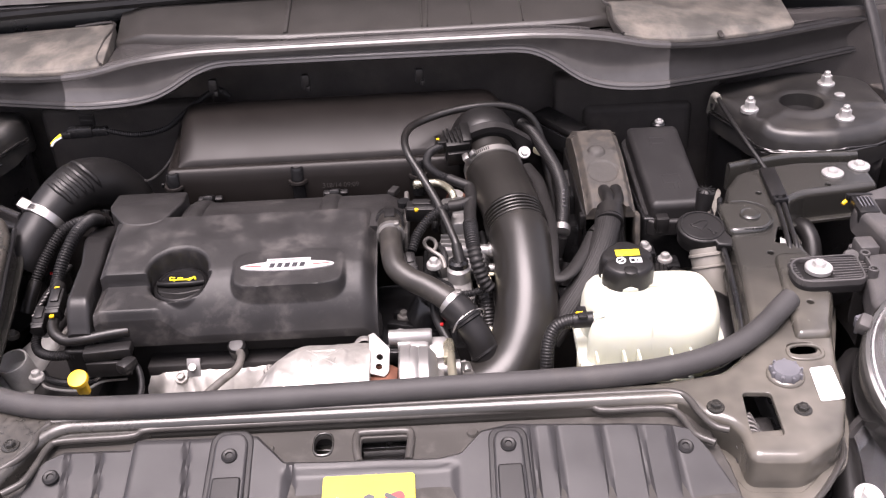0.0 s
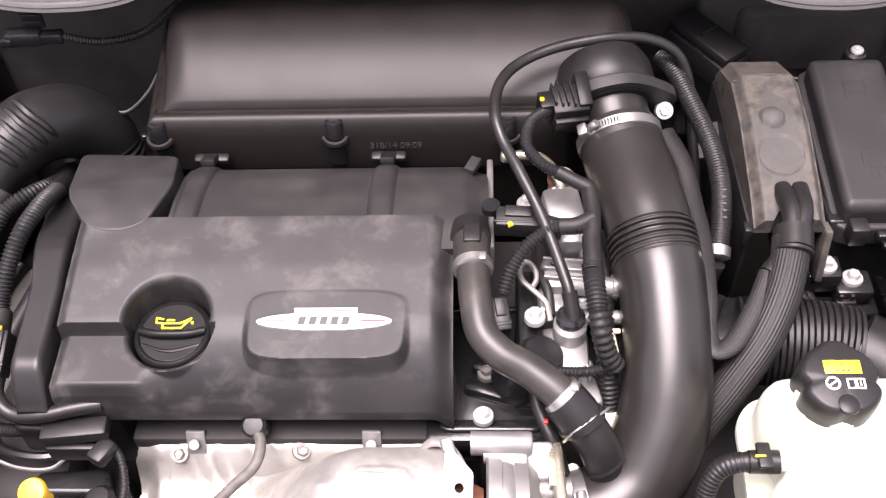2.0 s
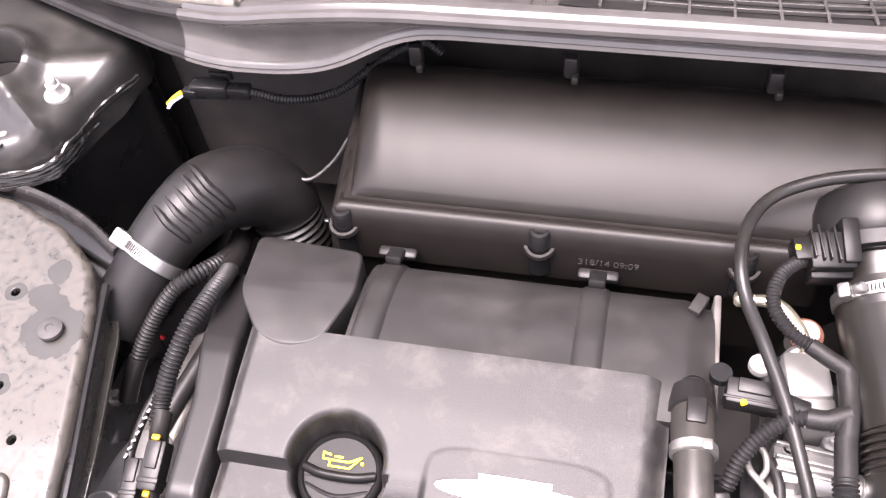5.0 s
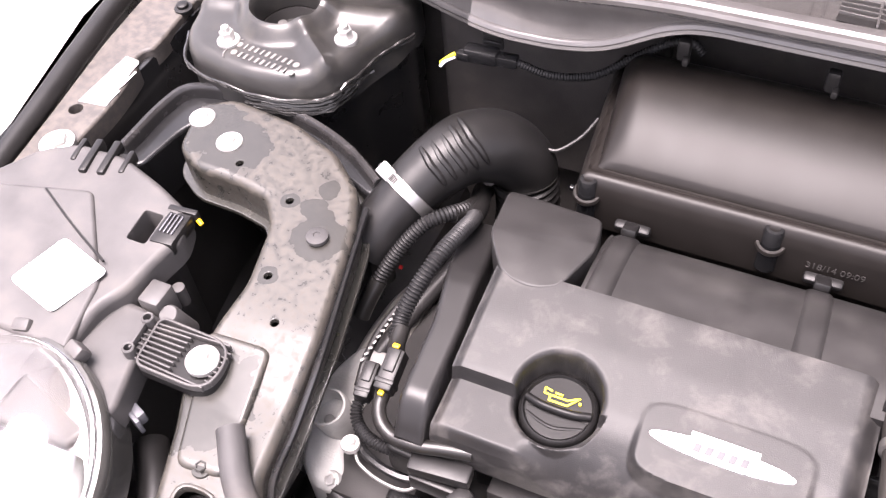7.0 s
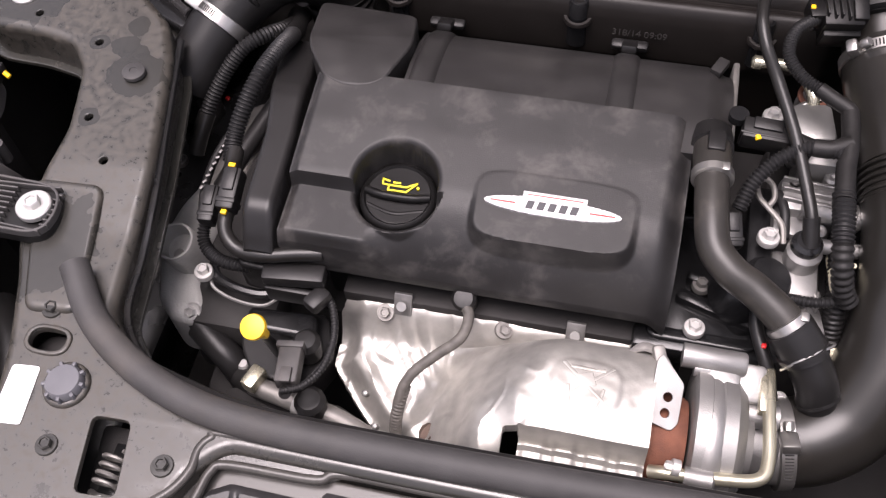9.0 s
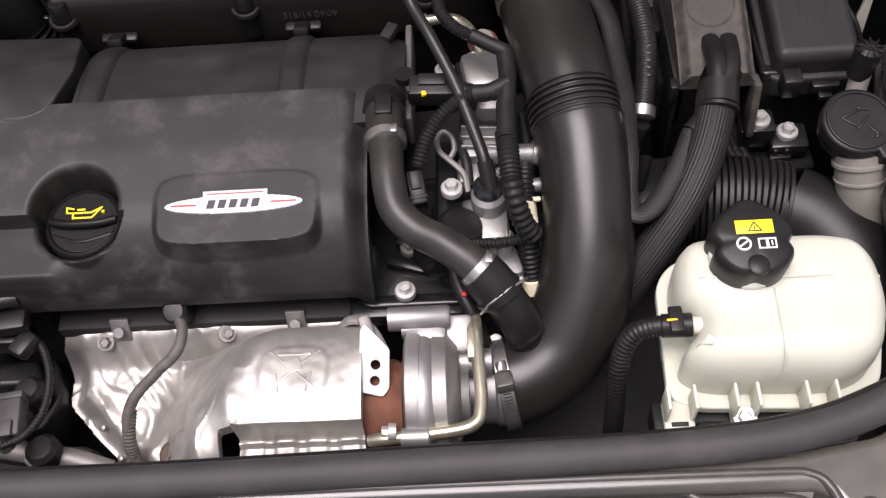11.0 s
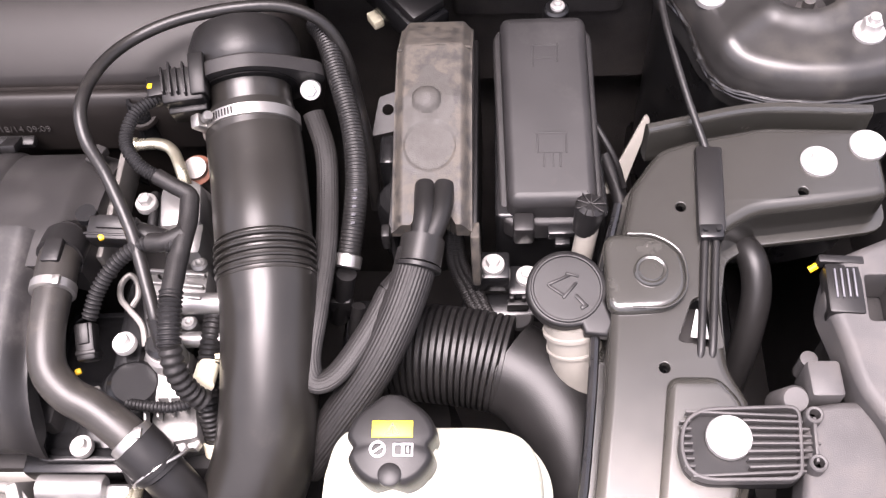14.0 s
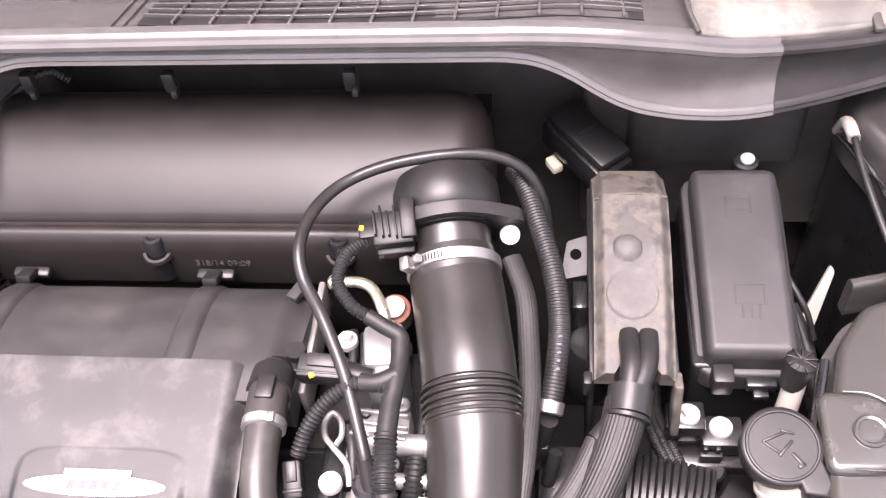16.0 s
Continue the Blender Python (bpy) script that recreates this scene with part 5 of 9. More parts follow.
cap = thing("oil_filler_cap", "black oil filler cap with yellow oil can symbol", "cap", (CAPX, CAPY, 0.95))
CR = 0.0325
CAPZ = pose(CAPX, CAPY, 0.965, 6, 0, 0) @ Matrix.Diagonal((1.0, 1.0, 1, 1)) @ pose(-CAPX, -CAPY, -0.985)
part("skirt", moved(lathe([(CR, -0.03), (CR, -0.004), (CR - 0.0015, -0.0012), (CR - 0.004, 0.0), (CR - 0.0055, -0.002), (0, -0.002)], 48, pose(CAPX, CAPY, 0.985)), CAPZ), CAPBLACK, cap)
part("recess_front", moved(prism([(CAPX + 0.027 * math.cos(a), CAPY + 0.027 * math.sin(a)) for a in (math.pi + math.pi * (0.06 + 0.88 * k / 14) for k in range(15))], 0.979, 0.9838, 0.0006), CAPZ), CAPBLACK, cap)
part("grip", moved(tube([(CAPX - 0.027, CAPY + 0.001, 0.985), (CAPX - 0.012, CAPY - 0.003, 0.987), (CAPX + 0.012, CAPY - 0.003, 0.987), (CAPX + 0.027, CAPY + 0.001, 0.985)], 0.0035, 10, 6), CAPZ), CAPBLACK, cap)
part("grip_edge", moved(tube([(CAPX - 0.024, CAPY - 0.011, 0.9825), (CAPX, CAPY - 0.0175, 0.9835), (CAPX + 0.024, CAPY - 0.011, 0.9825)], 0.0018, 8, 8), CAPZ), CAPBLACK, cap)
sym = lambda o: prism([(CAPX + a, CAPY + 0.004 + b) for a, b in o], 0.983, 0.9856, 0.0001)


def strokes(points, w):
    """A drawn line of flat bars through the points, on the cap's face."""
    bars = []
    for (a, b), (c, d) in zip(points, points[1:]):
        bars.append(rbox((CAPX + (a + c) / 2, CAPY + 0.004 + (b + d) / 2, 0.9838), (math.hypot(c - a, d - b) + w * 0.8, w, 0.0012), 0.0002, (0, 0, math.degrees(math.atan2(d - b, c - a)))))
    return merge(*bars)


part("oil_can", moved(strokes([(-0.0095, 0.0), (0.0062, 0.0), (0.0138, 0.0092), (0.0052, 0.0046), (-0.0095, 0.0046), (-0.0095, 0.0)], 0.0015), CAPZ), YELPRINT, cap, "yellow oil can symbol")
part("oil_can_handle", moved(strokes([(-0.0095, 0.0046), (-0.0150, 0.0050), (-0.0155, 0.0098), (-0.0098, 0.0085)], 0.0014), CAPZ), YELPRINT, cap)
part("oil_can_lid", moved(strokes([(-0.006, 0.0076), (-0.0005, 0.0076)], 0.0016), CAPZ), YELPRINT, cap)
part("oil_drop", moved(sym(circle(0.0155, 0.0045, 0.0013, 8)), CAPZ), YELPRINT, cap)

LIDLINE = [(0.955, 0.992), (0.985, 0.995), (1.02, 0.992), (1.05, 0.985), (1.072, 0.974), (1.086, 0.962), (1.093, 0.948), (1.095, 0.93)]
lid_z = lambda x, y: sum(lerp_table(LIDLINE, y + d) for d in (-0.006, -0.003, 0, 0.003, 0.006)) / 5 - 0.010 * smooth(-0.030, -0.008, x)
lid = thing("ignition_cover", "grey black plastic cover over the rear of the cylinder head", "engine cover", (-0.18, 1.03, 0.92))
part("shell", field(-0.285, -0.006, 0.958, 1.096, 120, 50, lid_z, lambda x, y: lid_z(x, y) - 0.03), LID, lid)
for x in (-0.270, -0.100):
    w = 0.0115
    part("strap_rib", field(x - w, x + w, 0.965, 1.096, 14, 40, lambda a, y: lid_z(a, y) + 0.0045 * (1 - ((a - x) / w) ** 4), lambda a, y: lid_z(a, y) - 0.004), LID, lid)
    c = part("clip_head", merge(rbox((x, 1.096, 0.966), (0.034, 0.010, 0.008), 0.003, (12, 0, 0)), rbox((x, 1.088, 0.972), (0.014, 0.018, 0.008), 0.002, (-25, 0, 0))), PLASTIC, lid)
part("corner_notch", rbox((-0.020, 1.070, 0.978), (0.010, 0.018, 0.008), 0.001, (0, 0, -25)), DARK, lid)
part("end_flange", rbox((-0.004, 1.035, 0.950), (0.006, 0.11, 0.035), 0.002), ALU_DULL, lid)
bump_o = [(-0.386, 1.084), (-0.292, 1.076), (-0.284, 1.03), (-0.296, 0.994)] + [(-0.328 + 0.042 * math.cos(a), 1.0155 + 0.042 * math.sin(a)) for a in (-0.85 - 1.45 * k / 8 for k in range(9))] + [(-0.377, 1.015)]
part("round_end", prism(fillet(bump_o, 0.01, 3), -0.04, 0.0, 0.0025, (), lambda x, y: 1.0032 - 0.42 * max(0, y - 1.045) - 0.07 * max(0, 1.0 - y)), LID, lid)

chain = thing("timing_chain_cover", "black plastic timing cover beside the engine cover", "engine cover", (-0.37, 0.94, 0.88))
TIMING = [(0.830, 0.944), (0.836, 0.955), (0.850, 0.973), (0.858, 0.977), (0.970, 0.983), (0.985, 0.981), (1.065, 0.950)]


def timing_z(x, y):
    l = lerp_table([(0.83, -0.388), (0.93, -0.394), (1.0, -0.409), (1.065, -0.424)], y)
    r = lerp_table([(0.83, -0.3615), (0.93, -0.3665), (0.99, -0.3735), (1.02, -0.379), (1.065, -0.388)], y)
    if x < l - 0.0005 or x > r + 0.0005:
        return None
    d = min(1.0, max(0.0, min(x - l, r - x)) / 0.006)
    return sum(lerp_table(TIMING, y + k) for k in (-0.003, 0, 0.003)) / 3 - 0.006 * (1 - math.sqrt(max(0.0, 1 - (1 - d) ** 2)))


part("body", field(-0.426, -0.358, 0.830, 1.065, 68, 94, timing_z, lambda x, y: 0.885), CHAINMAT, chain)
part("flange", prism(fillet([(-0.398, 0.826), (-0.358, 0.824), (-0.362, 1.03), (-0.384, 1.068), (-0.432, 1.06), (-0.412, 0.99), (-0.402, 0.93)], 0.008, 4), -0.07, -0.035, 0.004, (), lambda x, y: 0.960 + 0.10 * (y - 0.84) * (y > 0.84)), CAPBLACK, chain)


# ---- airbox ----
def airbox_z(x, y):
    """Rounded housing lid: gentle front slope, a ridge towards the back, rounded ends."""
    u = min(1.0, max(0.0, (y - 1.1265) / 0.098))
    h = 0.041 * math.sin(u * math.pi / 2) ** 0.85
    h -= 0.055 * max(0.0, (y - 1.232) / 0.05) ** 2
    left = x - (-0.3155 - 0.14 * (y - 1.13))
    k = min(1.0, max(0.0, (y - 1.215) / 0.085))
    right = 0.139 - 0.075 * (1 - math.sqrt(1 - k * k)) - 0.30 * max(0.0, 1.165 - y) - x
    e = 1.0
    for d, w in ((left, 0.030), (right, 0.034)):
        t = min(1, max(0, d / w))
        e *= math.sqrt(max(0.0, 1 - (1 - t) ** 2.2))
    if min(left, right) < -0.001:
        return None
    return 1.0015 + (0.0052 * smooth(1.1245, 1.1275, y) + h) * e


def airbox_flange(x, y):
    """Rolled flange round the foot of the lid."""
    left, front = x - (-0.330 - 0.10 * (y - 1.11)), y - 1.1035
    right = 0.066 + 1.1 * max(0.0, y - 1.10) - x
    d = min(left, front, right)
    if d < -0.0004:
        return None
    r = 0.011
    t = min(1.0, max(0.0, d / r))
    z = 1.0055 - 0.020 * (1 - math.sqrt(1 - (1 - t) ** 2))
    groove = min(left - 0.0135, front - 0.0195)
    return z - 0.0035 * smooth(-0.006, -0.002, groove)


airbox = thing("airbox", "satin black plastic air filter housing with bolted flange", "air filter box", (-0.1, 1.18, 0.93))
part("dome", field(-0.340, 0.142, 1.1245, 1.287, 200, 84, airbox_z, 0.96), AIRBOX, airbox)
part("body", prism(fillet([(-0.324, 1.112), (0.050, 1.112), (0.134, 1.165), (0.134, 1.285), (-0.335, 1.285)], 0.015, 4), 0.86, 0.988, 0.004), AIRBOX, airbox)
part("flange", field(-0.345, 0.134, 1.1035, 1.285, 192, 100, airbox_flange, lambda x, y: 0.945), AIRBOX, airbox)
for x in (-0.318, -0.150, 0.013):
    boss = part("boss", lathe([(0.0108, -0.036), (0.0100, -0.012), (0.0094, 0.009), (0.0080, 0.0125), (0.0050, 0.0130), (0.0040, 0.008), (0, 0.008)], 20, pose(x, 1.1085, 0.990)), GLOSSY, airbox)
    part("boss_ring", lathe([(0.0130, -0.003), (0.0142, 0.0), (0.0130, 0.003), (0.0105, 0.003), (0.0105, -0.003)], 24, pose(x, 1.1075, 0.984, 12, 0, 0)), AIRBOX, airbox)
    for side in (-1, 1):
        part("clip_nib", rbox((x + side * 0.0150, 1.1065, 0.986), (0.0045, 0.004, 0.006), 0.001, (10, 0, 0)), GLOSSY, airbox)
code = bpy.data.curves.new("date_code", "FONT")
code.body, code.size, code.extrude = "318/14 09:09", 0.0095, 0.0002
tmp = new("tmp", code)
bpy.context.view_layer.update()
me = bpy.data.meshes.new_from_object(tmp)
bpy.data.objects.remove(tmp)
me.transform(pose(-0.118, 1.1015, 0.972, 84, 0, 0))
me.materials.append(DIM)
place(new("date_code", me), airbox)


# ---- intake pipe from the airbox to the turbo ----
mouth = thing("air_mass_sensor", "black plastic air mass sensor housing on the airbox outlet", "sensor", (0.112, 1.12, 0.98))
MA = (0.107, 1.116, 1.008)
axis = Vector((0.012, -0.075, -0.028)).normalized()
turn = axis.to_track_quat("Z", "Y").to_matrix().to_4x4()
at = lambda s, dx=0.0, dz=0.0: Vector(MA) + axis * s + Vector((dx, 0, dz))
part("collar", lathe([(0.030, -0.050), (0.040, -0.044), (0.0445, -0.032), (0.0450, -0.018), (0.0430, -0.006), (0.034, 0.003)], 40, Matrix.Translation(MA) @ turn), RUBBER, mouth)
_s = (Vector((1, 0, 0.1)) - axis * Vector((1, 0, 0.1)).dot(axis)).normalized()
_u = axis.cross(_s)
plane_m = Matrix.Translation(MA) @ Matrix((_s, -_u, -axis)).transposed().to_4x4()
diamond = fillet([(-0.062, -0.010), (-0.058, 0.002), (-0.046, 0.018), (-0.036, 0.032), (-0.018, 0.0455), (0.0, 0.0480), (0.018, 0.0455), (0.036, 0.032), (0.048, 0.018), (0.060, 0.004), (0.063, -0.008), (0.052, -0.022), (0.030, -0.040), (-0.030, -0.040), (-0.050, -0.022)], 0.010, 4)
diamond = diamond if plane_m.to_3x3().col[1].z > 0 else [(a, -b) for a, b in diamond]
part("flange_plate", moved(prism(diamond, -0.004, 0.008, 0.002), plane_m), LID, mouth)
part("flange_recess", lathe([(0.034, 0.004), (0.0395, 0.0046), (0.0395, 0.0056), (0.034, 0.0062)], 36, Matrix.Translation(MA) @ turn), CAPBLACK, mouth)
part("neck", lathe([(0.0345, 0.0), (0.0335, 0.008), (0.0335, 0.042), (0.030, 0.043)], 36, Matrix.Translation(MA) @ turn), DUCT, mouth)
part("sensor_box", rbox((0.066, 1.093, 1.030), (0.032, 0.028, 0.028), 0.002, (20, 0, 8)), CAPBLACK, mouth)
part("box_step", rbox((0.078, 1.098, 1.040), (0.012, 0.034, 0.018), 0.0015, (20, 0, 8)), CAPBLACK, mouth)
part("box_step", rbox((0.068, 1.084, 1.018), (0.030, 0.012, 0.022), 0.0015, (20, 0, 8)), CAPBLACK, mouth)
part("plug", rbox((0.050, 1.090, 1.034), (0.022, 0.018, 0.018), 0.0015, (10, 0, 12)), CAPBLACK, mouth)
for k in range(4):
    part("plug_rib", rbox((0.052 + 0.0055 * k, 1.090 + 0.002 * (k % 2), 1.044), (0.0018, 0.022 + 0.006 * (k % 2), 0.008), 0.0005, (10, 0, 12)), PLASTIC, mouth)
part("lock_tab", rbox((0.042, 1.087, 1.042), (0.004, 0.0045, 0.0035), 0.001), YELLOW, mouth)
mb = hex_bolt("screw", 0.0085, "small zinc screw on the air mass sensor flange", 0.6)
mb.matrix_basis = pose(0.157, 1.113, 1.004, 48, 8, 0)

MAFT = [(0.111, 1.090, 1.003), (0.116, 1.065, 0.996), (0.122, 1.035, 0.992), (0.128, 1.000, 0.988), (0.133, 0.972, 0.982), (0.137, 0.935, 0.971), (0.138, 0.900, 0.956), (0.1375, 0.866, 0.936), (0.131, 0.832, 0.911), (0.114, 0.803, 0.888), (0.091, 0.785, 0.877), (0.066, 0.777, 0.873)]
intake = thing("intake_pipe", "black plastic intake pipe with bellows running to the turbo", "intake pipe", (0.13, 0.95, 0.84))
RAD = [0.0350, 0.0375, 0.0365, 0.0365, 0.0365, 0.0355, 0.0355, 0.0365, 0.0375, 0.0370, 0.0360, 0.0350]
part("upper_pipe", tube(MAFT[:4] + [(0.1309, 0.9800, 0.9840)], [0.0350, 0.0375, 0.0372, 0.0370, 0.0368], 36, 8), DUCT, intake)
part("lower_pipe", tube([MAFT[4], (0.1348, 0.9535, 0.9768)] + MAFT[5:], [0.0345, 0.0368, 0.0362] + RAD[6:], 36, 8), DUCT, intake)
bell, bell_end = Vector((0.1308, 0.9815, 0.9843)), Vector((0.1348, 0.9540, 0.9768))
bell_turn = (bell_end - bell).to_track_quat("Z", "Y").to_matrix().to_4x4()
fold_profile = [(0.0366, -0.001)]
for k in range(5):
    fold_profile += [(0.0352, 0.0004 + 0.0056 * k), (0.0352, 0.0014 + 0.0056 * k), (0.0380, 0.0022 + 0.0056 * k), (0.0385, 0.0034 + 0.0056 * k), (0.0380, 0.0046 + 0.0056 * k), (0.0352, 0.0054 + 0.0056 * k)]
fold_profile += [(0.0352, 0.0284), (0.0372, 0.0288), (0.0374, 0.0300), (0.0366, 0.0310)]
part("bellows", lathe(fold_profile, 44, Matrix.Translation(bell) @ bell_turn), DUCT, intake, "ribbed black bellows")
part("cuff", tube([(0.1125, 1.082, 1.001), (0.1165, 1.062, 0.995)], 0.0372, 36, 3), DUCT, intake)


def hose_clamp(center, axis, r, width, label="steel hose clamp with worm screw", spin=0.0, way=-1):
    c = thing("hose_clamp", label, "hose clamp", center, "hose clamps")
    part("band", ring_band(center, axis, r, width), STEEL, c)
    ax = Vector(axis).normalized()
    s = ax.cross(Vector((0, 0, 1))).normalized()
    t = s.cross(ax)
    p = Vector(center) + (s * math.cos(spin) + t * math.sin(spin)) * (r + 0.003)
    q = ax.to_track_quat("Z", "Y").to_matrix().to_4x4()
    part("worm_housing", moved(rbox((0, 0, 0), (0.009, 0.017, width * 1.15), 0.002), Matrix.Translation(p) @ Matrix.Rotation(0, 4, ax) @ q @ pose(0, 0, 0, 0, 0, math.degrees(spin))), STEEL, c)
    d = (-s * math.sin(spin) + t * math.cos(spin))
    part("screw", moved(lathe([(0.0042, 0), (0.0042, 0.006), (0.0035, 0.007), (0, 0.007)], 8), Matrix.Translation(p + d * 0.009) @ d.to_track_quat("Z", "Y").to_matrix().to_4x4()), STEEL, c)
    for k in range(9):
        a = spin + way * (0.25 + 0.07 * k)
        o = Vector(center) + (s * math.cos(a) + t * math.sin(a)) * (r + 0.0012)
        part("band_slot", moved(rbox((0, 0, 0), (0.0006, 0.0012, width * 0.55), 0), Matrix.Translation(o) @ q @ pose(0, 0, 0, 0, 0, math.degrees(a))), DARK, c)
    return c


hose_clamp((0.1130, 1.079, 1.000), (0.012, -0.075, -0.022), 0.0376, 0.010, spin=0.55, way=1)
hose_clamp((0.066, 0.777, 0.873), (1, 0.15, 0.08), 0.0362, 0.012, spin=1.2)

# ---- coolant hose with its quick connector ----
cool = thing("coolant_hose", "grey black rubber coolant hose bending across the engine", "hose", (0.0, 0.88, 0.95))
part("hose", tube([(-0.020, 0.945, 0.991), (-0.0185, 0.925, 0.991), (-0.017, 0.902, 0.989), (-0.012, 0.878, 0.983), (0.003, 0.862, 0.977), (0.022, 0.853, 0.971), (0.042, 0.840, 0.964), (0.056, 0.829, 0.957)], [0.0142, 0.0136, 0.0132, 0.0132, 0.0132, 0.0134, 0.0138, 0.0142], 24, 8), HOSEBROWN, cool)
part("end_sleeve", tube([(-0.0225, 0.982, 0.985), (-0.021, 0.962, 0.991), (-0.0195, 0.940, 0.992)], 0.0155, 20, 6), HOSEBROWN, cool)
part("connector", merge(tube([(-0.0225, 0.985, 0.984), (-0.0215, 0.966, 0.991)], 0.0175, 20, 3), rbox((-0.020, 0.963, 1.006), (0.014, 0.020, 0.006), 0.002), tube([(-0.024, 0.998, 0.970), (-0.0225, 0.984, 0.985)], 0.0155, 20, 4)), PLASTIC, cool)
part("quick_connector", merge(tube([(0.050, 0.833, 0.959), (0.060, 0.825, 0.951), (0.067, 0.818, 0.943)], 0.0185, 20, 5), tube([(0.067, 0.819, 0.943), (0.080, 0.807, 0.924), (0.087, 0.799, 0.898), (0.090, 0.795, 0.870)], 0.0165, 20, 5)), PLASTIC, cool)
part("wire_clip", tube([(0.086, 0.836, 0.938), (0.086, 0.830, 0.950), (0.081, 0.822, 0.958), (0.068, 0.812, 0.961), (0.055, 0.805, 0.953), (0.050, 0.806, 0.940)], 0.0012, 6, 5), STEEL, cool)
for c, r in (((0.0635, 0.821, 0.947), 0.0190), ((0.0845, 0.8025, 0.912), 0.0172)):
    part("collar_ring", ring_band(c, (0.55, -0.5, -0.67), r - 0.001, 0.004, 0.0018), PLASTIC, cool)
part("joint_ring", ring_band((0.090, 0.796, 0.876), (0.05, -0.1, -0.6), 0.0185, 0.008, 0.002), PLASTIC, cool)
for c, a in (((-0.0193, 0.938, 0.992), (0.05, -1, 0.0)), ((0.0500, 0.834, 0.960), (0.7, -0.6, -0.38))):
    band = thing("spring_clamp", "bright crimped steel band on the coolant hose", "hose clamp", c, "hose clamps")
    part("band", ring_band(c, a, 0.0156, 0.0078), STEEL, band)
    part("crimp_ear", rbox((c[0] + 0.008, c[1], c[2] + 0.0145), (0.006, 0.008, 0.004), 0.001), STEEL, band)

# ---- hose elbow beside the engine ----
elbow = thing("intake_elbow_hose", "black rubber intake elbow hose with bellows", "hose", (-0.44, 1.10, 0.88))
EL = [(-0.487, 1.058, 0.963), (-0.476, 1.077, 0.974), (-0.462, 1.098, 0.983), (-0.446, 1.124, 0.984), (-0.424, 1.150, 0.968), (-0.404, 1.163, 0.938), (-0.398, 1.160, 0.905), (-0.396, 1.148, 0.870)]
part("hose", tube(EL, [0.0295, 0.0305, 0.033, 0.036, 0.037, 0.034, 0.030, 0.029], 32, 10), RUBBER, elbow)
for k in range(5):
    p, q = Vector((-0.472, 1.084, 0.977)), Vector((-0.447, 1.122, 0.984))
    c, ax = p.lerp(q, k / 4), (q - p).normalized()
    u = Vector((0.35, -0.4, 0.85))
    u = (u - ax * u.dot(ax)).normalized()
    w, r0 = ax.cross(u), 0.0318 + 0.0012 * k
    arc = [tuple(c + ax * (0.004 * abs(a)) + (u * math.cos(a) + w * math.sin(a)) * r0 * (1 - 0.06 * abs(a) ** 3)) for a in (-0.9, -0.6, -0.3, 0, 0.3, 0.6, 0.9)]
    part("fold", tube(arc, [0.0016, 0.0034, 0.0040, 0.0042, 0.0040, 0.0034, 0.0016], 8, 5), RUBBER, elbow)
part("bellows", tube([(-0.402, 1.161, 0.925), (-0.397, 1.157, 0.895), (-0.396, 1.148, 0.868)], 0.0315, 28, 8, ribs=0.008, depth=0.003), RUBBER, elbow)
part("pipe_end", tube([(-0.515, 1.015, 0.925), (-0.500, 1.036, 0.946), (-0.486, 1.060, 0.964)], 0.0285, 28, 5), PLASTIC, elbow)
hose_clamp((-0.4845, 1.0625, 0.9655), (0.55, 0.92, 0.5), 0.0302, 0.0125, spin=2.0)

# ---- coolant expansion tank ----
tank = thing("expansion_tank", "cream translucent plastic coolant expansion tank", "coolant tank", (0.26, 0.775, 0.90))
TO = [(0.190, 0.742), (0.206, 0.732), (0.300, 0.729), (0.325, 0.742), (0.336, 0.775), (0.336, 0.812), (0.325, 0.832), (0.300, 0.838), (0.205, 0.838), (0.192, 0.822), (0.190, 0.790), (0.203, 0.776), (0.203, 0.764), (0.190, 0.752)]


def tank_shell(outline, levels):
    bm = bmesh.new()
    rings = []
    for d, z in levels:
        rings.append([bm.verts.new((x, y, z)) for x, y in inset(outline, d)])
    for a, b in zip(rings, rings[1:]):
        for k in range(len(a)):
            bm.faces.new((a[k], a[(k + 1) % len(a)], b[(k + 1) % len(b)], b[k]))
    from mathutils.geometry import tessellate_polygon
    for t in tessellate_polygon([[v.co for v in rings[-1]]]):
        bm.faces.new([rings[-1][i] for i in t])
    bm.faces.new(rings[0])
    return bm


tank_o = fillet(TO, 0.016, 5)
part("upper_shell", tank_shell(tank_o, [(0.0, 0.940), (0.0, 0.962), (0.001, 0.974), (0.004, 0.985), (0.009, 0.992), (0.016, 0.9965)]), TANK, tank)
part("seam", prism(fillet([(0.181, 0.730), (0.200, 0.722), (0.305, 0.718), (0.332, 0.735), (0.343, 0.775), (0.343, 0.815), (0.330, 0.838), (0.300, 0.845), (0.200, 0.845), (0.184, 0.825)], 0.012, 4), 0.932, 0.940, 0.002), TANK, tank)
part("lower_shell", prism(inset(tank_o, 0.004), 0.86, 0.934, 0.001), TANK, tank)
part("mould_line", tube([(0.254, 0.731, 0.962), (0.254, 0.736, 0.989), (0.254, 0.750, 0.9968), (0.255, 0.785, 0.9970)], 0.0012, 6, 5), TANK, tank)
part("mould_line", tube([(0.205, 0.797, 0.9960), (0.24, 0.794, 0.9970), (0.29, 0.794, 0.9970), (0.332, 0.797, 0.985)], 0.0012, 6, 5), TANK, tank)
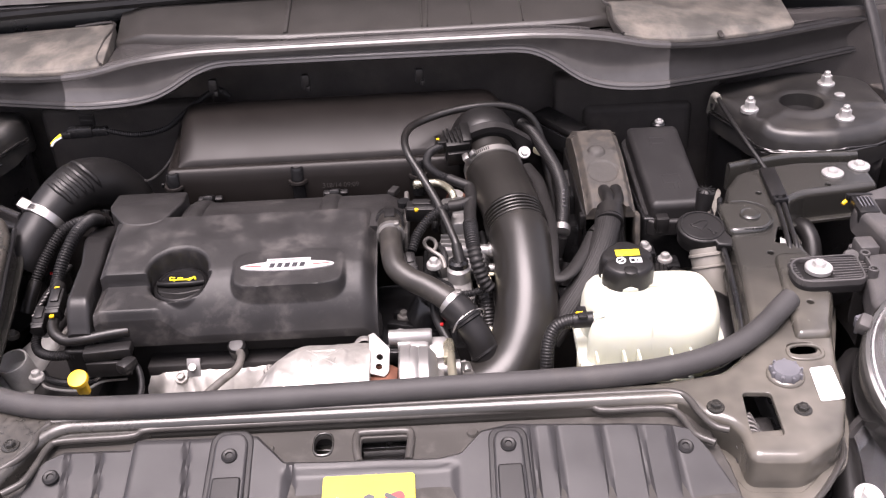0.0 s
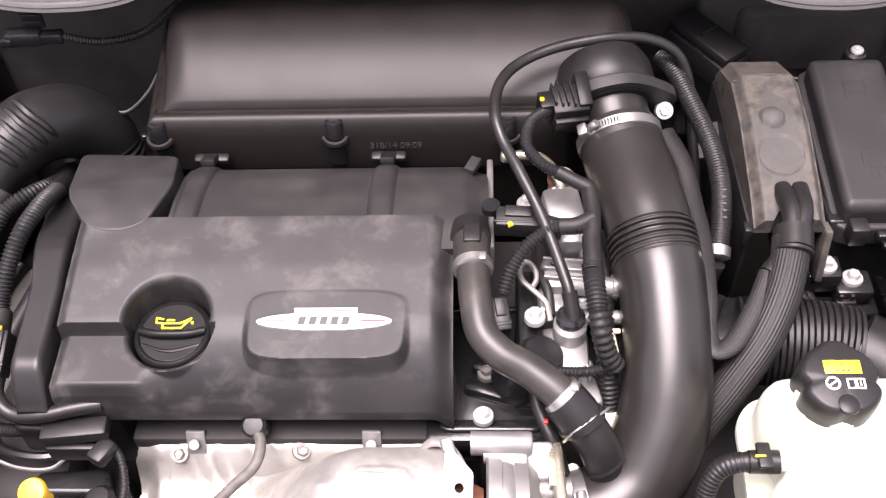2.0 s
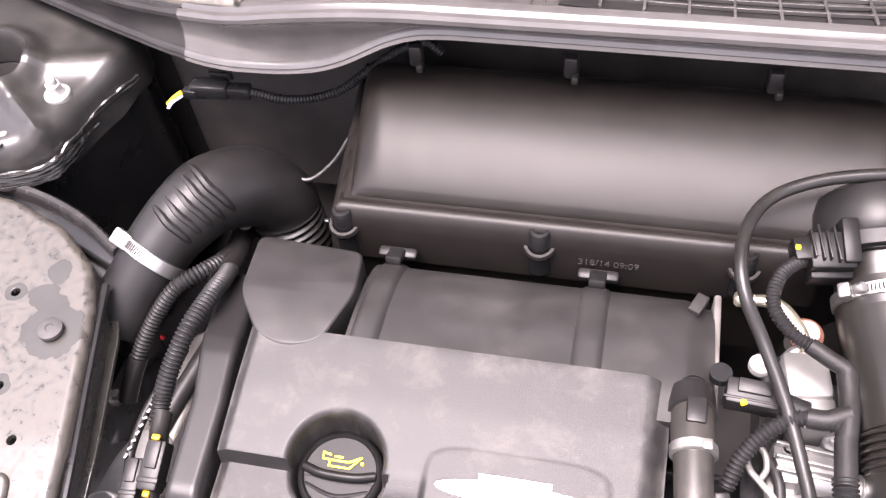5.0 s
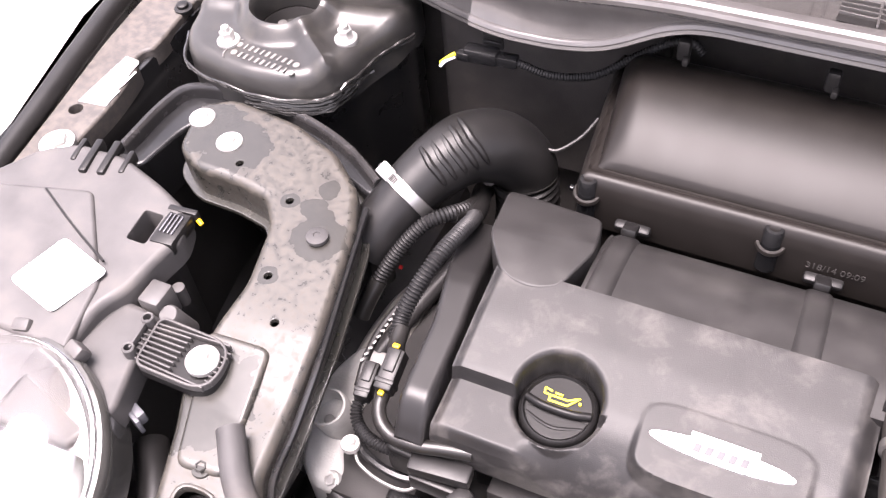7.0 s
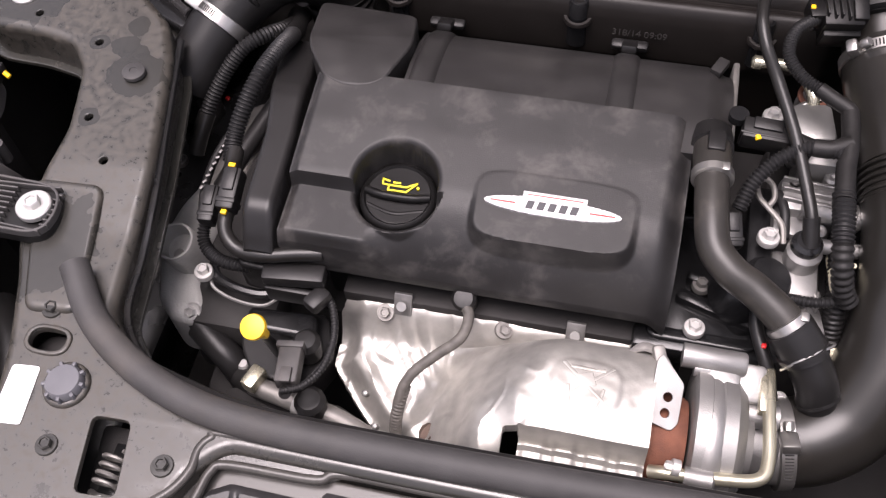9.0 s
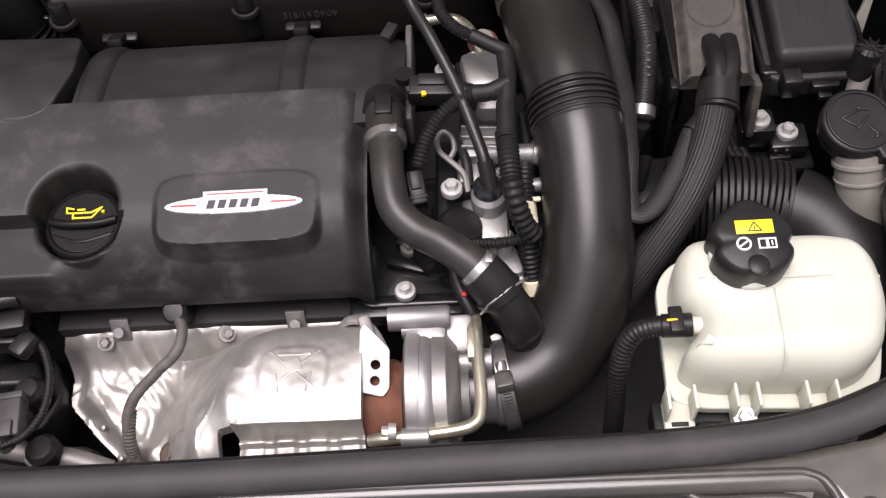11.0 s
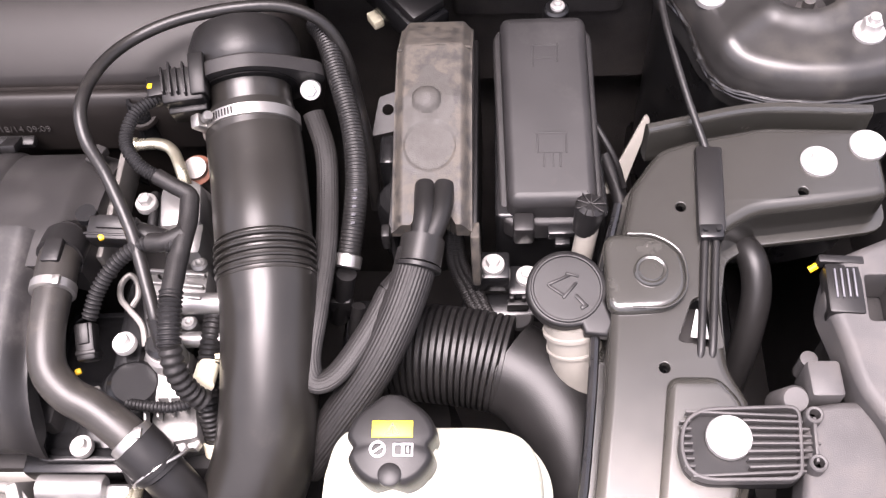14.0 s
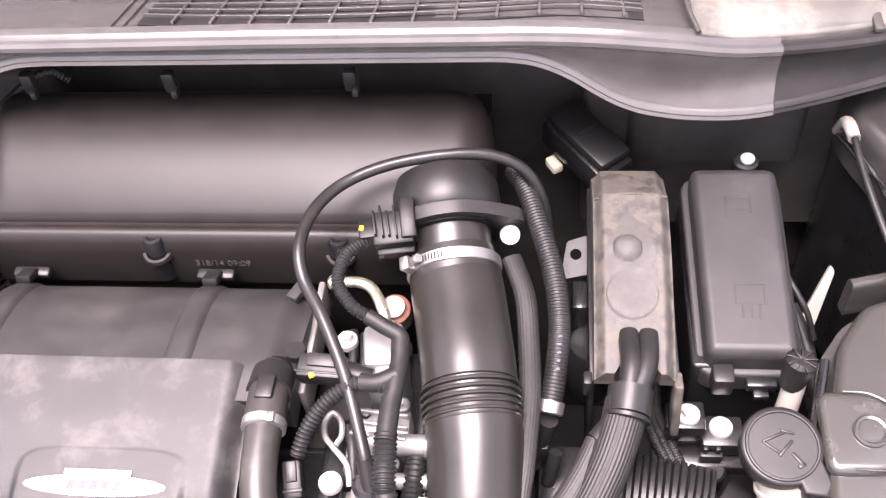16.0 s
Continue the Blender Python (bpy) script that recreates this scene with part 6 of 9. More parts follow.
for x, w in ((0.187, 0.022), (0.232, 0.018), (0.283, 0.024)):
    tab = part("foot_tab", merge(rbox((x, 0.717, 0.936), (w, 0.026, 0.006), 0.003), rbox((x - w * 0.42, 0.722, 0.950), (0.0025, 0.018, 0.026), 0.001), rbox((x + w * 0.42, 0.722, 0.950), (0.0025, 0.018, 0.026), 0.001)), TANK, tank)
    if w > 0.02:
        part("tab_slot", rbox((x, 0.711, 0.9392), (0.012, 0.0035, 0.0008), 0.0003), DARK, tab)
part("tank_neck", lathe([(0.027, -0.01), (0.027, 0.012), (0.024, 0.014)], 28, pose(0.240, 0.812, 0.990, 4, 0, 0)), TANK, tank)
part("hose_spigot", tube([(0.212, 0.770, 0.974), (0.192, 0.771, 0.974)], 0.0065, 12, 3), TANK, tank)
tcap = thing("coolant_filler_cap", "black ribbed coolant cap with yellow warning sticker", "cap", (0.240, 0.812, 1.0))
tilt = pose(0.240, 0.813, 1.002, 6, 0, 0) @ Matrix.Diagonal((0.93, 0.93, 0.96, 1.0))
bm = bmesh.new()
rings = []
for r, z in ((0.0315, -0.008), (0.0318, 0.006), (0.0314, 0.0150), (0.0302, 0.0190), (0.0285, 0.0215), (0.026, 0.0225), (0.0, 0.0232)):
    ring = []
    for k in range(60):
        a = 2 * math.pi * k / 60
        deg = math.degrees(a)
        groove = sum(0.0050 * math.exp(-((deg - g) / 9) ** 2) for g in (-5, 185, 355)) + 0.0040 * math.exp(-((deg - 270) / 13) ** 2) - 0.0030 * math.exp(-((deg - 90) / 20) ** 4)
        groove *= 1 if z < 0.022 else 0.8 if r > 0.02 else 0
        ring.append(bm.verts.new(((r - groove) * math.cos(a), (r - groove) * math.sin(a), z)))
    rings.append(ring)
for a, b in zip(rings, rings[1:]):
    for k in range(60):
        bm.faces.new((a[k], a[(k + 1) % 60], b[(k + 1) % 60], b[k]))
bmesh.ops.remove_doubles(bm, verts=bm.verts, dist=1e-6)
part("cap_body", moved(bm, tilt), PLASTIC, tcap)
part("finger_recess", moved(lathe([(0.0085, 0.0), (0.008, 0.0022), (0.0065, 0.003), (0, 0.003)], 16), tilt @ pose(0, -0.022, 0.0205)), PLASTIC, tcap)
flat_bar = lambda x, y, w, h, z=0.0237: moved(rbox((x, y, z), (w, h, 0.0006), 0.0002), tilt)
lab = part("warning_label", flat_bar(0.001, 0.008, 0.0275, 0.0112), YELPRINT, tcap, "yellow warning label with triangle")
tri_o = [(0.001, 0.0125), (0.0065, 0.0040), (-0.0045, 0.0040)]
part("triangle", moved(prism(tri_o, 0.0239, 0.0243, 0, [[(0.001, 0.0108), (-0.0030, 0.0049), (0.0050, 0.0049)]]), tilt), INK, lab)
part("triangle_mark", flat_bar(0.001, 0.0068, 0.0008, 0.004, 0.0241), INK, lab)
part("round_symbol", moved(prism(circle(-0.0085, -0.0055, 0.0055, 20), 0.0226, 0.0240, 0, [circle(-0.0085, -0.0055, 0.0042, 16)]), tilt), WHITEPRINT, tcap)
part("round_symbol_stroke", moved(rbox((-0.0085, -0.0055, 0.0236), (0.0085, 0.0012, 0.0006), 0, (0, 0, 35)), tilt), WHITEPRINT, tcap)
for dx in (-0.0033, 0.0033):
    hole = [(0.0085 + dx - 0.0023, -0.0091), (0.0085 + dx - 0.0023, -0.0026), (0.0085 + dx + 0.0023, -0.0026), (0.0085 + dx + 0.0023, -0.0091)]
    page = [(0.0085 + dx - 0.0033, -0.0100), (0.0085 + dx + 0.0033, -0.0100), (0.0085 + dx + 0.0033, -0.0016), (0.0085 + dx - 0.0033, -0.0016)]
    part("book_page", moved(prism(page, 0.0226, 0.0240, 0, [hole]), tilt), WHITEPRINT, tcap)
part("book_mark", flat_bar(0.0118, -0.0058, 0.0011, 0.0040), WHITEPRINT, tcap)
tb = hex_bolt("flange_bolt", 0.0088, "small zinc bolt fixing the coolant tank", 0.8)
tb.matrix_basis = pose(0.232, 0.713, 0.941, 12, 0, 0)
carrier_tank = thing("tank_bracket", "black plastic bracket below the coolant tank", "bracket", (0.25, 0.71, 0.90))
part("bracket_body", merge(rbox((0.255, 0.716, 0.915), (0.17, 0.035, 0.026), 0.004), rbox((0.210, 0.706, 0.924), (0.02, 0.02, 0.018), 0.003), rbox((0.262, 0.706, 0.924), (0.028, 0.02, 0.018), 0.003)), PLASTIC, carrier_tank)
th = thing("tank_vent_hose", "black ribbed rubber hose on the coolant tank", "hose", (0.16, 0.76, 0.88))
part("hose", tube([(0.186, 0.7715, 0.973), (0.172, 0.772, 0.972), (0.159, 0.770, 0.966), (0.151, 0.762, 0.953), (0.148, 0.750, 0.934), (0.147, 0.737, 0.900), (0.147, 0.730, 0.86)], 0.0074, 14, 8, ribs=0.0032, depth=0.0002), RUBBER, th)
part("connector", merge(tube([(0.199, 0.7712, 0.974), (0.178, 0.7718, 0.973)], 0.0086, 14, 3), rbox((0.187, 0.7715, 0.983), (0.010, 0.020, 0.004), 0.0015)), PLASTIC, th)
part("connector_mark", rbox((0.184, 0.7705, 0.9842), (0.008, 0.002, 0.002), 0.0008), YELLOW, th)

# ---- ribbed air duct behind the tank ----
duct = thing("air_duct", "black plastic air duct with ribbed bellows", "air duct", (0.32, 0.88, 0.80))
DU = [(0.215, 0.936, 0.888), (0.250, 0.932, 0.892), (0.285, 0.927, 0.893), (0.312, 0.921, 0.892), (0.338, 0.903, 0.889), (0.358, 0.872, 0.880), (0.367, 0.838, 0.862), (0.368, 0.800, 0.83)]
part("pipe", tube(DU[3:], 0.0385, 32, 10), RUBBER, duct)
part("bellows", tube(DU[:4], 0.0395, 32, 8, ribs=0.0052, depth=0.0034, cut=4), RUBBER, duct, "deeply grooved bellows")

# ---- washer filler ----
filler = thing("washer_filler", "milky washer filler neck with flat black cap", "filler", (0.357, 0.945, 0.90))
part("filler_tube", tube([(0.360, 0.930, 0.955), (0.366, 0.905, 0.915), (0.385, 0.880, 0.86), (0.40, 0.86, 0.80)], [0.0205, 0.0185, 0.0165, 0.015], 20, 6), NECK, filler)
part("filler_ring", ring_band((0.3605, 0.925, 0.948), (0.1, -0.55, -0.83), 0.0204, 0.004, 0.0012), NECK, filler)
part("filler_ring", ring_band((0.3625, 0.917, 0.936), (0.1, -0.55, -0.83), 0.0196, 0.003, 0.0012), NECK, filler)
wt = pose(0.356, 0.945, 0.968, 10, 2, 0)
wo = [(0.0295 * math.cos(a), 0.0295 * math.sin(a)) for a in (math.radians(-20 + 310 * k / 30) for k in range(31))] + [(0.012, -0.034), (0.028, -0.036), (0.033, -0.026)]
lidc = part("cap_disc", moved(prism(wo, 0.0, 0.010, 0.003), wt), PLASTIC, filler, "flat black cap with moulded washer symbol")
part("rim", moved(prism(circle(0, 0, 0.0265, 36), 0.0095, 0.0115, 0.001, [circle(0, 0, 0.0240, 36)]), wt), PLASTIC, lidc)
for a, b, w, h, r in ((-0.006, 0.006, 0.018, 0.0022, 25), (-0.008, -0.002, 0.014, 0.0022, -35), (0.002, -0.002, 0.016, 0.0022, 50), (0.010, -0.010, 0.012, 0.003, -50), (0.004, 0.010, 0.010, 0.002, -15), (0.012, -0.014, 0.006, 0.003, 30)):
    part("moulded_mark", moved(rbox((a, b, 0.0103), (w, h, 0.0016), 0.0006, (0, 0, r)), wt), PLASTIC, lidc)
skirt = part("cap_skirt", moved(lathe([(0.026, -0.014), (0.027, 0.001), (0.020, 0.002)], 28), wt), PLASTIC, filler)
rp = thing("breather_plug", "black ribbed plug on a pale plastic pipe", "plug", (0.372, 1.0, 0.95))
part("plug_head", merge(lathe([(0.0095, -0.022), (0.0112, -0.004), (0.0118, 0.004), (0.009, 0.0075), (0, 0.009)], 20, pose(0.376, 1.007, 0.984, -12, 8, 0))), PLASTIC, rp)
for k in range(9):
    part("grip_rib", rbox((0.376 + 0.006 * math.cos(k * 0.7), 1.006 + 0.006 * math.sin(k * 0.7), 0.9925), (0.0105, 0.0012, 0.002), 0.0005, (0, 0, math.degrees(k * 0.7))), PLASTIC, rp)
part("pipe", tube([(0.3755, 1.003, 0.966), (0.372, 0.993, 0.945), (0.368, 0.985, 0.91)], 0.0085, 14, 4), NECK, rp)

# ---- battery cable cover with dusty top ----
DUSTBOX = material("thick_dust_on_black_plastic", (0.030, 0.028, 0.026), 0.55, grain=0.4, fine=900, dust=(0.090, 0.078, 0.063), dust_amount=0.8, dust_scale=90)
n, l = DUSTBOX.node_tree.nodes, DUSTBOX.node_tree.links
_b = n["Principled BSDF"]
_src = _b.inputs["Base Color"].links[0].from_socket
_geo, _sub, _len = n.new("ShaderNodeTexCoord"), n.new("ShaderNodeMapping"), n.new("ShaderNodeVectorMath")
_sub.inputs["Location"].default_value, _sub.inputs["Scale"].default_value = (-0.2525 * 45, -1.078 * 19, 0), (45, 19, 0)
_len.operation = "LENGTH"
_nz, _add, _rng, _mx = n.new("ShaderNodeTexNoise"), n.new("ShaderNodeMath"), n.new("ShaderNodeMapRange"), n.new("ShaderNodeMix")
_nz.inputs["Scale"].default_value, _nz.inputs["Detail"].default_value = 70, 4
_add.operation = "ADD"
_rng.inputs["From Min"].default_value, _rng.inputs["From Max"].default_value = 1.36, 1.46
_mx.data_type = "RGBA"
_mx.inputs["A"].default_value = (0.045, 0.042, 0.038, 1)
l.new(_geo.outputs["Object"], _sub.inputs["Vector"])
l.new(_geo.outputs["Object"], _nz.inputs["Vector"])
l.new(_sub.outputs["Vector"], _len.inputs[0])
l.new(_len.outputs["Value"], _add.inputs[0])
l.new(_nz.outputs["Fac"], _add.inputs[1])
l.new(_add.outputs["Value"], _rng.inputs["Value"])
l.new(_rng.outputs["Result"], _mx.inputs["Factor"])
l.new(_src, _mx.inputs["B"])
l.new(_mx.outputs["Result"], _b.inputs["Base Color"])
cc = thing("cable_cover", "black plastic cable cover with thick brown dust", "cover", (0.255, 1.10, 0.90))


def cc_z(x, y):
    z = lerp_table([(1.0, 0.978), (1.03, 0.990), (1.10, 1.008), (1.150, 1.012), (1.152, 1.012), (1.196, 0.992), (1.205, 0.980)], y)
    e = min(abs(x - 0.2275), abs(x - 0.2845))
    z -= 0.010 * (1 - smooth(0, 0.009, min(x - 0.2250, 0.2870 - x)))
    d = math.hypot(x - 0.2515, y - 1.098)
    z += 0.006 * math.sqrt(max(0.0, 1 - (d / 0.0115) ** 2))
    d = math.hypot(x - 0.2545, y - 1.060)
    z -= 0.0012 * smooth(0.0205, 0.0195, d)
    # arched mouth
    return None if (math.hypot((x - 0.2575) / 0.0205, (y - 0.985) / 0.026) < 1) else z


part("top", field(0.2250, 0.2870, 0.999, 1.205, 62, 130, cc_z, lambda x, y: 0.955 if y > 1.003 else 0.962), DUSTBOX, cc)
part("side_wall", rbox((0.2235, 1.10, 0.90), (0.004, 0.20, 0.13), 0.001), PLASTIC, cc)
part("side_wall", rbox((0.2885, 1.10, 0.90), (0.004, 0.20, 0.13), 0.001), PLASTIC, cc)
part("foot", rbox((0.289, 0.995, 0.940), (0.007, 0.018, 0.055), 0.002, (-14, 0, 0)), DUSTBOX, cc)
part("hook", rbox((0.220, 1.000, 0.960), (0.007, 0.012, 0.020), 0.002), PLASTIC, cc)
part("fold_line", tube([(0.226, 1.151, 1.0055), (0.256, 1.151, 1.0128), (0.286, 1.153, 1.0060)], 0.001, 6, 4), DUSTBOX, cc)

# ---- fuse box ----
fb = thing("fuse_box", "black plastic fuse box with embossed lid", "fuse box", (0.35, 1.10, 0.88))
part("base", prism(fillet([(0.304, 1.030), (0.396, 1.030), (0.388, 1.205), (0.304, 1.205)], 0.006, 3), 0.86, 0.940, 0.003), GLOSSY, fb)
lid_o = fillet([(0.314, 1.030), (0.386, 1.030), (0.382, 1.200), (0.309, 1.200)], 0.010, 4)
fz = lambda x, y: 0.20 * (y - 1.03)
lidp = part("lid", prism(lid_o, 0.935, 0.960, 0.0085, (), fz, 6), GREYLID, fb, "black lid with embossed signs")
part("lid_lip", prism(inset(lid_o, -0.006), 0.918, 0.938, 0.003, (), fz), GREYLID, lidp)
for ex, ey, w, h in ((0.347, 1.170, 0.024, 0.0016), (0.337, 1.160, 0.0016, 0.02), (0.357, 1.163, 0.0016, 0.018), (0.346, 1.158, 0.016, 0.0016), (0.350, 1.090, 0.026, 0.0016), (0.339, 1.080, 0.0016, 0.016), (0.362, 1.080, 0.0016, 0.016), (0.350, 1.073, 0.018, 0.0016), (0.344, 1.066, 0.0016, 0.012), (0.351, 1.066, 0.0016, 0.012), (0.357, 1.066, 0.0016, 0.012)):
    part("embossed_line", prism([(ex - w / 2, ey - h / 2), (ex + w / 2, ey - h / 2), (ex + w / 2, ey + h / 2), (ex - w / 2, ey + h / 2)], 0.9596, 0.9604, 0.0004, (), fz), GREYLID, lidp)
part("tab", rbox((0.327, 1.020, 0.938), (0.017, 0.018, 0.022), 0.003), PLASTIC, fb)
part("latch", merge(rbox((0.358, 1.020, 0.932), (0.024, 0.010, 0.010), 0.002), rbox((0.358, 1.016, 0.926), (0.012, 0.012, 0.006), 0.001)), GLOSSY, fb)
part("rear_ear", lathe([(0.011, -0.006), (0.011, 0.004), (0.009, 0.006), (0, 0.006)], 18, pose(0.358, 1.208, 0.988)), GLOSSY, fb)
es = hex_bolt("screw", 0.0062, "small zinc screw in the ear of the fuse box", 0.6)
es.matrix_basis = pose(0.359, 1.208, 0.9945)
bt = thing("battery_terminal_block", "black battery terminal block below the fuse box", "terminal", (0.31, 1.0, 0.86))
part("block", merge(rbox((0.300, 1.002, 0.900), (0.032, 0.026, 0.024), 0.003), rbox((0.331, 0.998, 0.885), (0.034, 0.028, 0.018), 0.003), rbox((0.315, 0.985, 0.868), (0.080, 0.022, 0.014), 0.003)), GLOSSY, bt)
part("round_plug", merge(lathe([(0.013, -0.02), (0.013, 0.0), (0.011, 0.002), (0, 0.002)], 20, pose(0.322, 0.974, 0.872)), rbox((0.322, 0.980, 0.882), (0.018, 0.005, 0.010), 0.001), rbox((0.317, 0.982, 0.888), (0.004, 0.004, 0.012), 0.001), rbox((0.327, 0.982, 0.888), (0.004, 0.004, 0.012), 0.001)), PLASTIC, bt)
bb = hex_bolt("flange_bolt", 0.0095, "zinc bolt on the battery terminal block", 0.8)
set_out(bb, [(0.302, 1.001, 0.914), (0.330, 1.000, 0.896)], "terminal bolts")
b2 = thing("relay_box", "small black relay box behind the cable cover", "relay box", (0.222, 1.25, 0.95))
part("box", rbox((0.222, 1.252, 0.960), (0.040, 0.086, 0.03), 0.004, (6, 0, 40)), GLOSSY, b2)
part("lid", rbox((0.222, 1.252, 0.981), (0.036, 0.081, 0.012), 0.004, (6, 0, 40)), PLASTIC, b2)
part("lid_rib", rbox((0.222, 1.252, 0.9885), (0.022, 0.004, 0.003), 0.001, (6, 0, 40)), PLASTIC, b2)
pt = thing("pale_clip", "pale plastic clip on the cable bracket", "clip", (0.193, 1.259, 0.93))
part("clip_body", rbox((0.192, 1.260, 0.932), (0.011, 0.017, 0.010), 0.002, (0, 0, 32)), PALE, pt)


# ---- cables and looms on the intake side ----
def cable(name, label, pts, r, mat=LOOM, ribs=0.0, category="cable", depth=0.0008, flat=1.0, seg=14, sub=8, strands=0, twist=0.0):
    c = thing(name, label, category, tuple(min(p[k] for p in pts) if k == 2 else pts[0][k] for k in range(3)))
    part("sleeve", tube(pts, r, seg, sub, ribs, depth, flat, strands=strands, twist=twist), mat, c)
    return c


vac = cable("vacuum_hose", "thin black rubber vacuum hose looping over the airbox", [(0.062, 0.905, 0.972), (0.059, 0.916, 0.984), (0.054, 0.932, 0.992), (0.039, 0.974, 1.010), (0.020, 1.011, 1.030), (0.005, 1.034, 1.048), (0.000, 1.060, 1.057), (0.006, 1.096, 1.056), (0.025, 1.126, 1.053), (0.060, 1.143, 1.056), (0.106, 1.152, 1.058), (0.142, 1.157, 1.052), (0.169, 1.153, 1.038), (0.183, 1.145, 1.010), (0.189, 1.132, 0.970), (0.196, 1.107, 0.930), (0.198, 1.08, 0.88)], 0.0050, HOSE, category="hose", seg=12)
part("end_cap", tube([(0.0625, 0.902, 0.968), (0.0585, 0.918, 0.985)], 0.0066, 12, 3), RUBBER, vac)

loom = cable("engine_loom", "tape wrapped black wiring loom with corrugated sections", [(0.079, 1.002, 1.014), (0.080, 0.984, 1.012), (0.079, 0.968, 1.012), (0.0775, 0.952, 1.010)], 0.0072, BRAID)
part("corrugated_sleeve", tube([(0.046, 1.083, 1.034), (0.031, 1.066, 1.034), (0.027, 1.044, 1.029), (0.039, 1.026, 1.024), (0.057, 1.016, 1.020), (0.077, 1.006, 1.015)], 0.0049, 14, 8, 0.0028, 0.0006), LOOM, loom)
part("tape_wrap", tube([(0.053, 1.018, 1.021), (0.066, 1.011, 1.018), (0.079, 1.004, 1.015), (0.080, 0.994, 1.013)], 0.0062, 14, 6), BRAID, loom)
part("thick_sleeve", tube([(0.077, 0.954, 1.010), (0.0765, 0.934, 1.009), (0.076, 0.920, 1.008)], 0.0076, 16, 6), BRAID, loom)
part("corrugated_sleeve", tube([(0.076, 0.926, 1.008), (0.077, 0.905, 1.004), (0.078, 0.888, 0.998)], 0.0080, 16, 6, 0.0034, 0.0009), LOOM, loom)
part("tape_wrap", tube([(0.078, 0.890, 0.999), (0.081, 0.876, 0.986), (0.087, 0.868, 0.967), (0.094, 0.866, 0.955)], 0.0080, 14, 6, 0.006, 0.0007), BRAID, loom)
part("branch", tube([(0.094, 0.867, 0.956), (0.071, 0.862, 0.952), (0.040, 0.866, 0.948), (0.02, 0.872, 0.944)], 0.0040, 12, 6, 0.003, 0.0004), LOOM, loom)
part("branch", tube([(0.079, 0.962, 1.012), (0.051, 0.967, 1.008), (0.029, 0.958, 1.000), (0.013, 0.941, 0.988), (0.005, 0.922, 0.976)], 0.0056, 12, 6, 0.0034, 0.0007), LOOM, loom)
part("fork_tape", tube([(0.080, 0.972, 1.013), (0.066, 0.966, 1.011), (0.053, 0.967, 1.009)], 0.0072, 12, 5), BRAID, loom)


def plug(name, label, c, size, rot=(0, 0, 0), tab=None, mat=None):
    p = thing(name, label, "connector", c, "connectors")
    part("housing", moved(merge(rbox((0, 0, 0), size, 0.002), rbox((0, size[1] * 0.2, size[2] * 0.5), (size[0] * 0.6, size[1] * 0.55, size[2] * 0.25), 0.001), rbox((0, -size[1] * 0.3, 0), (size[0] * 1.08, size[1] * 0.12, size[2] * 1.08), 0.001)), pose(*c, *rot)), mat or PLASTIC, p)
    if tab:
        part("lock_tab", rbox(tab, (0.0045, 0.0045, 0.004), 0.001, (20, 10, 30)), YELLOW, p, "small yellow lock tab")
    return p


plug("wire_connector", "black wire connector with yellow lock tab", (0.003, 0.908, 0.965), (0.014, 0.028, 0.016), (20, 0, 10), (-0.003, 0.888, 0.957))
sens = plug("camshaft_sensor", "black camshaft sensor with yellow mark", (0.019, 0.986, 0.994), (0.038, 0.019, 0.020), (10, 0, -4), (0.012, 0.977, 1.001))
part("sensor_stem", tube([(0.036, 0.984, 0.994), (0.056, 0.980, 0.990)], 0.0095, 14, 3), PLASTIC, sens)
part("sensor_ear", merge(lathe([(0.008, -0.004), (0.008, 0.003), (0, 0.003)], 14, pose(-0.004, 0.998, 1.0))), GLOSSY, sens)

lpipe = thing("cooling_pipe", "bright bent metal coolant pipe", "pipe", (0.05, 1.05, 0.95))
part("pipe", tube([(0.012, 1.077, 0.983), (0.033, 1.076, 0.985), (0.046, 1.068, 0.985), (0.057, 1.046, 0.985), (0.061, 1.032, 0.970)], 0.0048, 12, 7), PIPE, lpipe)
part("tip", lathe([(0.0062, 0), (0.0062, 0.006), (0.004, 0.008), (0, 0.008)], 12, pose(0.014, 1.077, 0.983, 0, -90, 0)), PIPE, lpipe)

throttle = thing("thermostat_housing", "cast aluminium housing with ports beside the cylinder head", "engine part", (0.055, 0.95, 0.86))
part("upper_block", merge(rbox((0.060, 1.018, 0.962), (0.034, 0.040, 0.045), 0.006, (0, 0, 8)), rbox((0.066, 0.990, 0.955), (0.030, 0.030, 0.05), 0.006), lathe([(0.015, -0.03), (0.015, 0.022), (0.012, 0.026), (0.007, 0.026), (0, 0.024)], 20, pose(0.058, 1.040, 0.950, 20, 0, 0))), ALU, throttle)
part("mid_block", merge(rbox((0.062, 0.955, 0.940), (0.048, 0.034, 0.05), 0.006), rbox((0.050, 0.935, 0.930), (0.030, 0.03, 0.05), 0.006)), ALU, throttle)
part("spigot", tube([(0.055, 0.942, 0.962), (0.105, 0.944, 0.956)], 0.0085, 16, 3), ALU, throttle)
part("spigot_ring", ring_band((0.100, 0.944, 0.957), (1, 0, -0.1), 0.0098, 0.006, 0.001), STEEL, throttle)
part("lower_block", merge(rbox((0.056, 0.892, 0.915), (0.040, 0.042, 0.06), 0.007), rbox((0.066, 0.858, 0.905), (0.036, 0.03, 0.05), 0.006, (0, 0, 12)), lathe([(0.014, -0.03), (0.014, 0.02), (0.011, 0.023), (0, 0.023)], 18, pose(0.060, 0.903, 0.940))), ALU, throttle)
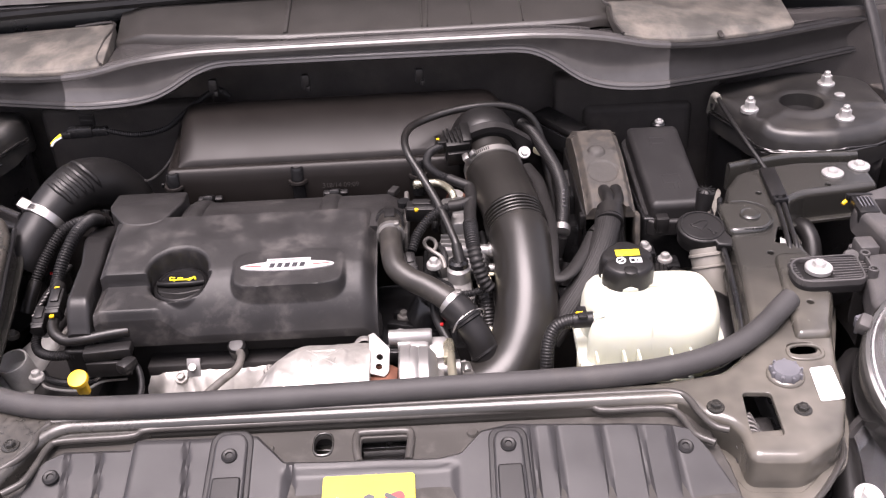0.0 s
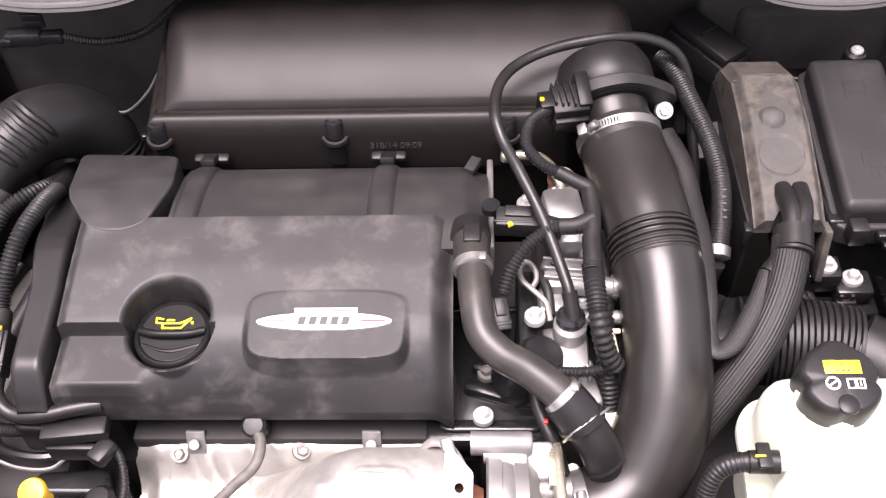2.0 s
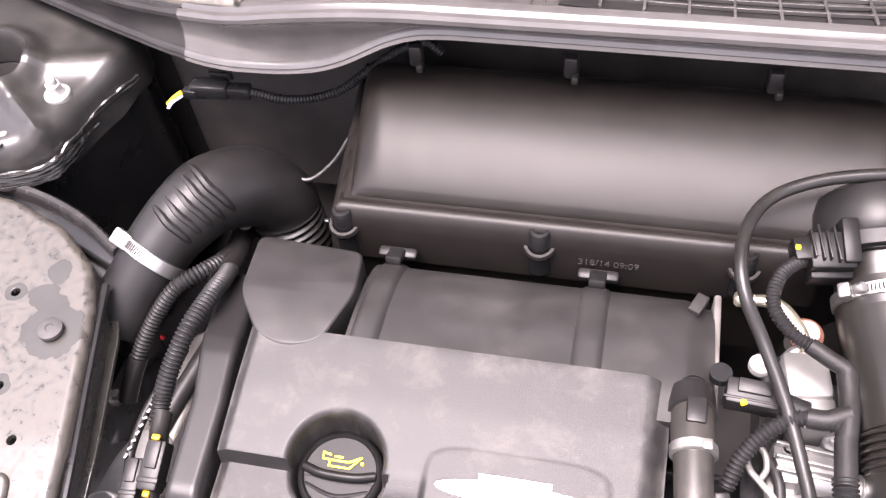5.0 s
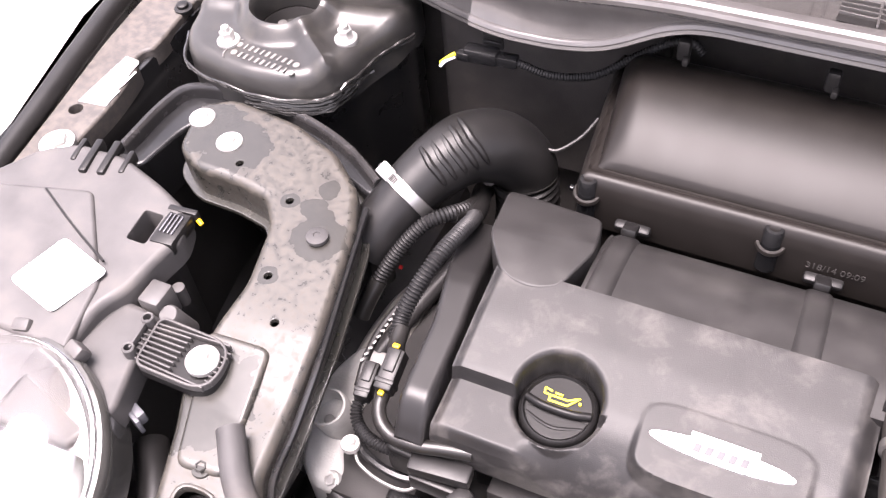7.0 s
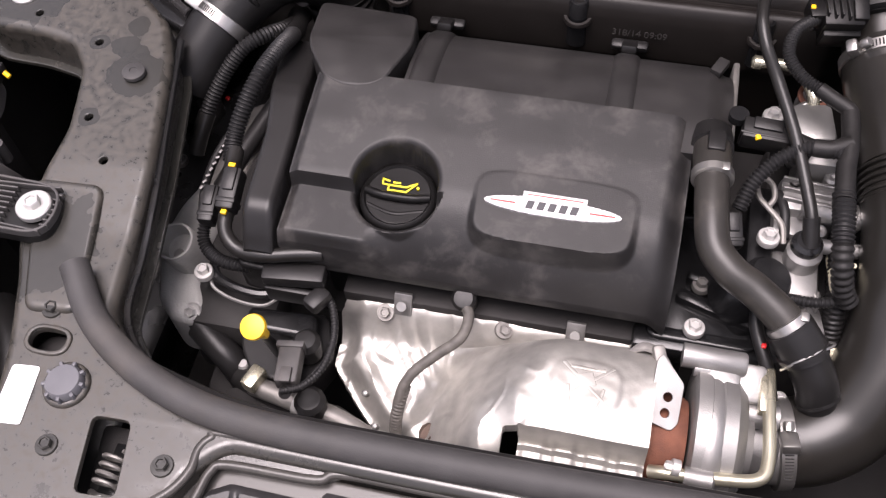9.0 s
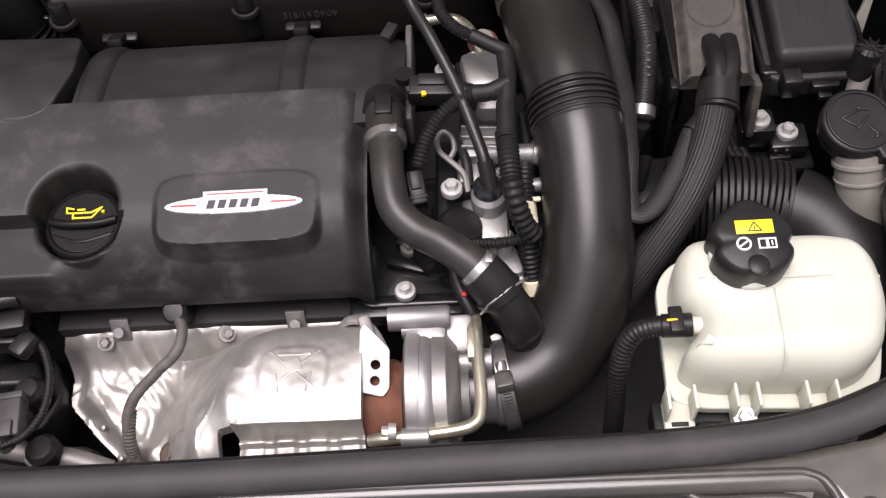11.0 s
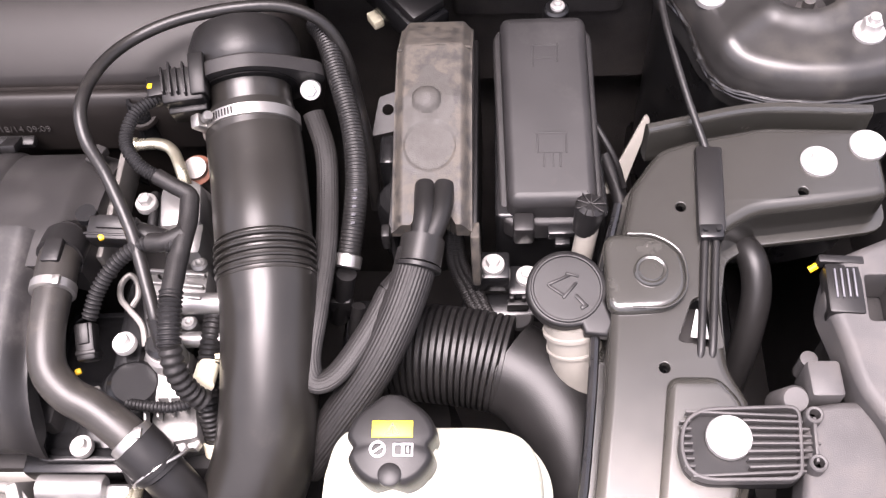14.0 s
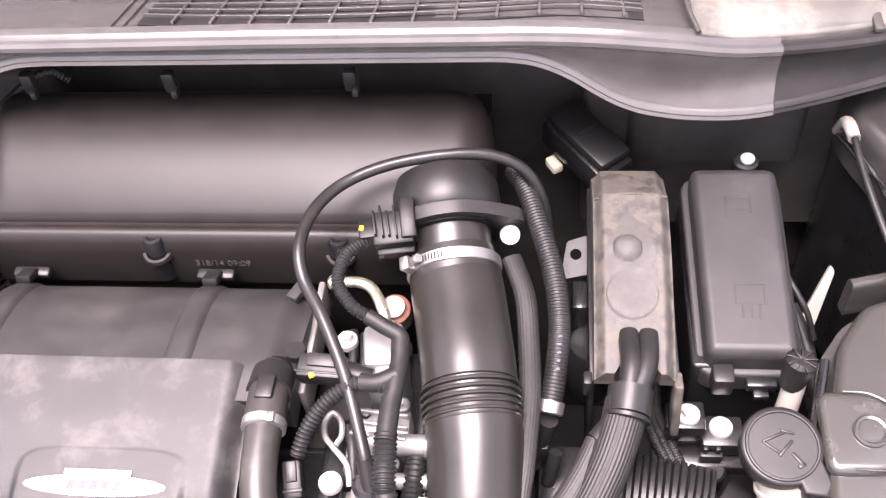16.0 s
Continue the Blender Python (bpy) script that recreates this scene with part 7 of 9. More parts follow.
part("bracket_loop", tube([(0.044, 0.908, 0.958), (0.041, 0.922, 0.964), (0.030, 0.934, 0.967), (0.022, 0.943, 0.968), (0.020, 0.955, 0.968), (0.025, 0.963, 0.968), (0.032, 0.957, 0.968), (0.034, 0.946, 0.966), (0.030, 0.938, 0.964)], 0.0024, 8, 6), ALU_DULL, throttle)
part("black_body", merge(rbox((0.028, 0.920, 0.925), (0.022, 0.10, 0.05), 0.006), lathe([(0.020, -0.02), (0.020, 0.012), (0.016, 0.016), (0, 0.016)], 22, pose(0.034, 0.882, 0.935, 0, 15, 0)), lathe([(0.012, -0.02), (0.012, 0.014), (0.009, 0.017), (0, 0.017)], 18, pose(0.060, 0.905, 0.955))), GLOSSY, throttle)
part("lower_spigot", tube([(0.066, 0.917, 0.950), (0.104, 0.919, 0.947)], 0.0062, 14, 3), ALU, throttle)
part("pump_head", lathe([(0.024, -0.03), (0.024, 0.0), (0.0225, 0.002), (0.0205, 0.002), (0.020, -0.001), (0.018, -0.001), (0.0175, 0.003), (0.0155, 0.004), (0.015, 0.001), (0.012, 0.001), (0.011, 0.005), (0, 0.006)], 28, pose(0.030, 0.884, 0.928, 0, 28, 0)), GLOSSY, throttle)
for k in range(4):
    part("casting_rib", rbox((0.045 + 0.009 * k, 0.872 + 0.003 * k, 0.938), (0.0025, 0.034, 0.010), 0.001, (0, 0, 12)), ALU, throttle)
for k in range(3):
    part("casting_web", rbox((0.062, 0.945 + 0.010 * k, 0.9665), (0.044, 0.003, 0.006), 0.001, (0, 0, -6)), ALU, throttle)
for x, y, z in ((0.071, 0.842, 0.918), (0.080, 0.846, 0.916), (0.052, 0.850, 0.925)):
    part("nut", lathe([(0.0055, 0.0), (0.0055, 0.006), (0.0045, 0.007), (0, 0.007)], 6, pose(x, y, z)), ZINC, throttle)
# block added behind the castings, the gap's shade in its colour
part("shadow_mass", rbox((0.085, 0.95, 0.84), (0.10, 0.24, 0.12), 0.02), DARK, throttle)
part("sensor_can", lathe([(0.012, -0.02), (0.012, 0.0), (0.0095, 0.002), (0.0095, 0.010), (0, 0.011)], 18, pose(0.062, 1.062, 0.965, 15, 0, 0)), ALU_DULL, throttle)
part("copper_ring", ring_band((0.062, 1.061, 0.968), (0, -0.2, 1), 0.0125, 0.003, 0.001), RUST, throttle)
for k, (x, y, z) in enumerate(((0.047, 0.995, 0.972), (0.078, 0.972, 0.966), (0.050, 0.965, 0.960), (0.072, 0.930, 0.950), (0.046, 0.875, 0.935), (0.072, 0.878, 0.935))):
    part("casting_boss", lathe([(0.0065, -0.015), (0.0065, 0.003), (0.0045, 0.005), (0.0025, 0.005), (0, 0.003)], 12, pose(x, y, z)), ALU if k % 2 else ALU_DULL, throttle)
for k, (a, b) in enumerate((((0.030, 1.04, 0.965), (0.033, 0.99, 0.962)), ((0.040, 1.035, 0.968), (0.043, 0.995, 0.965)), ((0.022, 0.955, 0.945), (0.022, 0.875, 0.930)), ((0.092, 0.985, 0.958), (0.092, 0.91, 0.945)), ((0.037, 0.955, 0.962), (0.045, 0.915, 0.955)))):
    cable("wire", "thin black wire between the engine parts", [a, tuple((p + q) / 2 + (0.004 if i == 2 else 0.002) for i, (p, q) in enumerate(zip(a, b))), b], 0.0042, LOOM, seg=10)
pc = thing("pale_connector", "cream plastic hose connector", "connector", (0.089, 0.89, 0.92))
part("body", merge(lathe([(0.0085, -0.020), (0.0085, 0.018), (0.006, 0.019), (0, 0.019)], 14, pose(0.090, 0.897, 0.945, 70, 0, 0)), rbox((0.096, 0.903, 0.950), (0.012, 0.004, 0.003), 0.001)), PALE, pc)
lh = cable("breather_hose", "black breather hose below the pale connector", [(0.091, 0.935, 0.95), (0.090, 0.915, 0.948), (0.090, 0.875, 0.935), (0.093, 0.85, 0.90), (0.094, 0.838, 0.87)], 0.0085, RUBBER, category="hose", ribs=0.004, depth=0.0005)
part("paper_tag", ring_band((0.0925, 0.851, 0.903), (0.05, -0.5, -0.8), 0.0098, 0.013, 0.0005), PALE, lh)
wire = thing("knock_wire", "thin black wire with red tip beside the coolant hose", "cable", (0.03, 0.84, 0.90))
part("sleeve", tube([(0.030, 0.862, 0.945), (0.031, 0.845, 0.935), (0.037, 0.827, 0.930), (0.045, 0.812, 0.920), (0.052, 0.800, 0.90)], 0.0055, 10, 6), PLASTIC, wire)
part("tip", rbox((0.0375, 0.826, 0.9365), (0.004, 0.004, 0.003), 0.001), RED, wire)

engbolt = hex_bolt("flange_bolt", 0.0088, "zinc hexagon flange bolt on the engine", 0.85)
set_out(engbolt, [(0.031, 0.907, 0.966), (-0.012, 0.849, 0.906), (0.028, 1.026, 0.974), (-0.441, 0.835, 0.884), (-0.453, 0.811, 0.848, 25, -25)], "engine bolts")
mbolt = hex_bolt("flange_bolt", 0.0080, "dull steel bolt on the exhaust manifold", 0.8, ALU_DULL, ALU_DULL)
set_out(mbolt, [(-0.271, 0.830, 0.876, 30, 0), (-0.166, 0.832, 0.878, 30, 0), (-0.009, 0.893, 0.903), (-0.048, 0.838, 0.858, 35, 0), (-0.536, 0.984, 0.838), (-0.427, 1.128, 0.945, 10, 10)], "engine bolts")

flat = cable("braided_cable", "flat braided black cable beside the intake pipe", [(0.158, 1.100, 0.99), (0.170, 1.066, 0.985), (0.174, 1.028, 0.978), (0.176, 0.981, 0.974), (0.173, 0.928, 0.970), (0.1695, 0.895, 0.962), (0.175, 0.879, 0.957), (0.191, 0.886, 0.959), (0.212, 0.916, 0.967), (0.226, 0.944, 0.974)], 0.0086, BRAID, flat=0.5, seg=110, strands=22, twist=0.0)
part("clip_arm", tube([(0.168, 1.020, 0.955), (0.172, 1.022, 0.972)], 0.004, 8, 3), PLASTIC, flat)
rib = cable("breather_pipe", "black ribbed breather hose with pale print", [(0.158, 1.172, 1.018), (0.168, 1.155, 1.018), (0.179, 1.123, 1.012), (0.193, 1.076, 1.0), (0.198, 1.036, 0.99), (0.196, 1.004, 0.976), (0.191, 0.974, 0.960)], 0.0088, RUBBER, category="hose", ribs=0.0028, depth=0.0003)
for k in range(5):
    part("print_bar", rbox((0.1985 - 0.0004 * k, 1.022 - 0.006 * k, 0.9935 - 0.0024 * k), (0.003, 0.0032, 0.0008), 0.0002, (-22, 0, 15 * (-1) ** k)), CAPGREY, rib)
part("end_band", ring_band((0.1915, 0.977, 0.962), (-0.2, -1, -0.45), 0.0095, 0.010, 0.0012), STEEL, rib)
part("stub", tube([(0.190, 0.970, 0.956), (0.184, 0.966, 0.932), (0.176, 0.960, 0.90)], 0.0080, 12, 5), PLASTIC, rib)
part("stub_tee", merge(rbox((0.181, 0.962, 0.918), (0.020, 0.010, 0.026), 0.003), tube([(0.196, 0.958, 0.925), (0.190, 0.944, 0.90)], 0.0055, 10, 3)), PLASTIC, rib)
trunk = cable("battery_cable_trunk", "thick braided cable trunk leaving the cable cover", [(0.2475, 0.972, 0.983), (0.243, 0.952, 0.978), (0.2315, 0.921, 0.967), (0.213, 0.889, 0.950), (0.186, 0.860, 0.925), (0.160, 0.838, 0.895)], 0.0158, BRAID, flat=0.8, seg=170, strands=34, twist=0.0)
part("cable_core", tube([(0.251, 1.030, 0.985), (0.252, 1.000, 0.990), (0.249, 0.976, 0.985)], 0.0085, 12, 5), RUBBER, trunk)
part("cable_core", tube([(0.266, 1.030, 0.985), (0.263, 1.000, 0.988), (0.253, 0.974, 0.984)], 0.0085, 12, 5), RUBBER, trunk)
part("tape_band", tube([(0.2510, 0.982, 0.984), (0.2480, 0.962, 0.980)], 0.0168, 16, 3), HOSE, trunk)
part("tape_band", ring_band((0.2475, 0.9605, 0.9795), (-0.2, -1, -0.3), 0.0165, 0.004, 0.001), PLASTIC, trunk)
part("side_branch", tube([(0.226, 0.944, 0.972), (0.237, 0.956, 0.976)], 0.009, 12, 3), BRAID, trunk)
for dx in (0.0, 0.008, 0.016):
    cable("cable", "black cable leaving the cover beside the trunk", [(0.270 + dx * 0.3, 1.020, 0.955), (0.268 + dx * 0.5, 1.006, 0.915), (0.276 + dx * 0.7, 0.994, 0.890), (0.288 + dx * 0.6, 0.975, 0.878), (0.300 + dx * 0.4, 0.966, 0.868)], 0.0046, BRAID, ribs=0.0022, depth=0.0002, seg=10)
vb = thing("vacuum_pump", "black plastic valve block below the cables", "valve", (0.2, 0.95, 0.80))
part("valve_body", rbox((0.205, 0.950, 0.870), (0.05, 0.06, 0.06), 0.010), GLOSSY, vb)
part("valve_can", lathe([(0.022, -0.04), (0.022, 0.02), (0.018, 0.026), (0, 0.026)], 20, pose(0.225, 1.06, 0.90)), GLOSSY, vb)
part("valve_bracket", rbox((0.215, 1.09, 0.93), (0.014, 0.03, 0.05), 0.004), GLOSSY, vb)
br = thing("metal_bracket", "grey metal bracket plate with hole", "bracket", (0.213, 1.13, 0.92))
part("plate", moved(prism(fillet([(-0.014, -0.02), (0.014, -0.014), (0.010, 0.022), (-0.008, 0.016)], 0.003, 3), -0.001, 0.001, 0.0005, [circle(0, 0.004, 0.005, 12)]), pose(0.212, 1.135, 0.944, 20, 0, 0)), GREYLID, br)

# ---- exhaust side: heat shield, turbo, pipe ----
shield = thing("heat_shield", "bright crumpled aluminium heat shield over the exhaust manifold", "heat shield", (-0.16, 0.77, 0.80))


def shield_z(x, y):
    left_edge = lerp_table([(0.69, -0.225), (0.735, -0.254), (0.765, -0.288), (0.795, -0.316), (0.83, -0.314), (0.846, -0.303)], y)
    if x < left_edge or (x > -0.135 and y < 0.700) or y < 0.69 or (-0.146 < x <= -0.135 and y < 0.722):
        return None
    base = 0.858 + 0.024 * smooth(0.812, 0.838, y) - 0.28 * (0.846 - y) - 0.05 * smooth(0.75, 0.69, y)
    # the fold along the free edge, and the steep flange outside it
    free = x - left_edge
    base -= 0.020 * smooth(0.024, 0.006, free) * smooth(0.845, 0.82, y) - 0.004 * smooth(0.014, 0.0, abs(free - 0.030)) * smooth(0.84, 0.81, y)
    u = (y - 0.757) / 0.062
    arch = 0.893 + 0.054 * math.sqrt(max(0.0, 1 - min(1.0, abs(u)) ** 2.6)) if abs(u) < 1 else 0.80
    k = smooth(-0.245, -0.120, x - 0.45 * (y - 0.77))
    roof = base + (arch - base) * k if arch > base else base
    z = max(base, roof)
    if x > -0.135 and y < 0.724:
        ribs = 0.0022 * smooth(0.3, 0.75, abs(math.sin((x + 0.135) * math.pi / 0.024)))
        z += (0.914 + ribs - z) * smooth(0.724, 0.719, y) + 0.004 * smooth(0.7205, 0.7185, y) * smooth(0.7145, 0.7165, y)
    # crumples: soft dents, sharp little creases, the embossed disc and streaks
    z += 0.0022 * noise.noise((x * 26, y * 26, 3.0)) + 0.0006 * noise.noise((x * 110, y * 110, 1.0))
    crease = 1 - min(1.0, abs(noise.noise((x * 38, y * 30, 8.0))) * 6)
    z += 0.0016 * crease ** 2 * smooth(-0.10, -0.16, x + 0.3 * (y - 0.76))
    z -= 0.012 * smooth(0.030, 0.010, math.hypot(x + 0.200, (y - 0.735) * 0.8)) * smooth(0.78, 0.74, y)
    z += 0.0035 * math.sin(150 * (x + 0.25 * y)) * smooth(-0.20, -0.16, x) * smooth(-0.128, -0.142, x) * smooth(0.765, 0.735, y)
    d = math.hypot(x + 0.262, y - 0.818)
    z += 0.0022 * smooth(0.022, 0.018, d) - 0.0012 * smooth(0.017, 0.010, d)
    for s in (-0.011, 0.0, 0.011):
        e = (x + 0.236) * 0.80 + (y - 0.806) * 0.60 + s
        a = (x + 0.236) * 0.60 - (y - 0.806) * 0.80
        z += 0.0018 * smooth(0.0055, 0.0012, abs(e)) * smooth(0.034, 0.024, abs(a + 0.5 * s))
    qx, qy = (x + 0.091) / 0.026, (y - 0.762) / 0.021
    z += 0.0012 * smooth(1.12, 0.90, (abs(qx) ** 3 + abs(qy) ** 3) ** 0.34)
    return z


part("shell", field(-0.318, -0.040, 0.690, 0.846, 180, 110, shield_z, lambda x, y: (shield_z(x, y) or 0.85) - 0.012), SHIELD, shield)
for a, b, w, h, r in ((-0.091, 0.762, 0.052, 0.0026, 42), (-0.091, 0.762, 0.050, 0.0026, -42), (-0.091, 0.776, 0.026, 0.0028, 0), (-0.091, 0.766, 0.012, 0.012, 20), (-0.103, 0.752, 0.0026, 0.016, 10), (-0.079, 0.752, 0.0026, 0.016, -10)):
    c, s = math.cos(radians(r)), math.sin(radians(r))
    strip = [(a + p * c - q * s, b + p * s + q * c) for p, q in ((-w / 2, -h / 2), (-w / 4, -h / 2), (0, -h / 2), (w / 4, -h / 2), (w / 2, -h / 2), (w / 2, h / 2), (w / 4, h / 2), (0, h / 2), (-w / 4, h / 2), (-w / 2, h / 2))]
    part("embossed_sign", prism(strip, 0.0, 0.0007, 0.0006, (), shield_z), SHIELD, shield)
for x in (-0.256, -0.106):
    part("strap_tab", merge(rbox((x, 0.837, 0.884), (0.016, 0.004, 0.022), 0.001, (-30, 0, 0)), lathe([(0.0045, 0), (0.0045, 0.003), (0, 0.003)], 10, pose(x, 0.833, 0.887, 40, 0, 0))), ALU, shield)
for x, y in ((-0.277, 0.771), (-0.247, 0.738), (-0.265, 0.75)):
    part("rivet", lathe([(0.003, 0), (0.003, 0.006), (0, 0.008)], 8, pose(x, y, shield_z(x, y) or 0.84, 20, -20, 0)), ALU, shield)
mani = thing("exhaust_flange", "brown rusty exhaust flange stub under the heat shield", "engine part", (-0.20, 0.71, 0.78))
part("stub", lathe([(0.019, -0.02), (0.019, 0.003), (0.016, 0.007), (0.010, 0.007), (0, 0.004)], 22, pose(-0.204, 0.737, 0.840, 25, 0, 0)), BURNT, mani)
part("stud_nut", lathe([(0.008, 0), (0.008, 0.008), (0.006, 0.010), (0, 0.010)], 6, pose(-0.204, 0.737, 0.843, 25, 0, 0)), BURNT, mani)

turbo = thing("turbocharger", "cast aluminium turbocharger with rusty turbine side", "turbocharger", (0.0, 0.76, 0.82))
rx = pose(0, 0, 0, 0, 90, 0)
at_t = lambda x, y, z: Matrix.Translation((x, y, z)) @ rx
part("turbine_housing", lathe([(0.024, -0.020), (0.037, -0.016), (0.038, 0.006), (0.034, 0.014)], 36, at_t(-0.026, 0.752, 0.893)), RUST, turbo)
part("flange_ring", lathe([(0.050, -0.006), (0.054, -0.004), (0.054, 0.006), (0.050, 0.009), (0.030, 0.010)], 40, at_t(-0.004, 0.760, 0.893)), ALU, turbo)
part("volute", lathe([(0.044, 0.0), (0.052, 0.008), (0.051, 0.018), (0.042, 0.026), (0.026, 0.028), (0.024, 0.034)], 40, at_t(0.004, 0.760, 0.893)), ALU, turbo)
part("inlet", lathe([(0.026, 0.0), (0.0265, 0.034), (0.0285, 0.036), (0.0285, 0.042), (0.024, 0.042)], 32, at_t(0.024, 0.772, 0.873)), ALU, turbo)
scroll = []
for k in range(15):
    a = radians(-60 + 21 * k)
    scroll.append((0.004, 0.760 + 0.041 * math.cos(a), 0.893 + 0.041 * math.sin(a)))
part("volute", tube(scroll, [0.0085 + 0.0006 * k for k in range(15)], 14, 5), ALU, turbo)
part("bypass_port", lathe([(0.0105, 0.0), (0.0105, 0.032), (0.008, 0.033)], 20, at_t(0.024, 0.781, 0.908)), ALU, turbo)
part("port_block", rbox((0.030, 0.802, 0.912), (0.026, 0.030, 0.034), 0.004, (18, 0, 0)), ALU, turbo)
part("actuator", merge(rbox((0.010, 0.800, 0.922), (0.026, 0.022, 0.026), 0.005), lathe([(0.0095, -0.024), (0.0095, 0.022), (0.008, 0.024), (0, 0.024)], 18, at_t(0.002, 0.808, 0.934))), ALU, turbo)
for k in range(3):
    a = radians(40 + 105 * k)
    part("lug", lathe([(0.0075, -0.008), (0.0075, 0.012), (0.005, 0.014), (0, 0.014)], 14, at_t(-0.004, 0.760 + 0.055 * math.cos(a), 0.893 + 0.055 * math.sin(a))), ALU, turbo)
lb = hex_bolt("flange_bolt", 0.0062, "small bright bolt on the turbocharger", 1.0)
set_out(lb, [(-0.020, 0.718, 0.930, 0, -80), (0.026, 0.724, 0.905, 0, 70), (0.060, 0.806, 0.892, 20, 0)], "turbo bolts")
bk = thing("lifting_bracket", "bright steel lifting bracket with two holes", "bracket", (-0.031, 0.771, 0.90))
part("plate", moved(prism(fillet([(-0.013, -0.030), (0.009, -0.034), (0.014, -0.026), (0.013, 0.008), (-0.010, 0.030), (-0.014, 0.024)], 0.003, 3), -0.0015, 0.0015, 0.0006, [circle(0.001, -0.006, 0.0042, 12), circle(0.001, -0.020, 0.0042, 12)]), pose(-0.031, 0.772, 0.942, 20, 10, 0) @ Matrix.Scale(0.86, 4)), ALU, bk)
part("folded_foil", tube([(-0.062, 0.804, 0.930), (-0.052, 0.808, 0.936), (-0.040, 0.806, 0.934), (-0.032, 0.797, 0.930), (-0.024, 0.786, 0.926)], [0.002, 0.004, 0.0035, 0.004, 0.002], 7, 4, flat=0.5), ALU_DULL, bk)
part("stem", rbox((-0.040, 0.805, 0.915), (0.010, 0.026, 0.05), 0.003, (20, 0, 20)), ALU_DULL, bk)
pipe = thing("oil_feed_pipe", "yellow passivated steel oil feed pipe round the turbo", "pipe", (0.04, 0.77, 0.88))
part("pipe", tube([(0.044, 0.822, 0.910), (0.045, 0.810, 0.923), (0.046, 0.776, 0.926), (0.047, 0.738, 0.926), (0.040, 0.722, 0.926), (0.013, 0.717, 0.926), (-0.022, 0.715, 0.924), (-0.036, 0.716, 0.918)], 0.0050, 14, 8), PIPE, pipe)
part("clip_plate", rbox((0.041, 0.792, 0.925), (0.006, 0.034, 0.010), 0.001), PIPE, pipe)
lam = thing("lambda_cable", "grey sleeved lambda sensor cable hanging over the heat shield", "cable", (-0.21, 0.79, 0.85))
part("sleeve", tube([(-0.200, 0.833, 0.910), (-0.194, 0.822, 0.909), (-0.197, 0.803, 0.906), (-0.215, 0.786, 0.900), (-0.232, 0.769, 0.892), (-0.239, 0.752, 0.878), (-0.240, 0.735, 0.845), (-0.240, 0.72, 0.80)], 0.0046, 12, 7), SLEEVE, lam)
part("grommet", lathe([(0.010, -0.02), (0.0105, 0.001), (0.008, 0.004), (0, 0.005)], 18, pose(-0.201, 0.836, 0.913, 25, 0, 0)), RUBBER, lam)
part("spring_sleeve", tube([(-0.236, 0.762, 0.885), (-0.240, 0.742, 0.865), (-0.240, 0.728, 0.83)], 0.0052, 12, 6, 0.003, 0.0004), SLEEVE, lam)
dust_floor = thing("gearbox", "dark gearbox casting deep below the covers", "engine part", (0.1, 0.85, 0.4))
part("casting", merge(rbox((0.10, 0.83, 0.62), (0.34, 0.30, 0.24), 0.04), rbox((0.02, 0.72, 0.80), (0.12, 0.06, 0.06), 0.02)), DARK, dust_floor)
part("housing_neck", lathe([(0.03, -0.10), (0.03, 0.10), (0.02, 0.11), (0, 0.11)], 20, at_t(0.05, 0.705, 0.845)), PLASTIC, dust_floor)


# ---- timing side: mount bracket, looms, dipstick ----
mount = thing("engine_mount_bracket", "dull cast aluminium engine mount bracket", "engine part", (-0.48, 0.90, 0.80))
MO = [(-0.480, 0.952), (-0.494, 0.945), (-0.505, 0.920), (-0.512, 0.880), (-0.500, 0.848), (-0.492, 0.820), (-0.470, 0.800), (-0.446, 0.800), (-0.440, 0.820), (-0.455, 0.845), (-0.462, 0.872), (-0.458, 0.920), (-0.454, 0.940), (-0.466, 0.952)]
ARM = [(-0.458, 1.060), (-0.476, 1.050), (-0.492, 1.010), (-0.498, 0.970), (-0.500, 0.925), (-0.456, 0.925), (-0.455, 0.965), (-0.452, 1.010), (-0.445, 1.050)]
part("arm", prism(fillet(ARM, 0.008, 3), -0.03, 0.0, 0.006, (), lambda x, y: 0.848 + 0.10 * (y - 0.92), 3), ALU_DULL, mount, "dusty grey bracket arm")
part("casting", prism(fillet(MO, 0.010, 4), -0.06, 0.0, 0.010, (), lambda x, y: 0.852 + 0.10 * max(0, y - 0.86) + 0.02 * smooth(0.03, 0.0, math.hypot(x + 0.487, y - 0.872)), 4), MOUNT, mount)
part("cup", lathe([(0.0185, -0.035), (0.0190, 0.004), (0.0182, 0.0062), (0.0162, 0.0062), (0.0150, 0.002), (0.0140, -0.012), (0, -0.015)], 30, pose(-0.4755, 0.858, 0.886, 12, -6, 0)), MOUNT, mount)
part("cup_stud", lathe([(0.005, 0), (0.005, 0.008), (0.004, 0.009), (0, 0.009)], 12, pose(-0.472, 0.853, 0.872, 12, -6, 0)), ALU, mount)
part("pillar", tube([(-0.448, 0.806, 0.832), (-0.430, 0.794, 0.828), (-0.412, 0.783, 0.820), (-0.398, 0.773, 0.80)], 0.0135, 18, 5), PLASTIC, mount)
part("stud", lathe([(0.006, 0), (0.006, 0.010), (0.004, 0.012), (0, 0.012)], 10, pose(-0.398, 0.779, 0.815)), ALU, mount)

ef = thing("engine_flange", "dull cast aluminium edge of the timing case", "engine part", (-0.46, 1.0, 0.84))
part("flange", tube([(-0.474, 0.945, 0.852), (-0.466, 0.98, 0.858), (-0.452, 1.03, 0.866), (-0.432, 1.085, 0.880)], 0.009, 12, 6), GREYLID, ef)

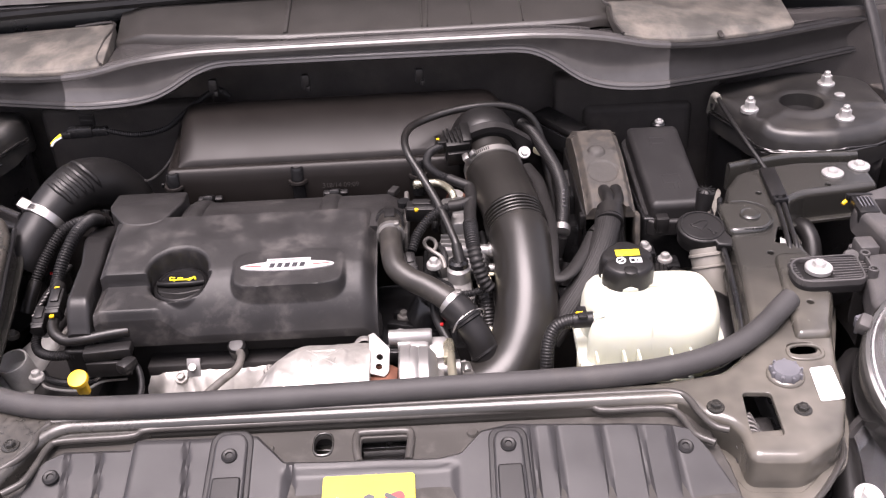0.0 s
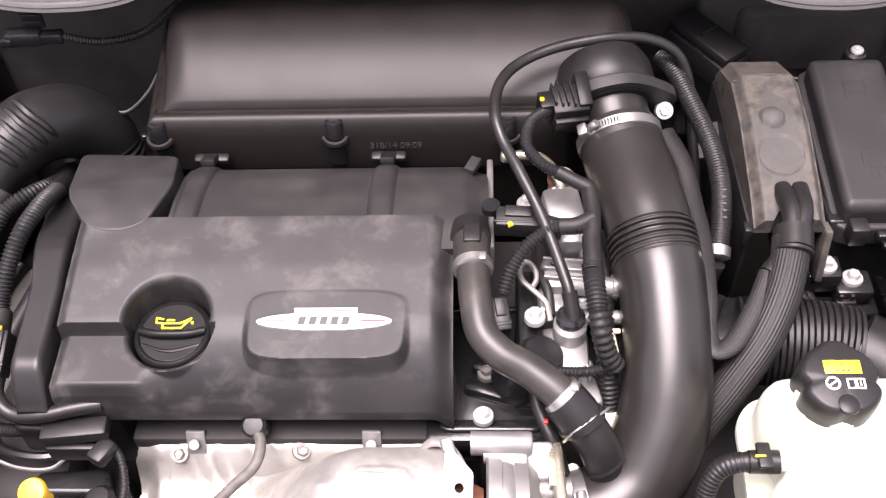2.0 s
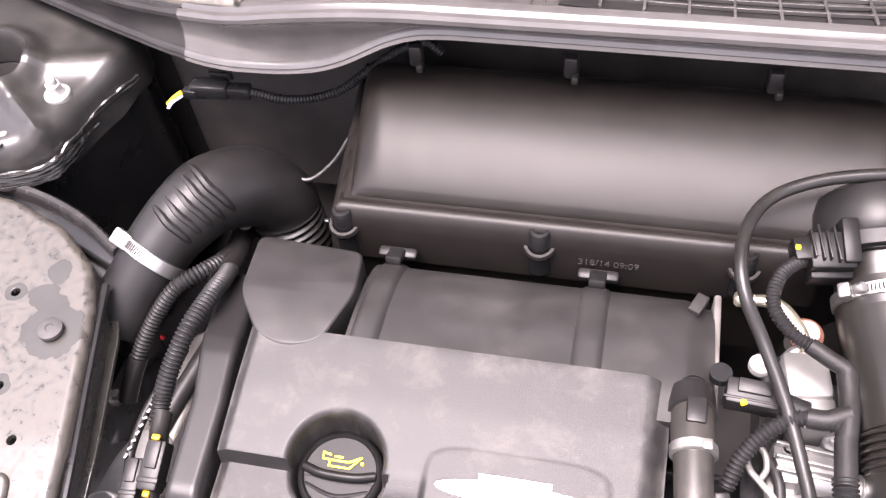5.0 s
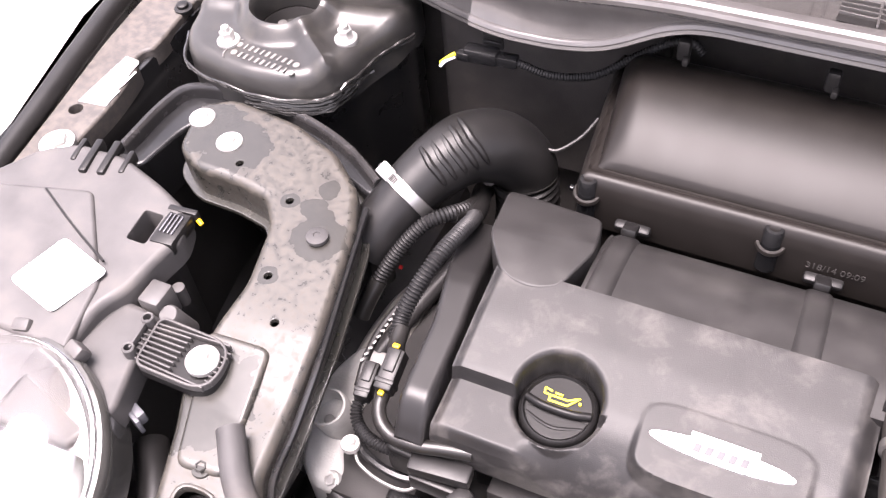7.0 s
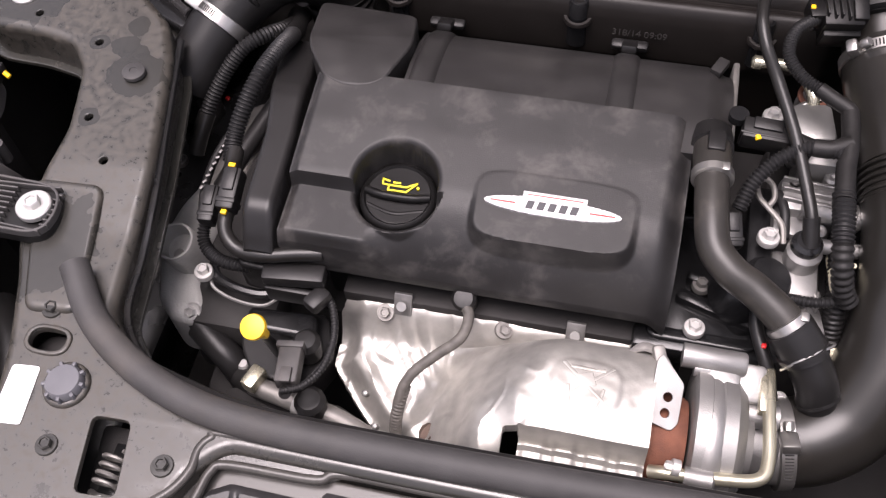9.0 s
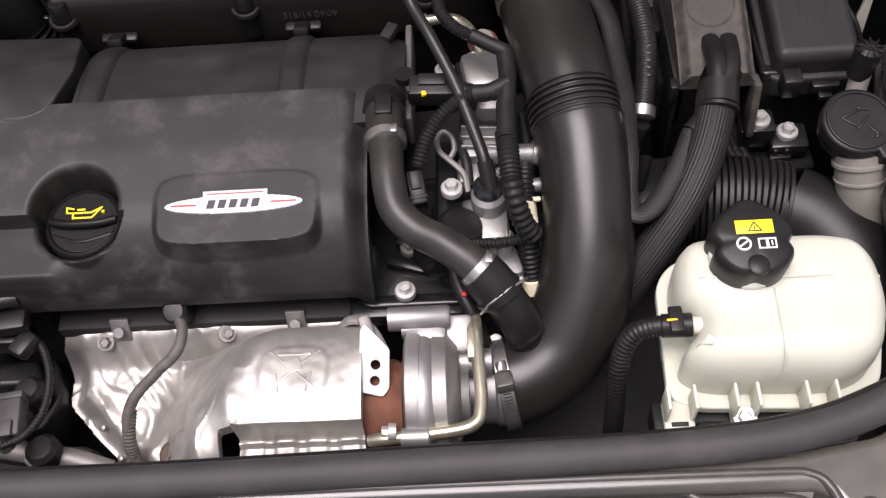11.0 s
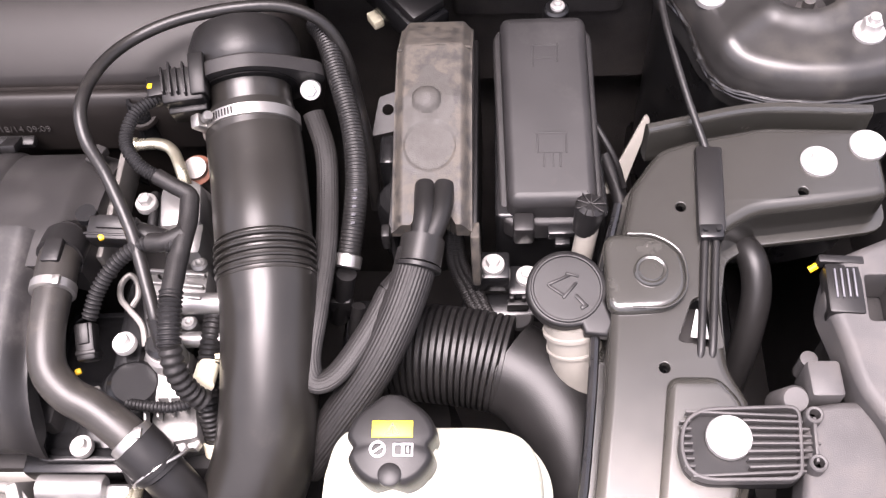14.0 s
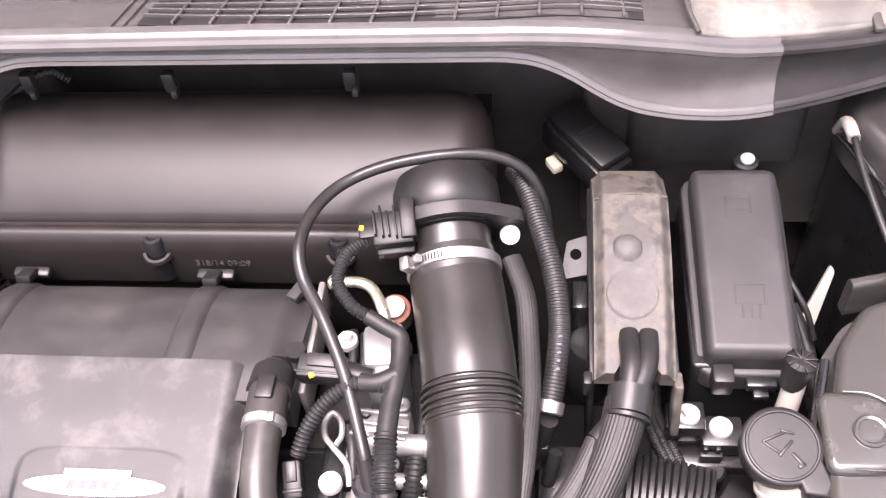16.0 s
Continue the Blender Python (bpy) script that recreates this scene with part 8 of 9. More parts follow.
c1 = cable("corrugated_loom", "black corrugated wiring tube arching beside the timing cover", [(-0.4225, 1.092, 0.940), (-0.428, 1.066, 0.960), (-0.440, 1.047, 0.967), (-0.455, 1.033, 0.962), (-0.470, 1.016, 0.945), (-0.481, 0.997, 0.927), (-0.489, 0.978, 0.908)], 0.0068, LOOM, ribs=0.0036)
part("end_boot", tube([(-0.485, 0.988, 0.918), (-0.491, 0.972, 0.902), (-0.495, 0.960, 0.888)], 0.0085, 12, 5), HOSE, c1)
c2 = cable("corrugated_loom", "black corrugated wiring tube along the timing cover", [(-0.4225, 1.085, 0.944), (-0.411, 1.052, 0.968), (-0.409, 1.022, 0.984), (-0.415, 0.986, 0.987), (-0.4245, 0.957, 0.971), (-0.430, 0.936, 0.954), (-0.428, 0.916, 0.946)], 0.0074, LOOM, ribs=0.0036)
part("tape_fork", merge(tube([(-0.441, 1.150, 0.898), (-0.440, 1.138, 0.910), (-0.430, 1.110, 0.930), (-0.419, 1.080, 0.948), (-0.4125, 1.058, 0.964)], [0.009, 0.0105, 0.0105, 0.0098, 0.0085], 16, 6), tube([(-0.428, 1.104, 0.934), (-0.4265, 1.074, 0.954), (-0.434, 1.054, 0.964)], 0.0084, 14, 4)), BRAID, c2)
part("tape_end", tube([(-0.426, 0.925, 0.950), (-0.4225, 0.908, 0.950), (-0.417, 0.896, 0.954)], 0.0078, 14, 4), HOSE, c2)
tw = cable("twisted_wire", "twisted pale marked wire with plastic tape", [(-0.437, 0.992, 0.936), (-0.446, 0.960, 0.932), (-0.452, 0.931, 0.929), (-0.452, 0.900, 0.926), (-0.447, 0.873, 0.921)], 0.0038, PLASTIC)
for k in range(15):
    p = Vector((-0.4395, 0.985, 0.9405)).lerp(Vector((-0.4520, 0.893, 0.9312)), k / 14)
    part("white_mark", rbox(tuple(p), (0.0040, 0.0022, 0.0012), 0.0003, (0, 0, 30 + 20 * (k % 3))), FOIL, tw)
pl = plug("wire_connector", "black two piece wire connector on the loom", (-0.4135, 0.880, 0.953), (0.016, 0.038, 0.018), (14, 0, 2))
pl2 = plug("wire_connector", "black two piece wire connector on the loom", (-0.4345, 0.872, 0.936), (0.014, 0.034, 0.016), (10, 0, 5))
part("brass_pin", rbox((-0.4165, 0.899, 0.964), (0.006, 0.004, 0.003), 0.0006), YELLOW, pl)
part("brass_pin", rbox((-0.4125, 0.858, 0.9525), (0.005, 0.004, 0.003), 0.0006), YELLOW, pl)
t3 = cable("wire_tube", "smooth black wire tube bending round the timing cover", [(-0.4135, 0.866, 0.944), (-0.4125, 0.852, 0.941), (-0.405, 0.840, 0.938), (-0.391, 0.833, 0.935), (-0.369, 0.832, 0.937), (-0.346, 0.837, 0.938), (-0.322, 0.842, 0.938)], 0.0064, HOSE)
t4 = cable("corrugated_loom", "thin corrugated tube bending round the timing cover", [(-0.436, 0.866, 0.928), (-0.438, 0.853, 0.920), (-0.431, 0.841, 0.915), (-0.413, 0.831, 0.916), (-0.391, 0.830, 0.917), (-0.360, 0.836, 0.918)], 0.0052, LOOM, ribs=0.003)
tray = thing("cable_tray", "black plastic cable clip tray at the engine corner", "cable clip", (-0.35, 0.825, 0.89))
part("tray_body", merge(rbox((-0.345, 0.826, 0.922), (0.054, 0.018, 0.014), 0.003, (0, 0, 6)), rbox((-0.322, 0.812, 0.912), (0.016, 0.022, 0.014), 0.004, (0, 0, -30)), rbox((-0.345, 0.816, 0.905), (0.050, 0.006, 0.02), 0.002)), PLASTIC, tray)
sl = thing("sheet_cover", "black steel cover plate with bright worn edge", "cover", (-0.39, 0.80, 0.80))
so = [(-0.415, 0.842), (-0.412, 0.826), (-0.400, 0.818), (-0.378, 0.818), (-0.362, 0.832), (-0.330, 0.836), (-0.315, 0.80), (-0.33, 0.765), (-0.38, 0.762), (-0.40, 0.79)]
part("plate", prism(fillet(so, 0.008, 3), 0.80, 0.842, 0.003), PLASTIC, sl)
part("hump", prism(fillet([(-0.400, 0.822), (-0.335, 0.826), (-0.330, 0.800), (-0.395, 0.800)], 0.008, 3), 0.83, 0.860, 0.005), GLOSSY, sl)
edge = [(-0.438, 0.836, 0.876), (-0.428, 0.824, 0.876), (-0.404, 0.816, 0.876), (-0.379, 0.816, 0.876), (-0.364, 0.829, 0.876), (-0.335, 0.832, 0.876)]
part("bright_edge", tube(edge, 0.0016, 6, 5), ALU, sl)
part("rolled_edge", tube([(x, y + 0.011, z + 0.002) for x, y, z in edge], 0.0045, 8, 5), GLOSSY, sl)
wire9 = cable("sensor_cable", "black corrugated sensor cable hanging in a loop", [(-0.330, 0.826, 0.914), (-0.318, 0.820, 0.910), (-0.309, 0.810, 0.904), (-0.303, 0.788, 0.896), (-0.306, 0.762, 0.890), (-0.318, 0.743, 0.889), (-0.335, 0.735, 0.888)], 0.0032, LOOM, ribs=0.003, depth=0.0003)
sp = thing("level_sensor", "black sensor with grey stem below the cable", "sensor", (-0.345, 0.76, 0.80))
part("plug_body", merge(rbox((-0.339, 0.764, 0.874), (0.020, 0.036, 0.018), 0.003, (0, 0, 8)), rbox((-0.337, 0.752, 0.884), (0.010, 0.014, 0.005), 0.001, (0, 0, 8)), rbox((-0.342, 0.781, 0.874), (0.024, 0.006, 0.021), 0.001, (0, 0, 8))), HEADMAT, sp, "grey plug body")
part("stem", tube([(-0.336, 0.750, 0.870), (-0.333, 0.740, 0.880), (-0.331, 0.734, 0.888)], 0.0052, 12, 4), PLASTIC, sp)
part("head", lathe([(0.012, -0.02), (0.013, 0.0), (0.009, 0.005), (0, 0.006)], 18, pose(-0.334, 0.792, 0.868)), PLASTIC, sp)
dip = thing("dipstick_handle", "bright yellow plastic dipstick handle", "dipstick", (-0.360, 0.768, 0.89))
part("disc", lathe([(0.0102, -0.0035), (0.0112, 0.0), (0.0102, 0.0035), (0, 0.005)], 28, pose(-0.360, 0.768, 0.930, 24, 0, 0)), YELLOW, dip)
part("grip", rbox((-0.360, 0.772, 0.916), (0.014, 0.008, 0.022), 0.003, (12, 0, 0)), YELLOW, dip)
part("tube", tube([(-0.360, 0.774, 0.908), (-0.362, 0.782, 0.88), (-0.364, 0.79, 0.84)], 0.0045, 10, 4), PLASTIC, dip)
low = thing("pump_castings", "grey cast pump housings and pipes low beside the engine", "engine part", (-0.33, 0.72, 0.70))
# castings blackened to put the low shade into their colour
part("casting", merge(rbox((-0.35, 0.735, 0.79), (0.13, 0.06, 0.07), 0.02), rbox((-0.40, 0.79, 0.76), (0.09, 0.07, 0.06), 0.02), rbox((-0.30, 0.71, 0.78), (0.05, 0.04, 0.05), 0.01)), DARK, low)
part("pipe_flange", tube([(-0.378, 0.756, 0.838), (-0.345, 0.750, 0.838), (-0.300, 0.742, 0.836), (-0.268, 0.734, 0.826)], 0.009, 18, 5), ALU_DULL, low)
part("pipe_bead", ring_band((-0.330, 0.7475, 0.838), (1, -0.2, 0), 0.0095, 0.010, 0.002), MOUNT, low)
part("brass_fitting", rbox((-0.374, 0.757, 0.850), (0.014, 0.022, 0.016), 0.003, (0, 0, -20)), PIPE, low)
part("black_knob", merge(lathe([(0.014, -0.01), (0.014, 0.004), (0.010, 0.008), (0, 0.009)], 12, pose(-0.318, 0.744, 0.852))), PLASTIC, low)
part("low_hose", tube([(-0.40, 0.770, 0.815), (-0.36, 0.755, 0.825), (-0.32, 0.748, 0.826), (-0.28, 0.735, 0.815), (-0.25, 0.715, 0.79)], 0.011, 14, 6), RUBBER, low)
lab = thing("sensor_box", "small black sensor box with print beside the elbow hose", "sensor", (-0.50, 1.02, 0.86))
part("box", rbox((-0.512, 1.020, 0.893), (0.035, 0.03, 0.05), 0.004, (0, 0, -20)), PLASTIC, lab)
for k in range(4):
    part("print_bar", rbox((-0.521 + 0.006 * k, 1.014, 0.9195), (0.0025, 0.012, 0.0006), 0.0002, (0, 0, -20)), CAPGREY, lab)
part("red_mark", rbox((-0.474, 1.012, 0.914), (0.004, 0.004, 0.003), 0.001), RED, lab)

cable("vacuum_line", "thin black vacuum line behind the elbow hose", [(-0.392, 1.172, 0.965), (-0.372, 1.170, 0.962), (-0.352, 1.186, 0.972), (-0.340, 1.205, 0.985)], 0.0022, HOSE, category="hose", seg=8)

# bulkhead connector and its cable
bc = thing("bulkhead_connector", "black plug with yellow wire ends clipped under the cowl", "connector", (-0.47, 1.22, 1.0))
part("plug_body", merge(rbox((-0.470, 1.217, 1.022), (0.036, 0.016, 0.016), 0.003, (0, 0, 4)), rbox((-0.442, 1.218, 1.021), (0.022, 0.012, 0.012), 0.002, (0, 0, 4)), rbox((-0.488, 1.212, 1.020), (0.014, 0.010, 0.010), 0.002)), GLOSSY, bc)
part("holder", merge(rbox((-0.460, 1.226, 1.044), (0.022, 0.004, 0.034), 0.001), *[rbox((-0.460, 1.223, 1.036 + 0.008 * k), (0.020, 0.004, 0.003), 0.001) for k in range(3)]), PLASTIC, bc)
part("wire_end", tube([(-0.496, 1.209, 1.022), (-0.503, 1.205, 1.018), (-0.510, 1.202, 1.012)], 0.0022, 8, 4), YELPRINT, bc)
part("wire_end", tube([(-0.496, 1.208, 1.019), (-0.505, 1.202, 1.015), (-0.509, 1.199, 1.010)], 0.0018, 8, 4), WHITEPRINT, bc)
part("cable", tube([(-0.432, 1.218, 1.021), (-0.397, 1.223, 1.010), (-0.357, 1.237, 1.010), (-0.326, 1.251, 1.028), (-0.295, 1.260, 1.048), (-0.273, 1.262, 1.056), (-0.258, 1.262, 1.045)], 0.0042, 10, 7, 0.003, 0.0004), LOOM, bc)
for x in (-0.27, -0.14, 0.02):
    ck = thing("cowl_clip", "small black clip below the edge of the cowl", "clip", (x, 1.23, 1.06), "cowl clips")
    part("clip_body", merge(rbox((x, 1.222, 1.078), (0.012, 0.010, 0.022), 0.003), rbox((x + 0.004, 1.216, 1.070), (0.006, 0.010, 0.008), 0.002)), PLASTIC, ck)

# washer pipe over the rail and its clip
rc = thing("washer_pipe", "thin black washer pipes clipped on the rail", "pipe", (0.46, 1.05, 0.97))
part("upper_pipe", tube([(0.443, 1.248, 0.990), (0.438, 1.214, 1.027), (0.441, 1.163, 1.022), (0.453, 1.104, 1.006), (0.467, 1.058, 0.988)], 0.0030, 10, 7), RUBBER, rc)
part("end_sleeve", tube([(0.443, 1.252, 0.985), (0.4415, 1.236, 1.010), (0.4375, 1.214, 1.027), (0.438, 1.198, 1.028)], [0.0050, 0.0056, 0.0056, 0.0052], 12, 5), SLEEVEPALE, rc, "pale grey tape sleeve")
part("guide", rbox((0.466, 1.022, 0.9845), (0.020, 0.075, 0.010), 0.002, (3, 0, -4)), PLASTIC, rc)
part("guide_clip", merge(rbox((0.4625, 0.984, 0.984), (0.018, 0.012, 0.010), 0.002), lathe([(0.002, 0), (0.002, 0.003), (0, 0.003)], 8, pose(0.458, 0.984, 0.989)), lathe([(0.002, 0), (0.002, 0.003), (0, 0.003)], 8, pose(0.467, 0.984, 0.989))), GLOSSY, rc)
for dx in (-0.004, 0.004):
    part("lower_pipe", tube([(0.4625 + dx, 0.982, 0.982), (0.457 + dx, 0.94, 0.9785), (0.451 + dx, 0.895, 0.974), (0.449 + dx, 0.884, 0.962)], 0.0030, 10, 5), RUBBER, rc)

# hose and dark parts in the right channel
rh = thing("heater_hose", "black hose in the gap beside the rail", "hose", (0.5, 0.95, 0.85))
part("hose", tube([(0.485, 1.03, 0.90), (0.500, 1.0, 0.935), (0.506, 0.970, 0.925), (0.500, 0.940, 0.89), (0.49, 0.915, 0.84)], 0.0115, 16, 7), RUBBER, rh)
ws = thing("pale_strut", "pale body bracket seen in the gap behind the fuse box", "bracket", (0.43, 1.12, 0.80))
part("bracket", moved(prism(fillet([(-0.008, -0.04), (0.010, -0.03), (0.012, 0.04), (0.006, 0.045)], 0.003, 3), -0.002, 0.002, 0.0008), pose(0.418, 1.125, 0.890, 25, 20, -14)), NECK, ws)
gk = thing("gap_cables", "dark cables in the gap behind the rail", "cable", (0.42, 1.1, 0.85))
part("cable", tube([(0.385, 1.13, 0.945), (0.405, 1.10, 0.925), (0.415, 1.085, 0.90)], 0.0028, 8, 5), LOOM, gk)
part("cable", tube([(0.400, 1.12, 0.90), (0.412, 1.09, 0.885), (0.42, 1.05, 0.86)], 0.007, 10, 5), LOOM, gk)


# ---- headlights ----
def headlight(left):
    X = lambda x: side_x(x, left)
    s = 1 if left else -1
    before = set(bpy.data.objects)
    h = thing("headlight", "headlight unit with dusty grey plastic housing and clear lens", "headlight", (X(-0.70), 0.80, 0.85), "headlights")
    P = lambda pts: [(X(a), b) for a, b in pts]
    hous = [(-0.875, 0.900), (-0.835, 0.955), (-0.800, 0.975), (-0.745, 0.975), (-0.690, 0.957), (-0.645, 0.938), (-0.634, 0.908), (-0.641, 0.880), (-0.646, 0.844), (-0.660, 0.820), (-0.664, 0.760), (-0.67, 0.70), (-0.78, 0.66), (-0.88, 0.78)]
    slope = lambda x, y: 0.05 * (y - 0.85) - 0.020 * smooth(0.80, 0.70, y)
    notch = fillet(P([(-0.684, 0.924), (-0.663, 0.924), (-0.661, 0.890), (-0.682, 0.890)]), 0.003, 2)
    part("housing", prism(fillet(P(hous), 0.010, 4), 0.972, 1.004, 0.008, [notch], slope, 4), HEADMAT, h)
    # dark core stands in for the shaded gap under the housing edge
    part("housing_core", prism(inset(fillet(P(hous), 0.010, 4), 0.020), 0.84, 0.974, 0.002), DARK, h)
    part("front_step", prism(fillet(P([(-0.640, 0.842), (-0.614, 0.838), (-0.607, 0.790), (-0.595, 0.748), (-0.610, 0.700), (-0.680, 0.700), (-0.680, 0.842)]), 0.006, 3), 0.955, 0.9865, 0.006), HEADMAT, h)
    # same painted shade under the front step
    part("step_core", prism(P([(-0.650, 0.830), (-0.628, 0.826), (-0.622, 0.790), (-0.61, 0.750), (-0.68, 0.72)]), 0.84, 0.957, 0.001), DARK, h)
    part("step_plate", prism(fillet(P([(-0.865, 0.895), (-0.745, 0.925), (-0.672, 0.838), (-0.660, 0.770), (-0.80, 0.77), (-0.870, 0.80)]), 0.008, 3), 1.000, 1.0075, 0.004, (), slope), HEADMAT, h)
    tongue = fillet(P([(-0.612, 0.838), (-0.548, 0.836), (-0.535, 0.828), (-0.530, 0.810), (-0.533, 0.793), (-0.545, 0.786), (-0.606, 0.787)]), 0.010, 4)
    br = part("mount_bracket", prism(tongue, 0.973, 0.983, 0.003), PLASTIC, h, "ribbed black mounting bracket")
    part("bracket_rim", prism(tongue, 0.982, 0.9895, 0.0012, [inset(tongue, 0.0026)]), HEADMAT, br)
    for k in range(9):
        y = 0.7915 + 0.0050 * k
        near = abs(y - 0.811) < 0.016
        x0, x1 = -0.620 + 0.003 * abs(k - 4), (-0.573 if near else -0.537)
        part("bracket_rib", rbox((X((x0 + x1) / 2), y, 0.9855), (x1 - x0, 0.0017, 0.0075), 0.0005, (0, 0, s * 0.7 * (k - 4))), HEADMAT, br)
        if near:
            part("bracket_rib", rbox((X(-0.5360), y, 0.9855), (0.007, 0.0015, 0.0065), 0.0004), HEADMAT, br)
    part("bracket_bar", rbox((X(-0.6155), 0.812, 0.991), (0.0022, 0.030, 0.008), 0.0006, (0, 0, s * 5)), HEADMAT, br)
    for ex, ey in ((-0.617, 0.828), (-0.614, 0.796)):
        part("eyelet", lathe([(0.0058, -0.012), (0.0058, 0.004), (0.005, 0.0048), (0.0036, 0.0045), (0.0032, -0.006), (0, -0.006)], 18, pose(X(ex), ey, 0.992)), HEADMAT, br)
        # black disc paints the shade inside the eyelet
        part("eyelet_hole", lathe([(0.0032, 0.0), (0, 0.0)], 14, pose(X(ex), ey, 0.9885)), DARK, br)
    part("socket", rbox((X(-0.630), 0.855, 0.975), (0.022, 0.026, 0.036), 0.003), HEADMAT, h)
    part("socket_tube", lathe([(0.0095, -0.03), (0.0095, 0.012), (0.008, 0.014), (0, 0.014)], 20, pose(X(-0.611), 0.848, 0.970, 18, 0, 0)), HEADMAT, h)
    part("socket_cap", lathe([(0.006, -0.01), (0.006, 0.012), (0, 0.013)], 14, pose(X(-0.628), 0.878, 0.960)), HEADMAT, h)
    part("side_rib", rbox((X(-0.611), 0.775, 0.978), (0.0025, 0.030, 0.012), 0.0008, (0, 0, s * 8)), HEADMAT, h)
    part("side_rib", rbox((X(-0.606), 0.762, 0.972), (0.0025, 0.022, 0.012), 0.0008, (0, 0, s * 8)), HEADMAT, h)
    pg = part("lamp_plug", merge(rbox((X(-0.649), 0.914, 1.000), (0.024, 0.038, 0.016), 0.002, (0, 0, s * 4)), rbox((X(-0.650), 0.936, 1.004), (0.030, 0.006, 0.010), 0.001, (0, 0, s * 4)), rbox((X(-0.649), 0.893, 0.998), (0.014, 0.006, 0.012), 0.001, (0, 0, s * 4))), PLASTIC, h, "black lamp plug with bright fins")
    for k in range(4):
        part("fin", rbox((X(-0.6555 + 0.0042 * k), 0.917, 1.0090), (0.0014, 0.022, 0.002), 0.0004, (0, 0, s * 4)), CAPGREY, pg)
    part("plug_seal", tube([(X(-0.636), 0.936, 1.000), (X(-0.631), 0.934, 0.997)], 0.0024, 10, 2), YELLOW, h, "small yellow wire seal")
    ck = part("latch_block", merge(rbox((X(-0.776), 0.962, 1.006), (0.008, 0.044, 0.014), 0.002, (0, 0, s * 12)), rbox((X(-0.757), 0.966, 1.006), (0.008, 0.044, 0.014), 0.002, (0, 0, s * 12)), rbox((X(-0.795), 0.966, 1.004), (0.006, 0.030, 0.014), 0.002, (0, 0, s * 12)), rbox((X(-0.738), 0.968, 1.004), (0.006, 0.030, 0.014), 0.002, (0, 0, s * 12)), rbox((X(-0.767), 0.970, 1.0), (0.055, 0.014, 0.010), 0.002, (0, 0, s * 12))), PLASTIC, h)
    part("crease", tube([(X(-0.790), 0.910, 1.0105), (X(-0.735), 0.882, 1.0095), (X(-0.682), 0.858, 1.0085)], 0.0012, 6, 5), PLASTIC, h)
    lb = thing("lamp_label", "blank white sticker on the headlight housing", "label", (X(-0.70), 0.845, 1.008), "lamp labels")
    q = [(-0.733, 0.868), (-0.671, 0.850), (-0.692, 0.796), (-0.752, 0.812)]
    part("sheet", prism(fillet(P(q), 0.006, 3), 1.0078, 1.0088, 0.0003, (), slope), WHITEPRINT, lb)
    # lens: clear bowl with reflector and bezel
    c = (X(-0.685), 0.665) if left else (X(-0.685) - 0.011, 0.649)
    lens_m = pose(c[0], c[1], 0.958, 20, s * -6, 0)
    part("bezel", moved(lathe([(0.112, -0.05), (0.1165, -0.024), (0.1200, -0.010), (0.1205, -0.002), (0.1190, 0.002), (0.1155, 0.003), (0.1140, -0.004), (0.1135, -0.012)], 56), lens_m), LAMPRIM, h)
    part("chrome_ring", moved(lathe([(0.1115, -0.010), (0.1130, 0.004), (0.1105, 0.005), (0.1085, -0.006)], 56), lens_m), CHROME, h)
    part("reflector", moved(lathe([(0.108, -0.006), (0.085, -0.040), (0.050, -0.062), (0.02, -0.070), (0, -0.070)], 48), lens_m), CHROME, h)
    part("projector", moved(lathe([(0.038, -0.062), (0.038, -0.030), (0.032, -0.020), (0.018, -0.012), (0, -0.009)], 32), lens_m), CHROME, h)
    part("lens", moved(lathe([(0.1165, 0.001), (0.110, 0.017), (0.092, 0.033), (0.060, 0.044), (0.025, 0.049), (0, 0.050)], 56), lens_m), GLASS, h, "clear curved lens").visible_shadow = False
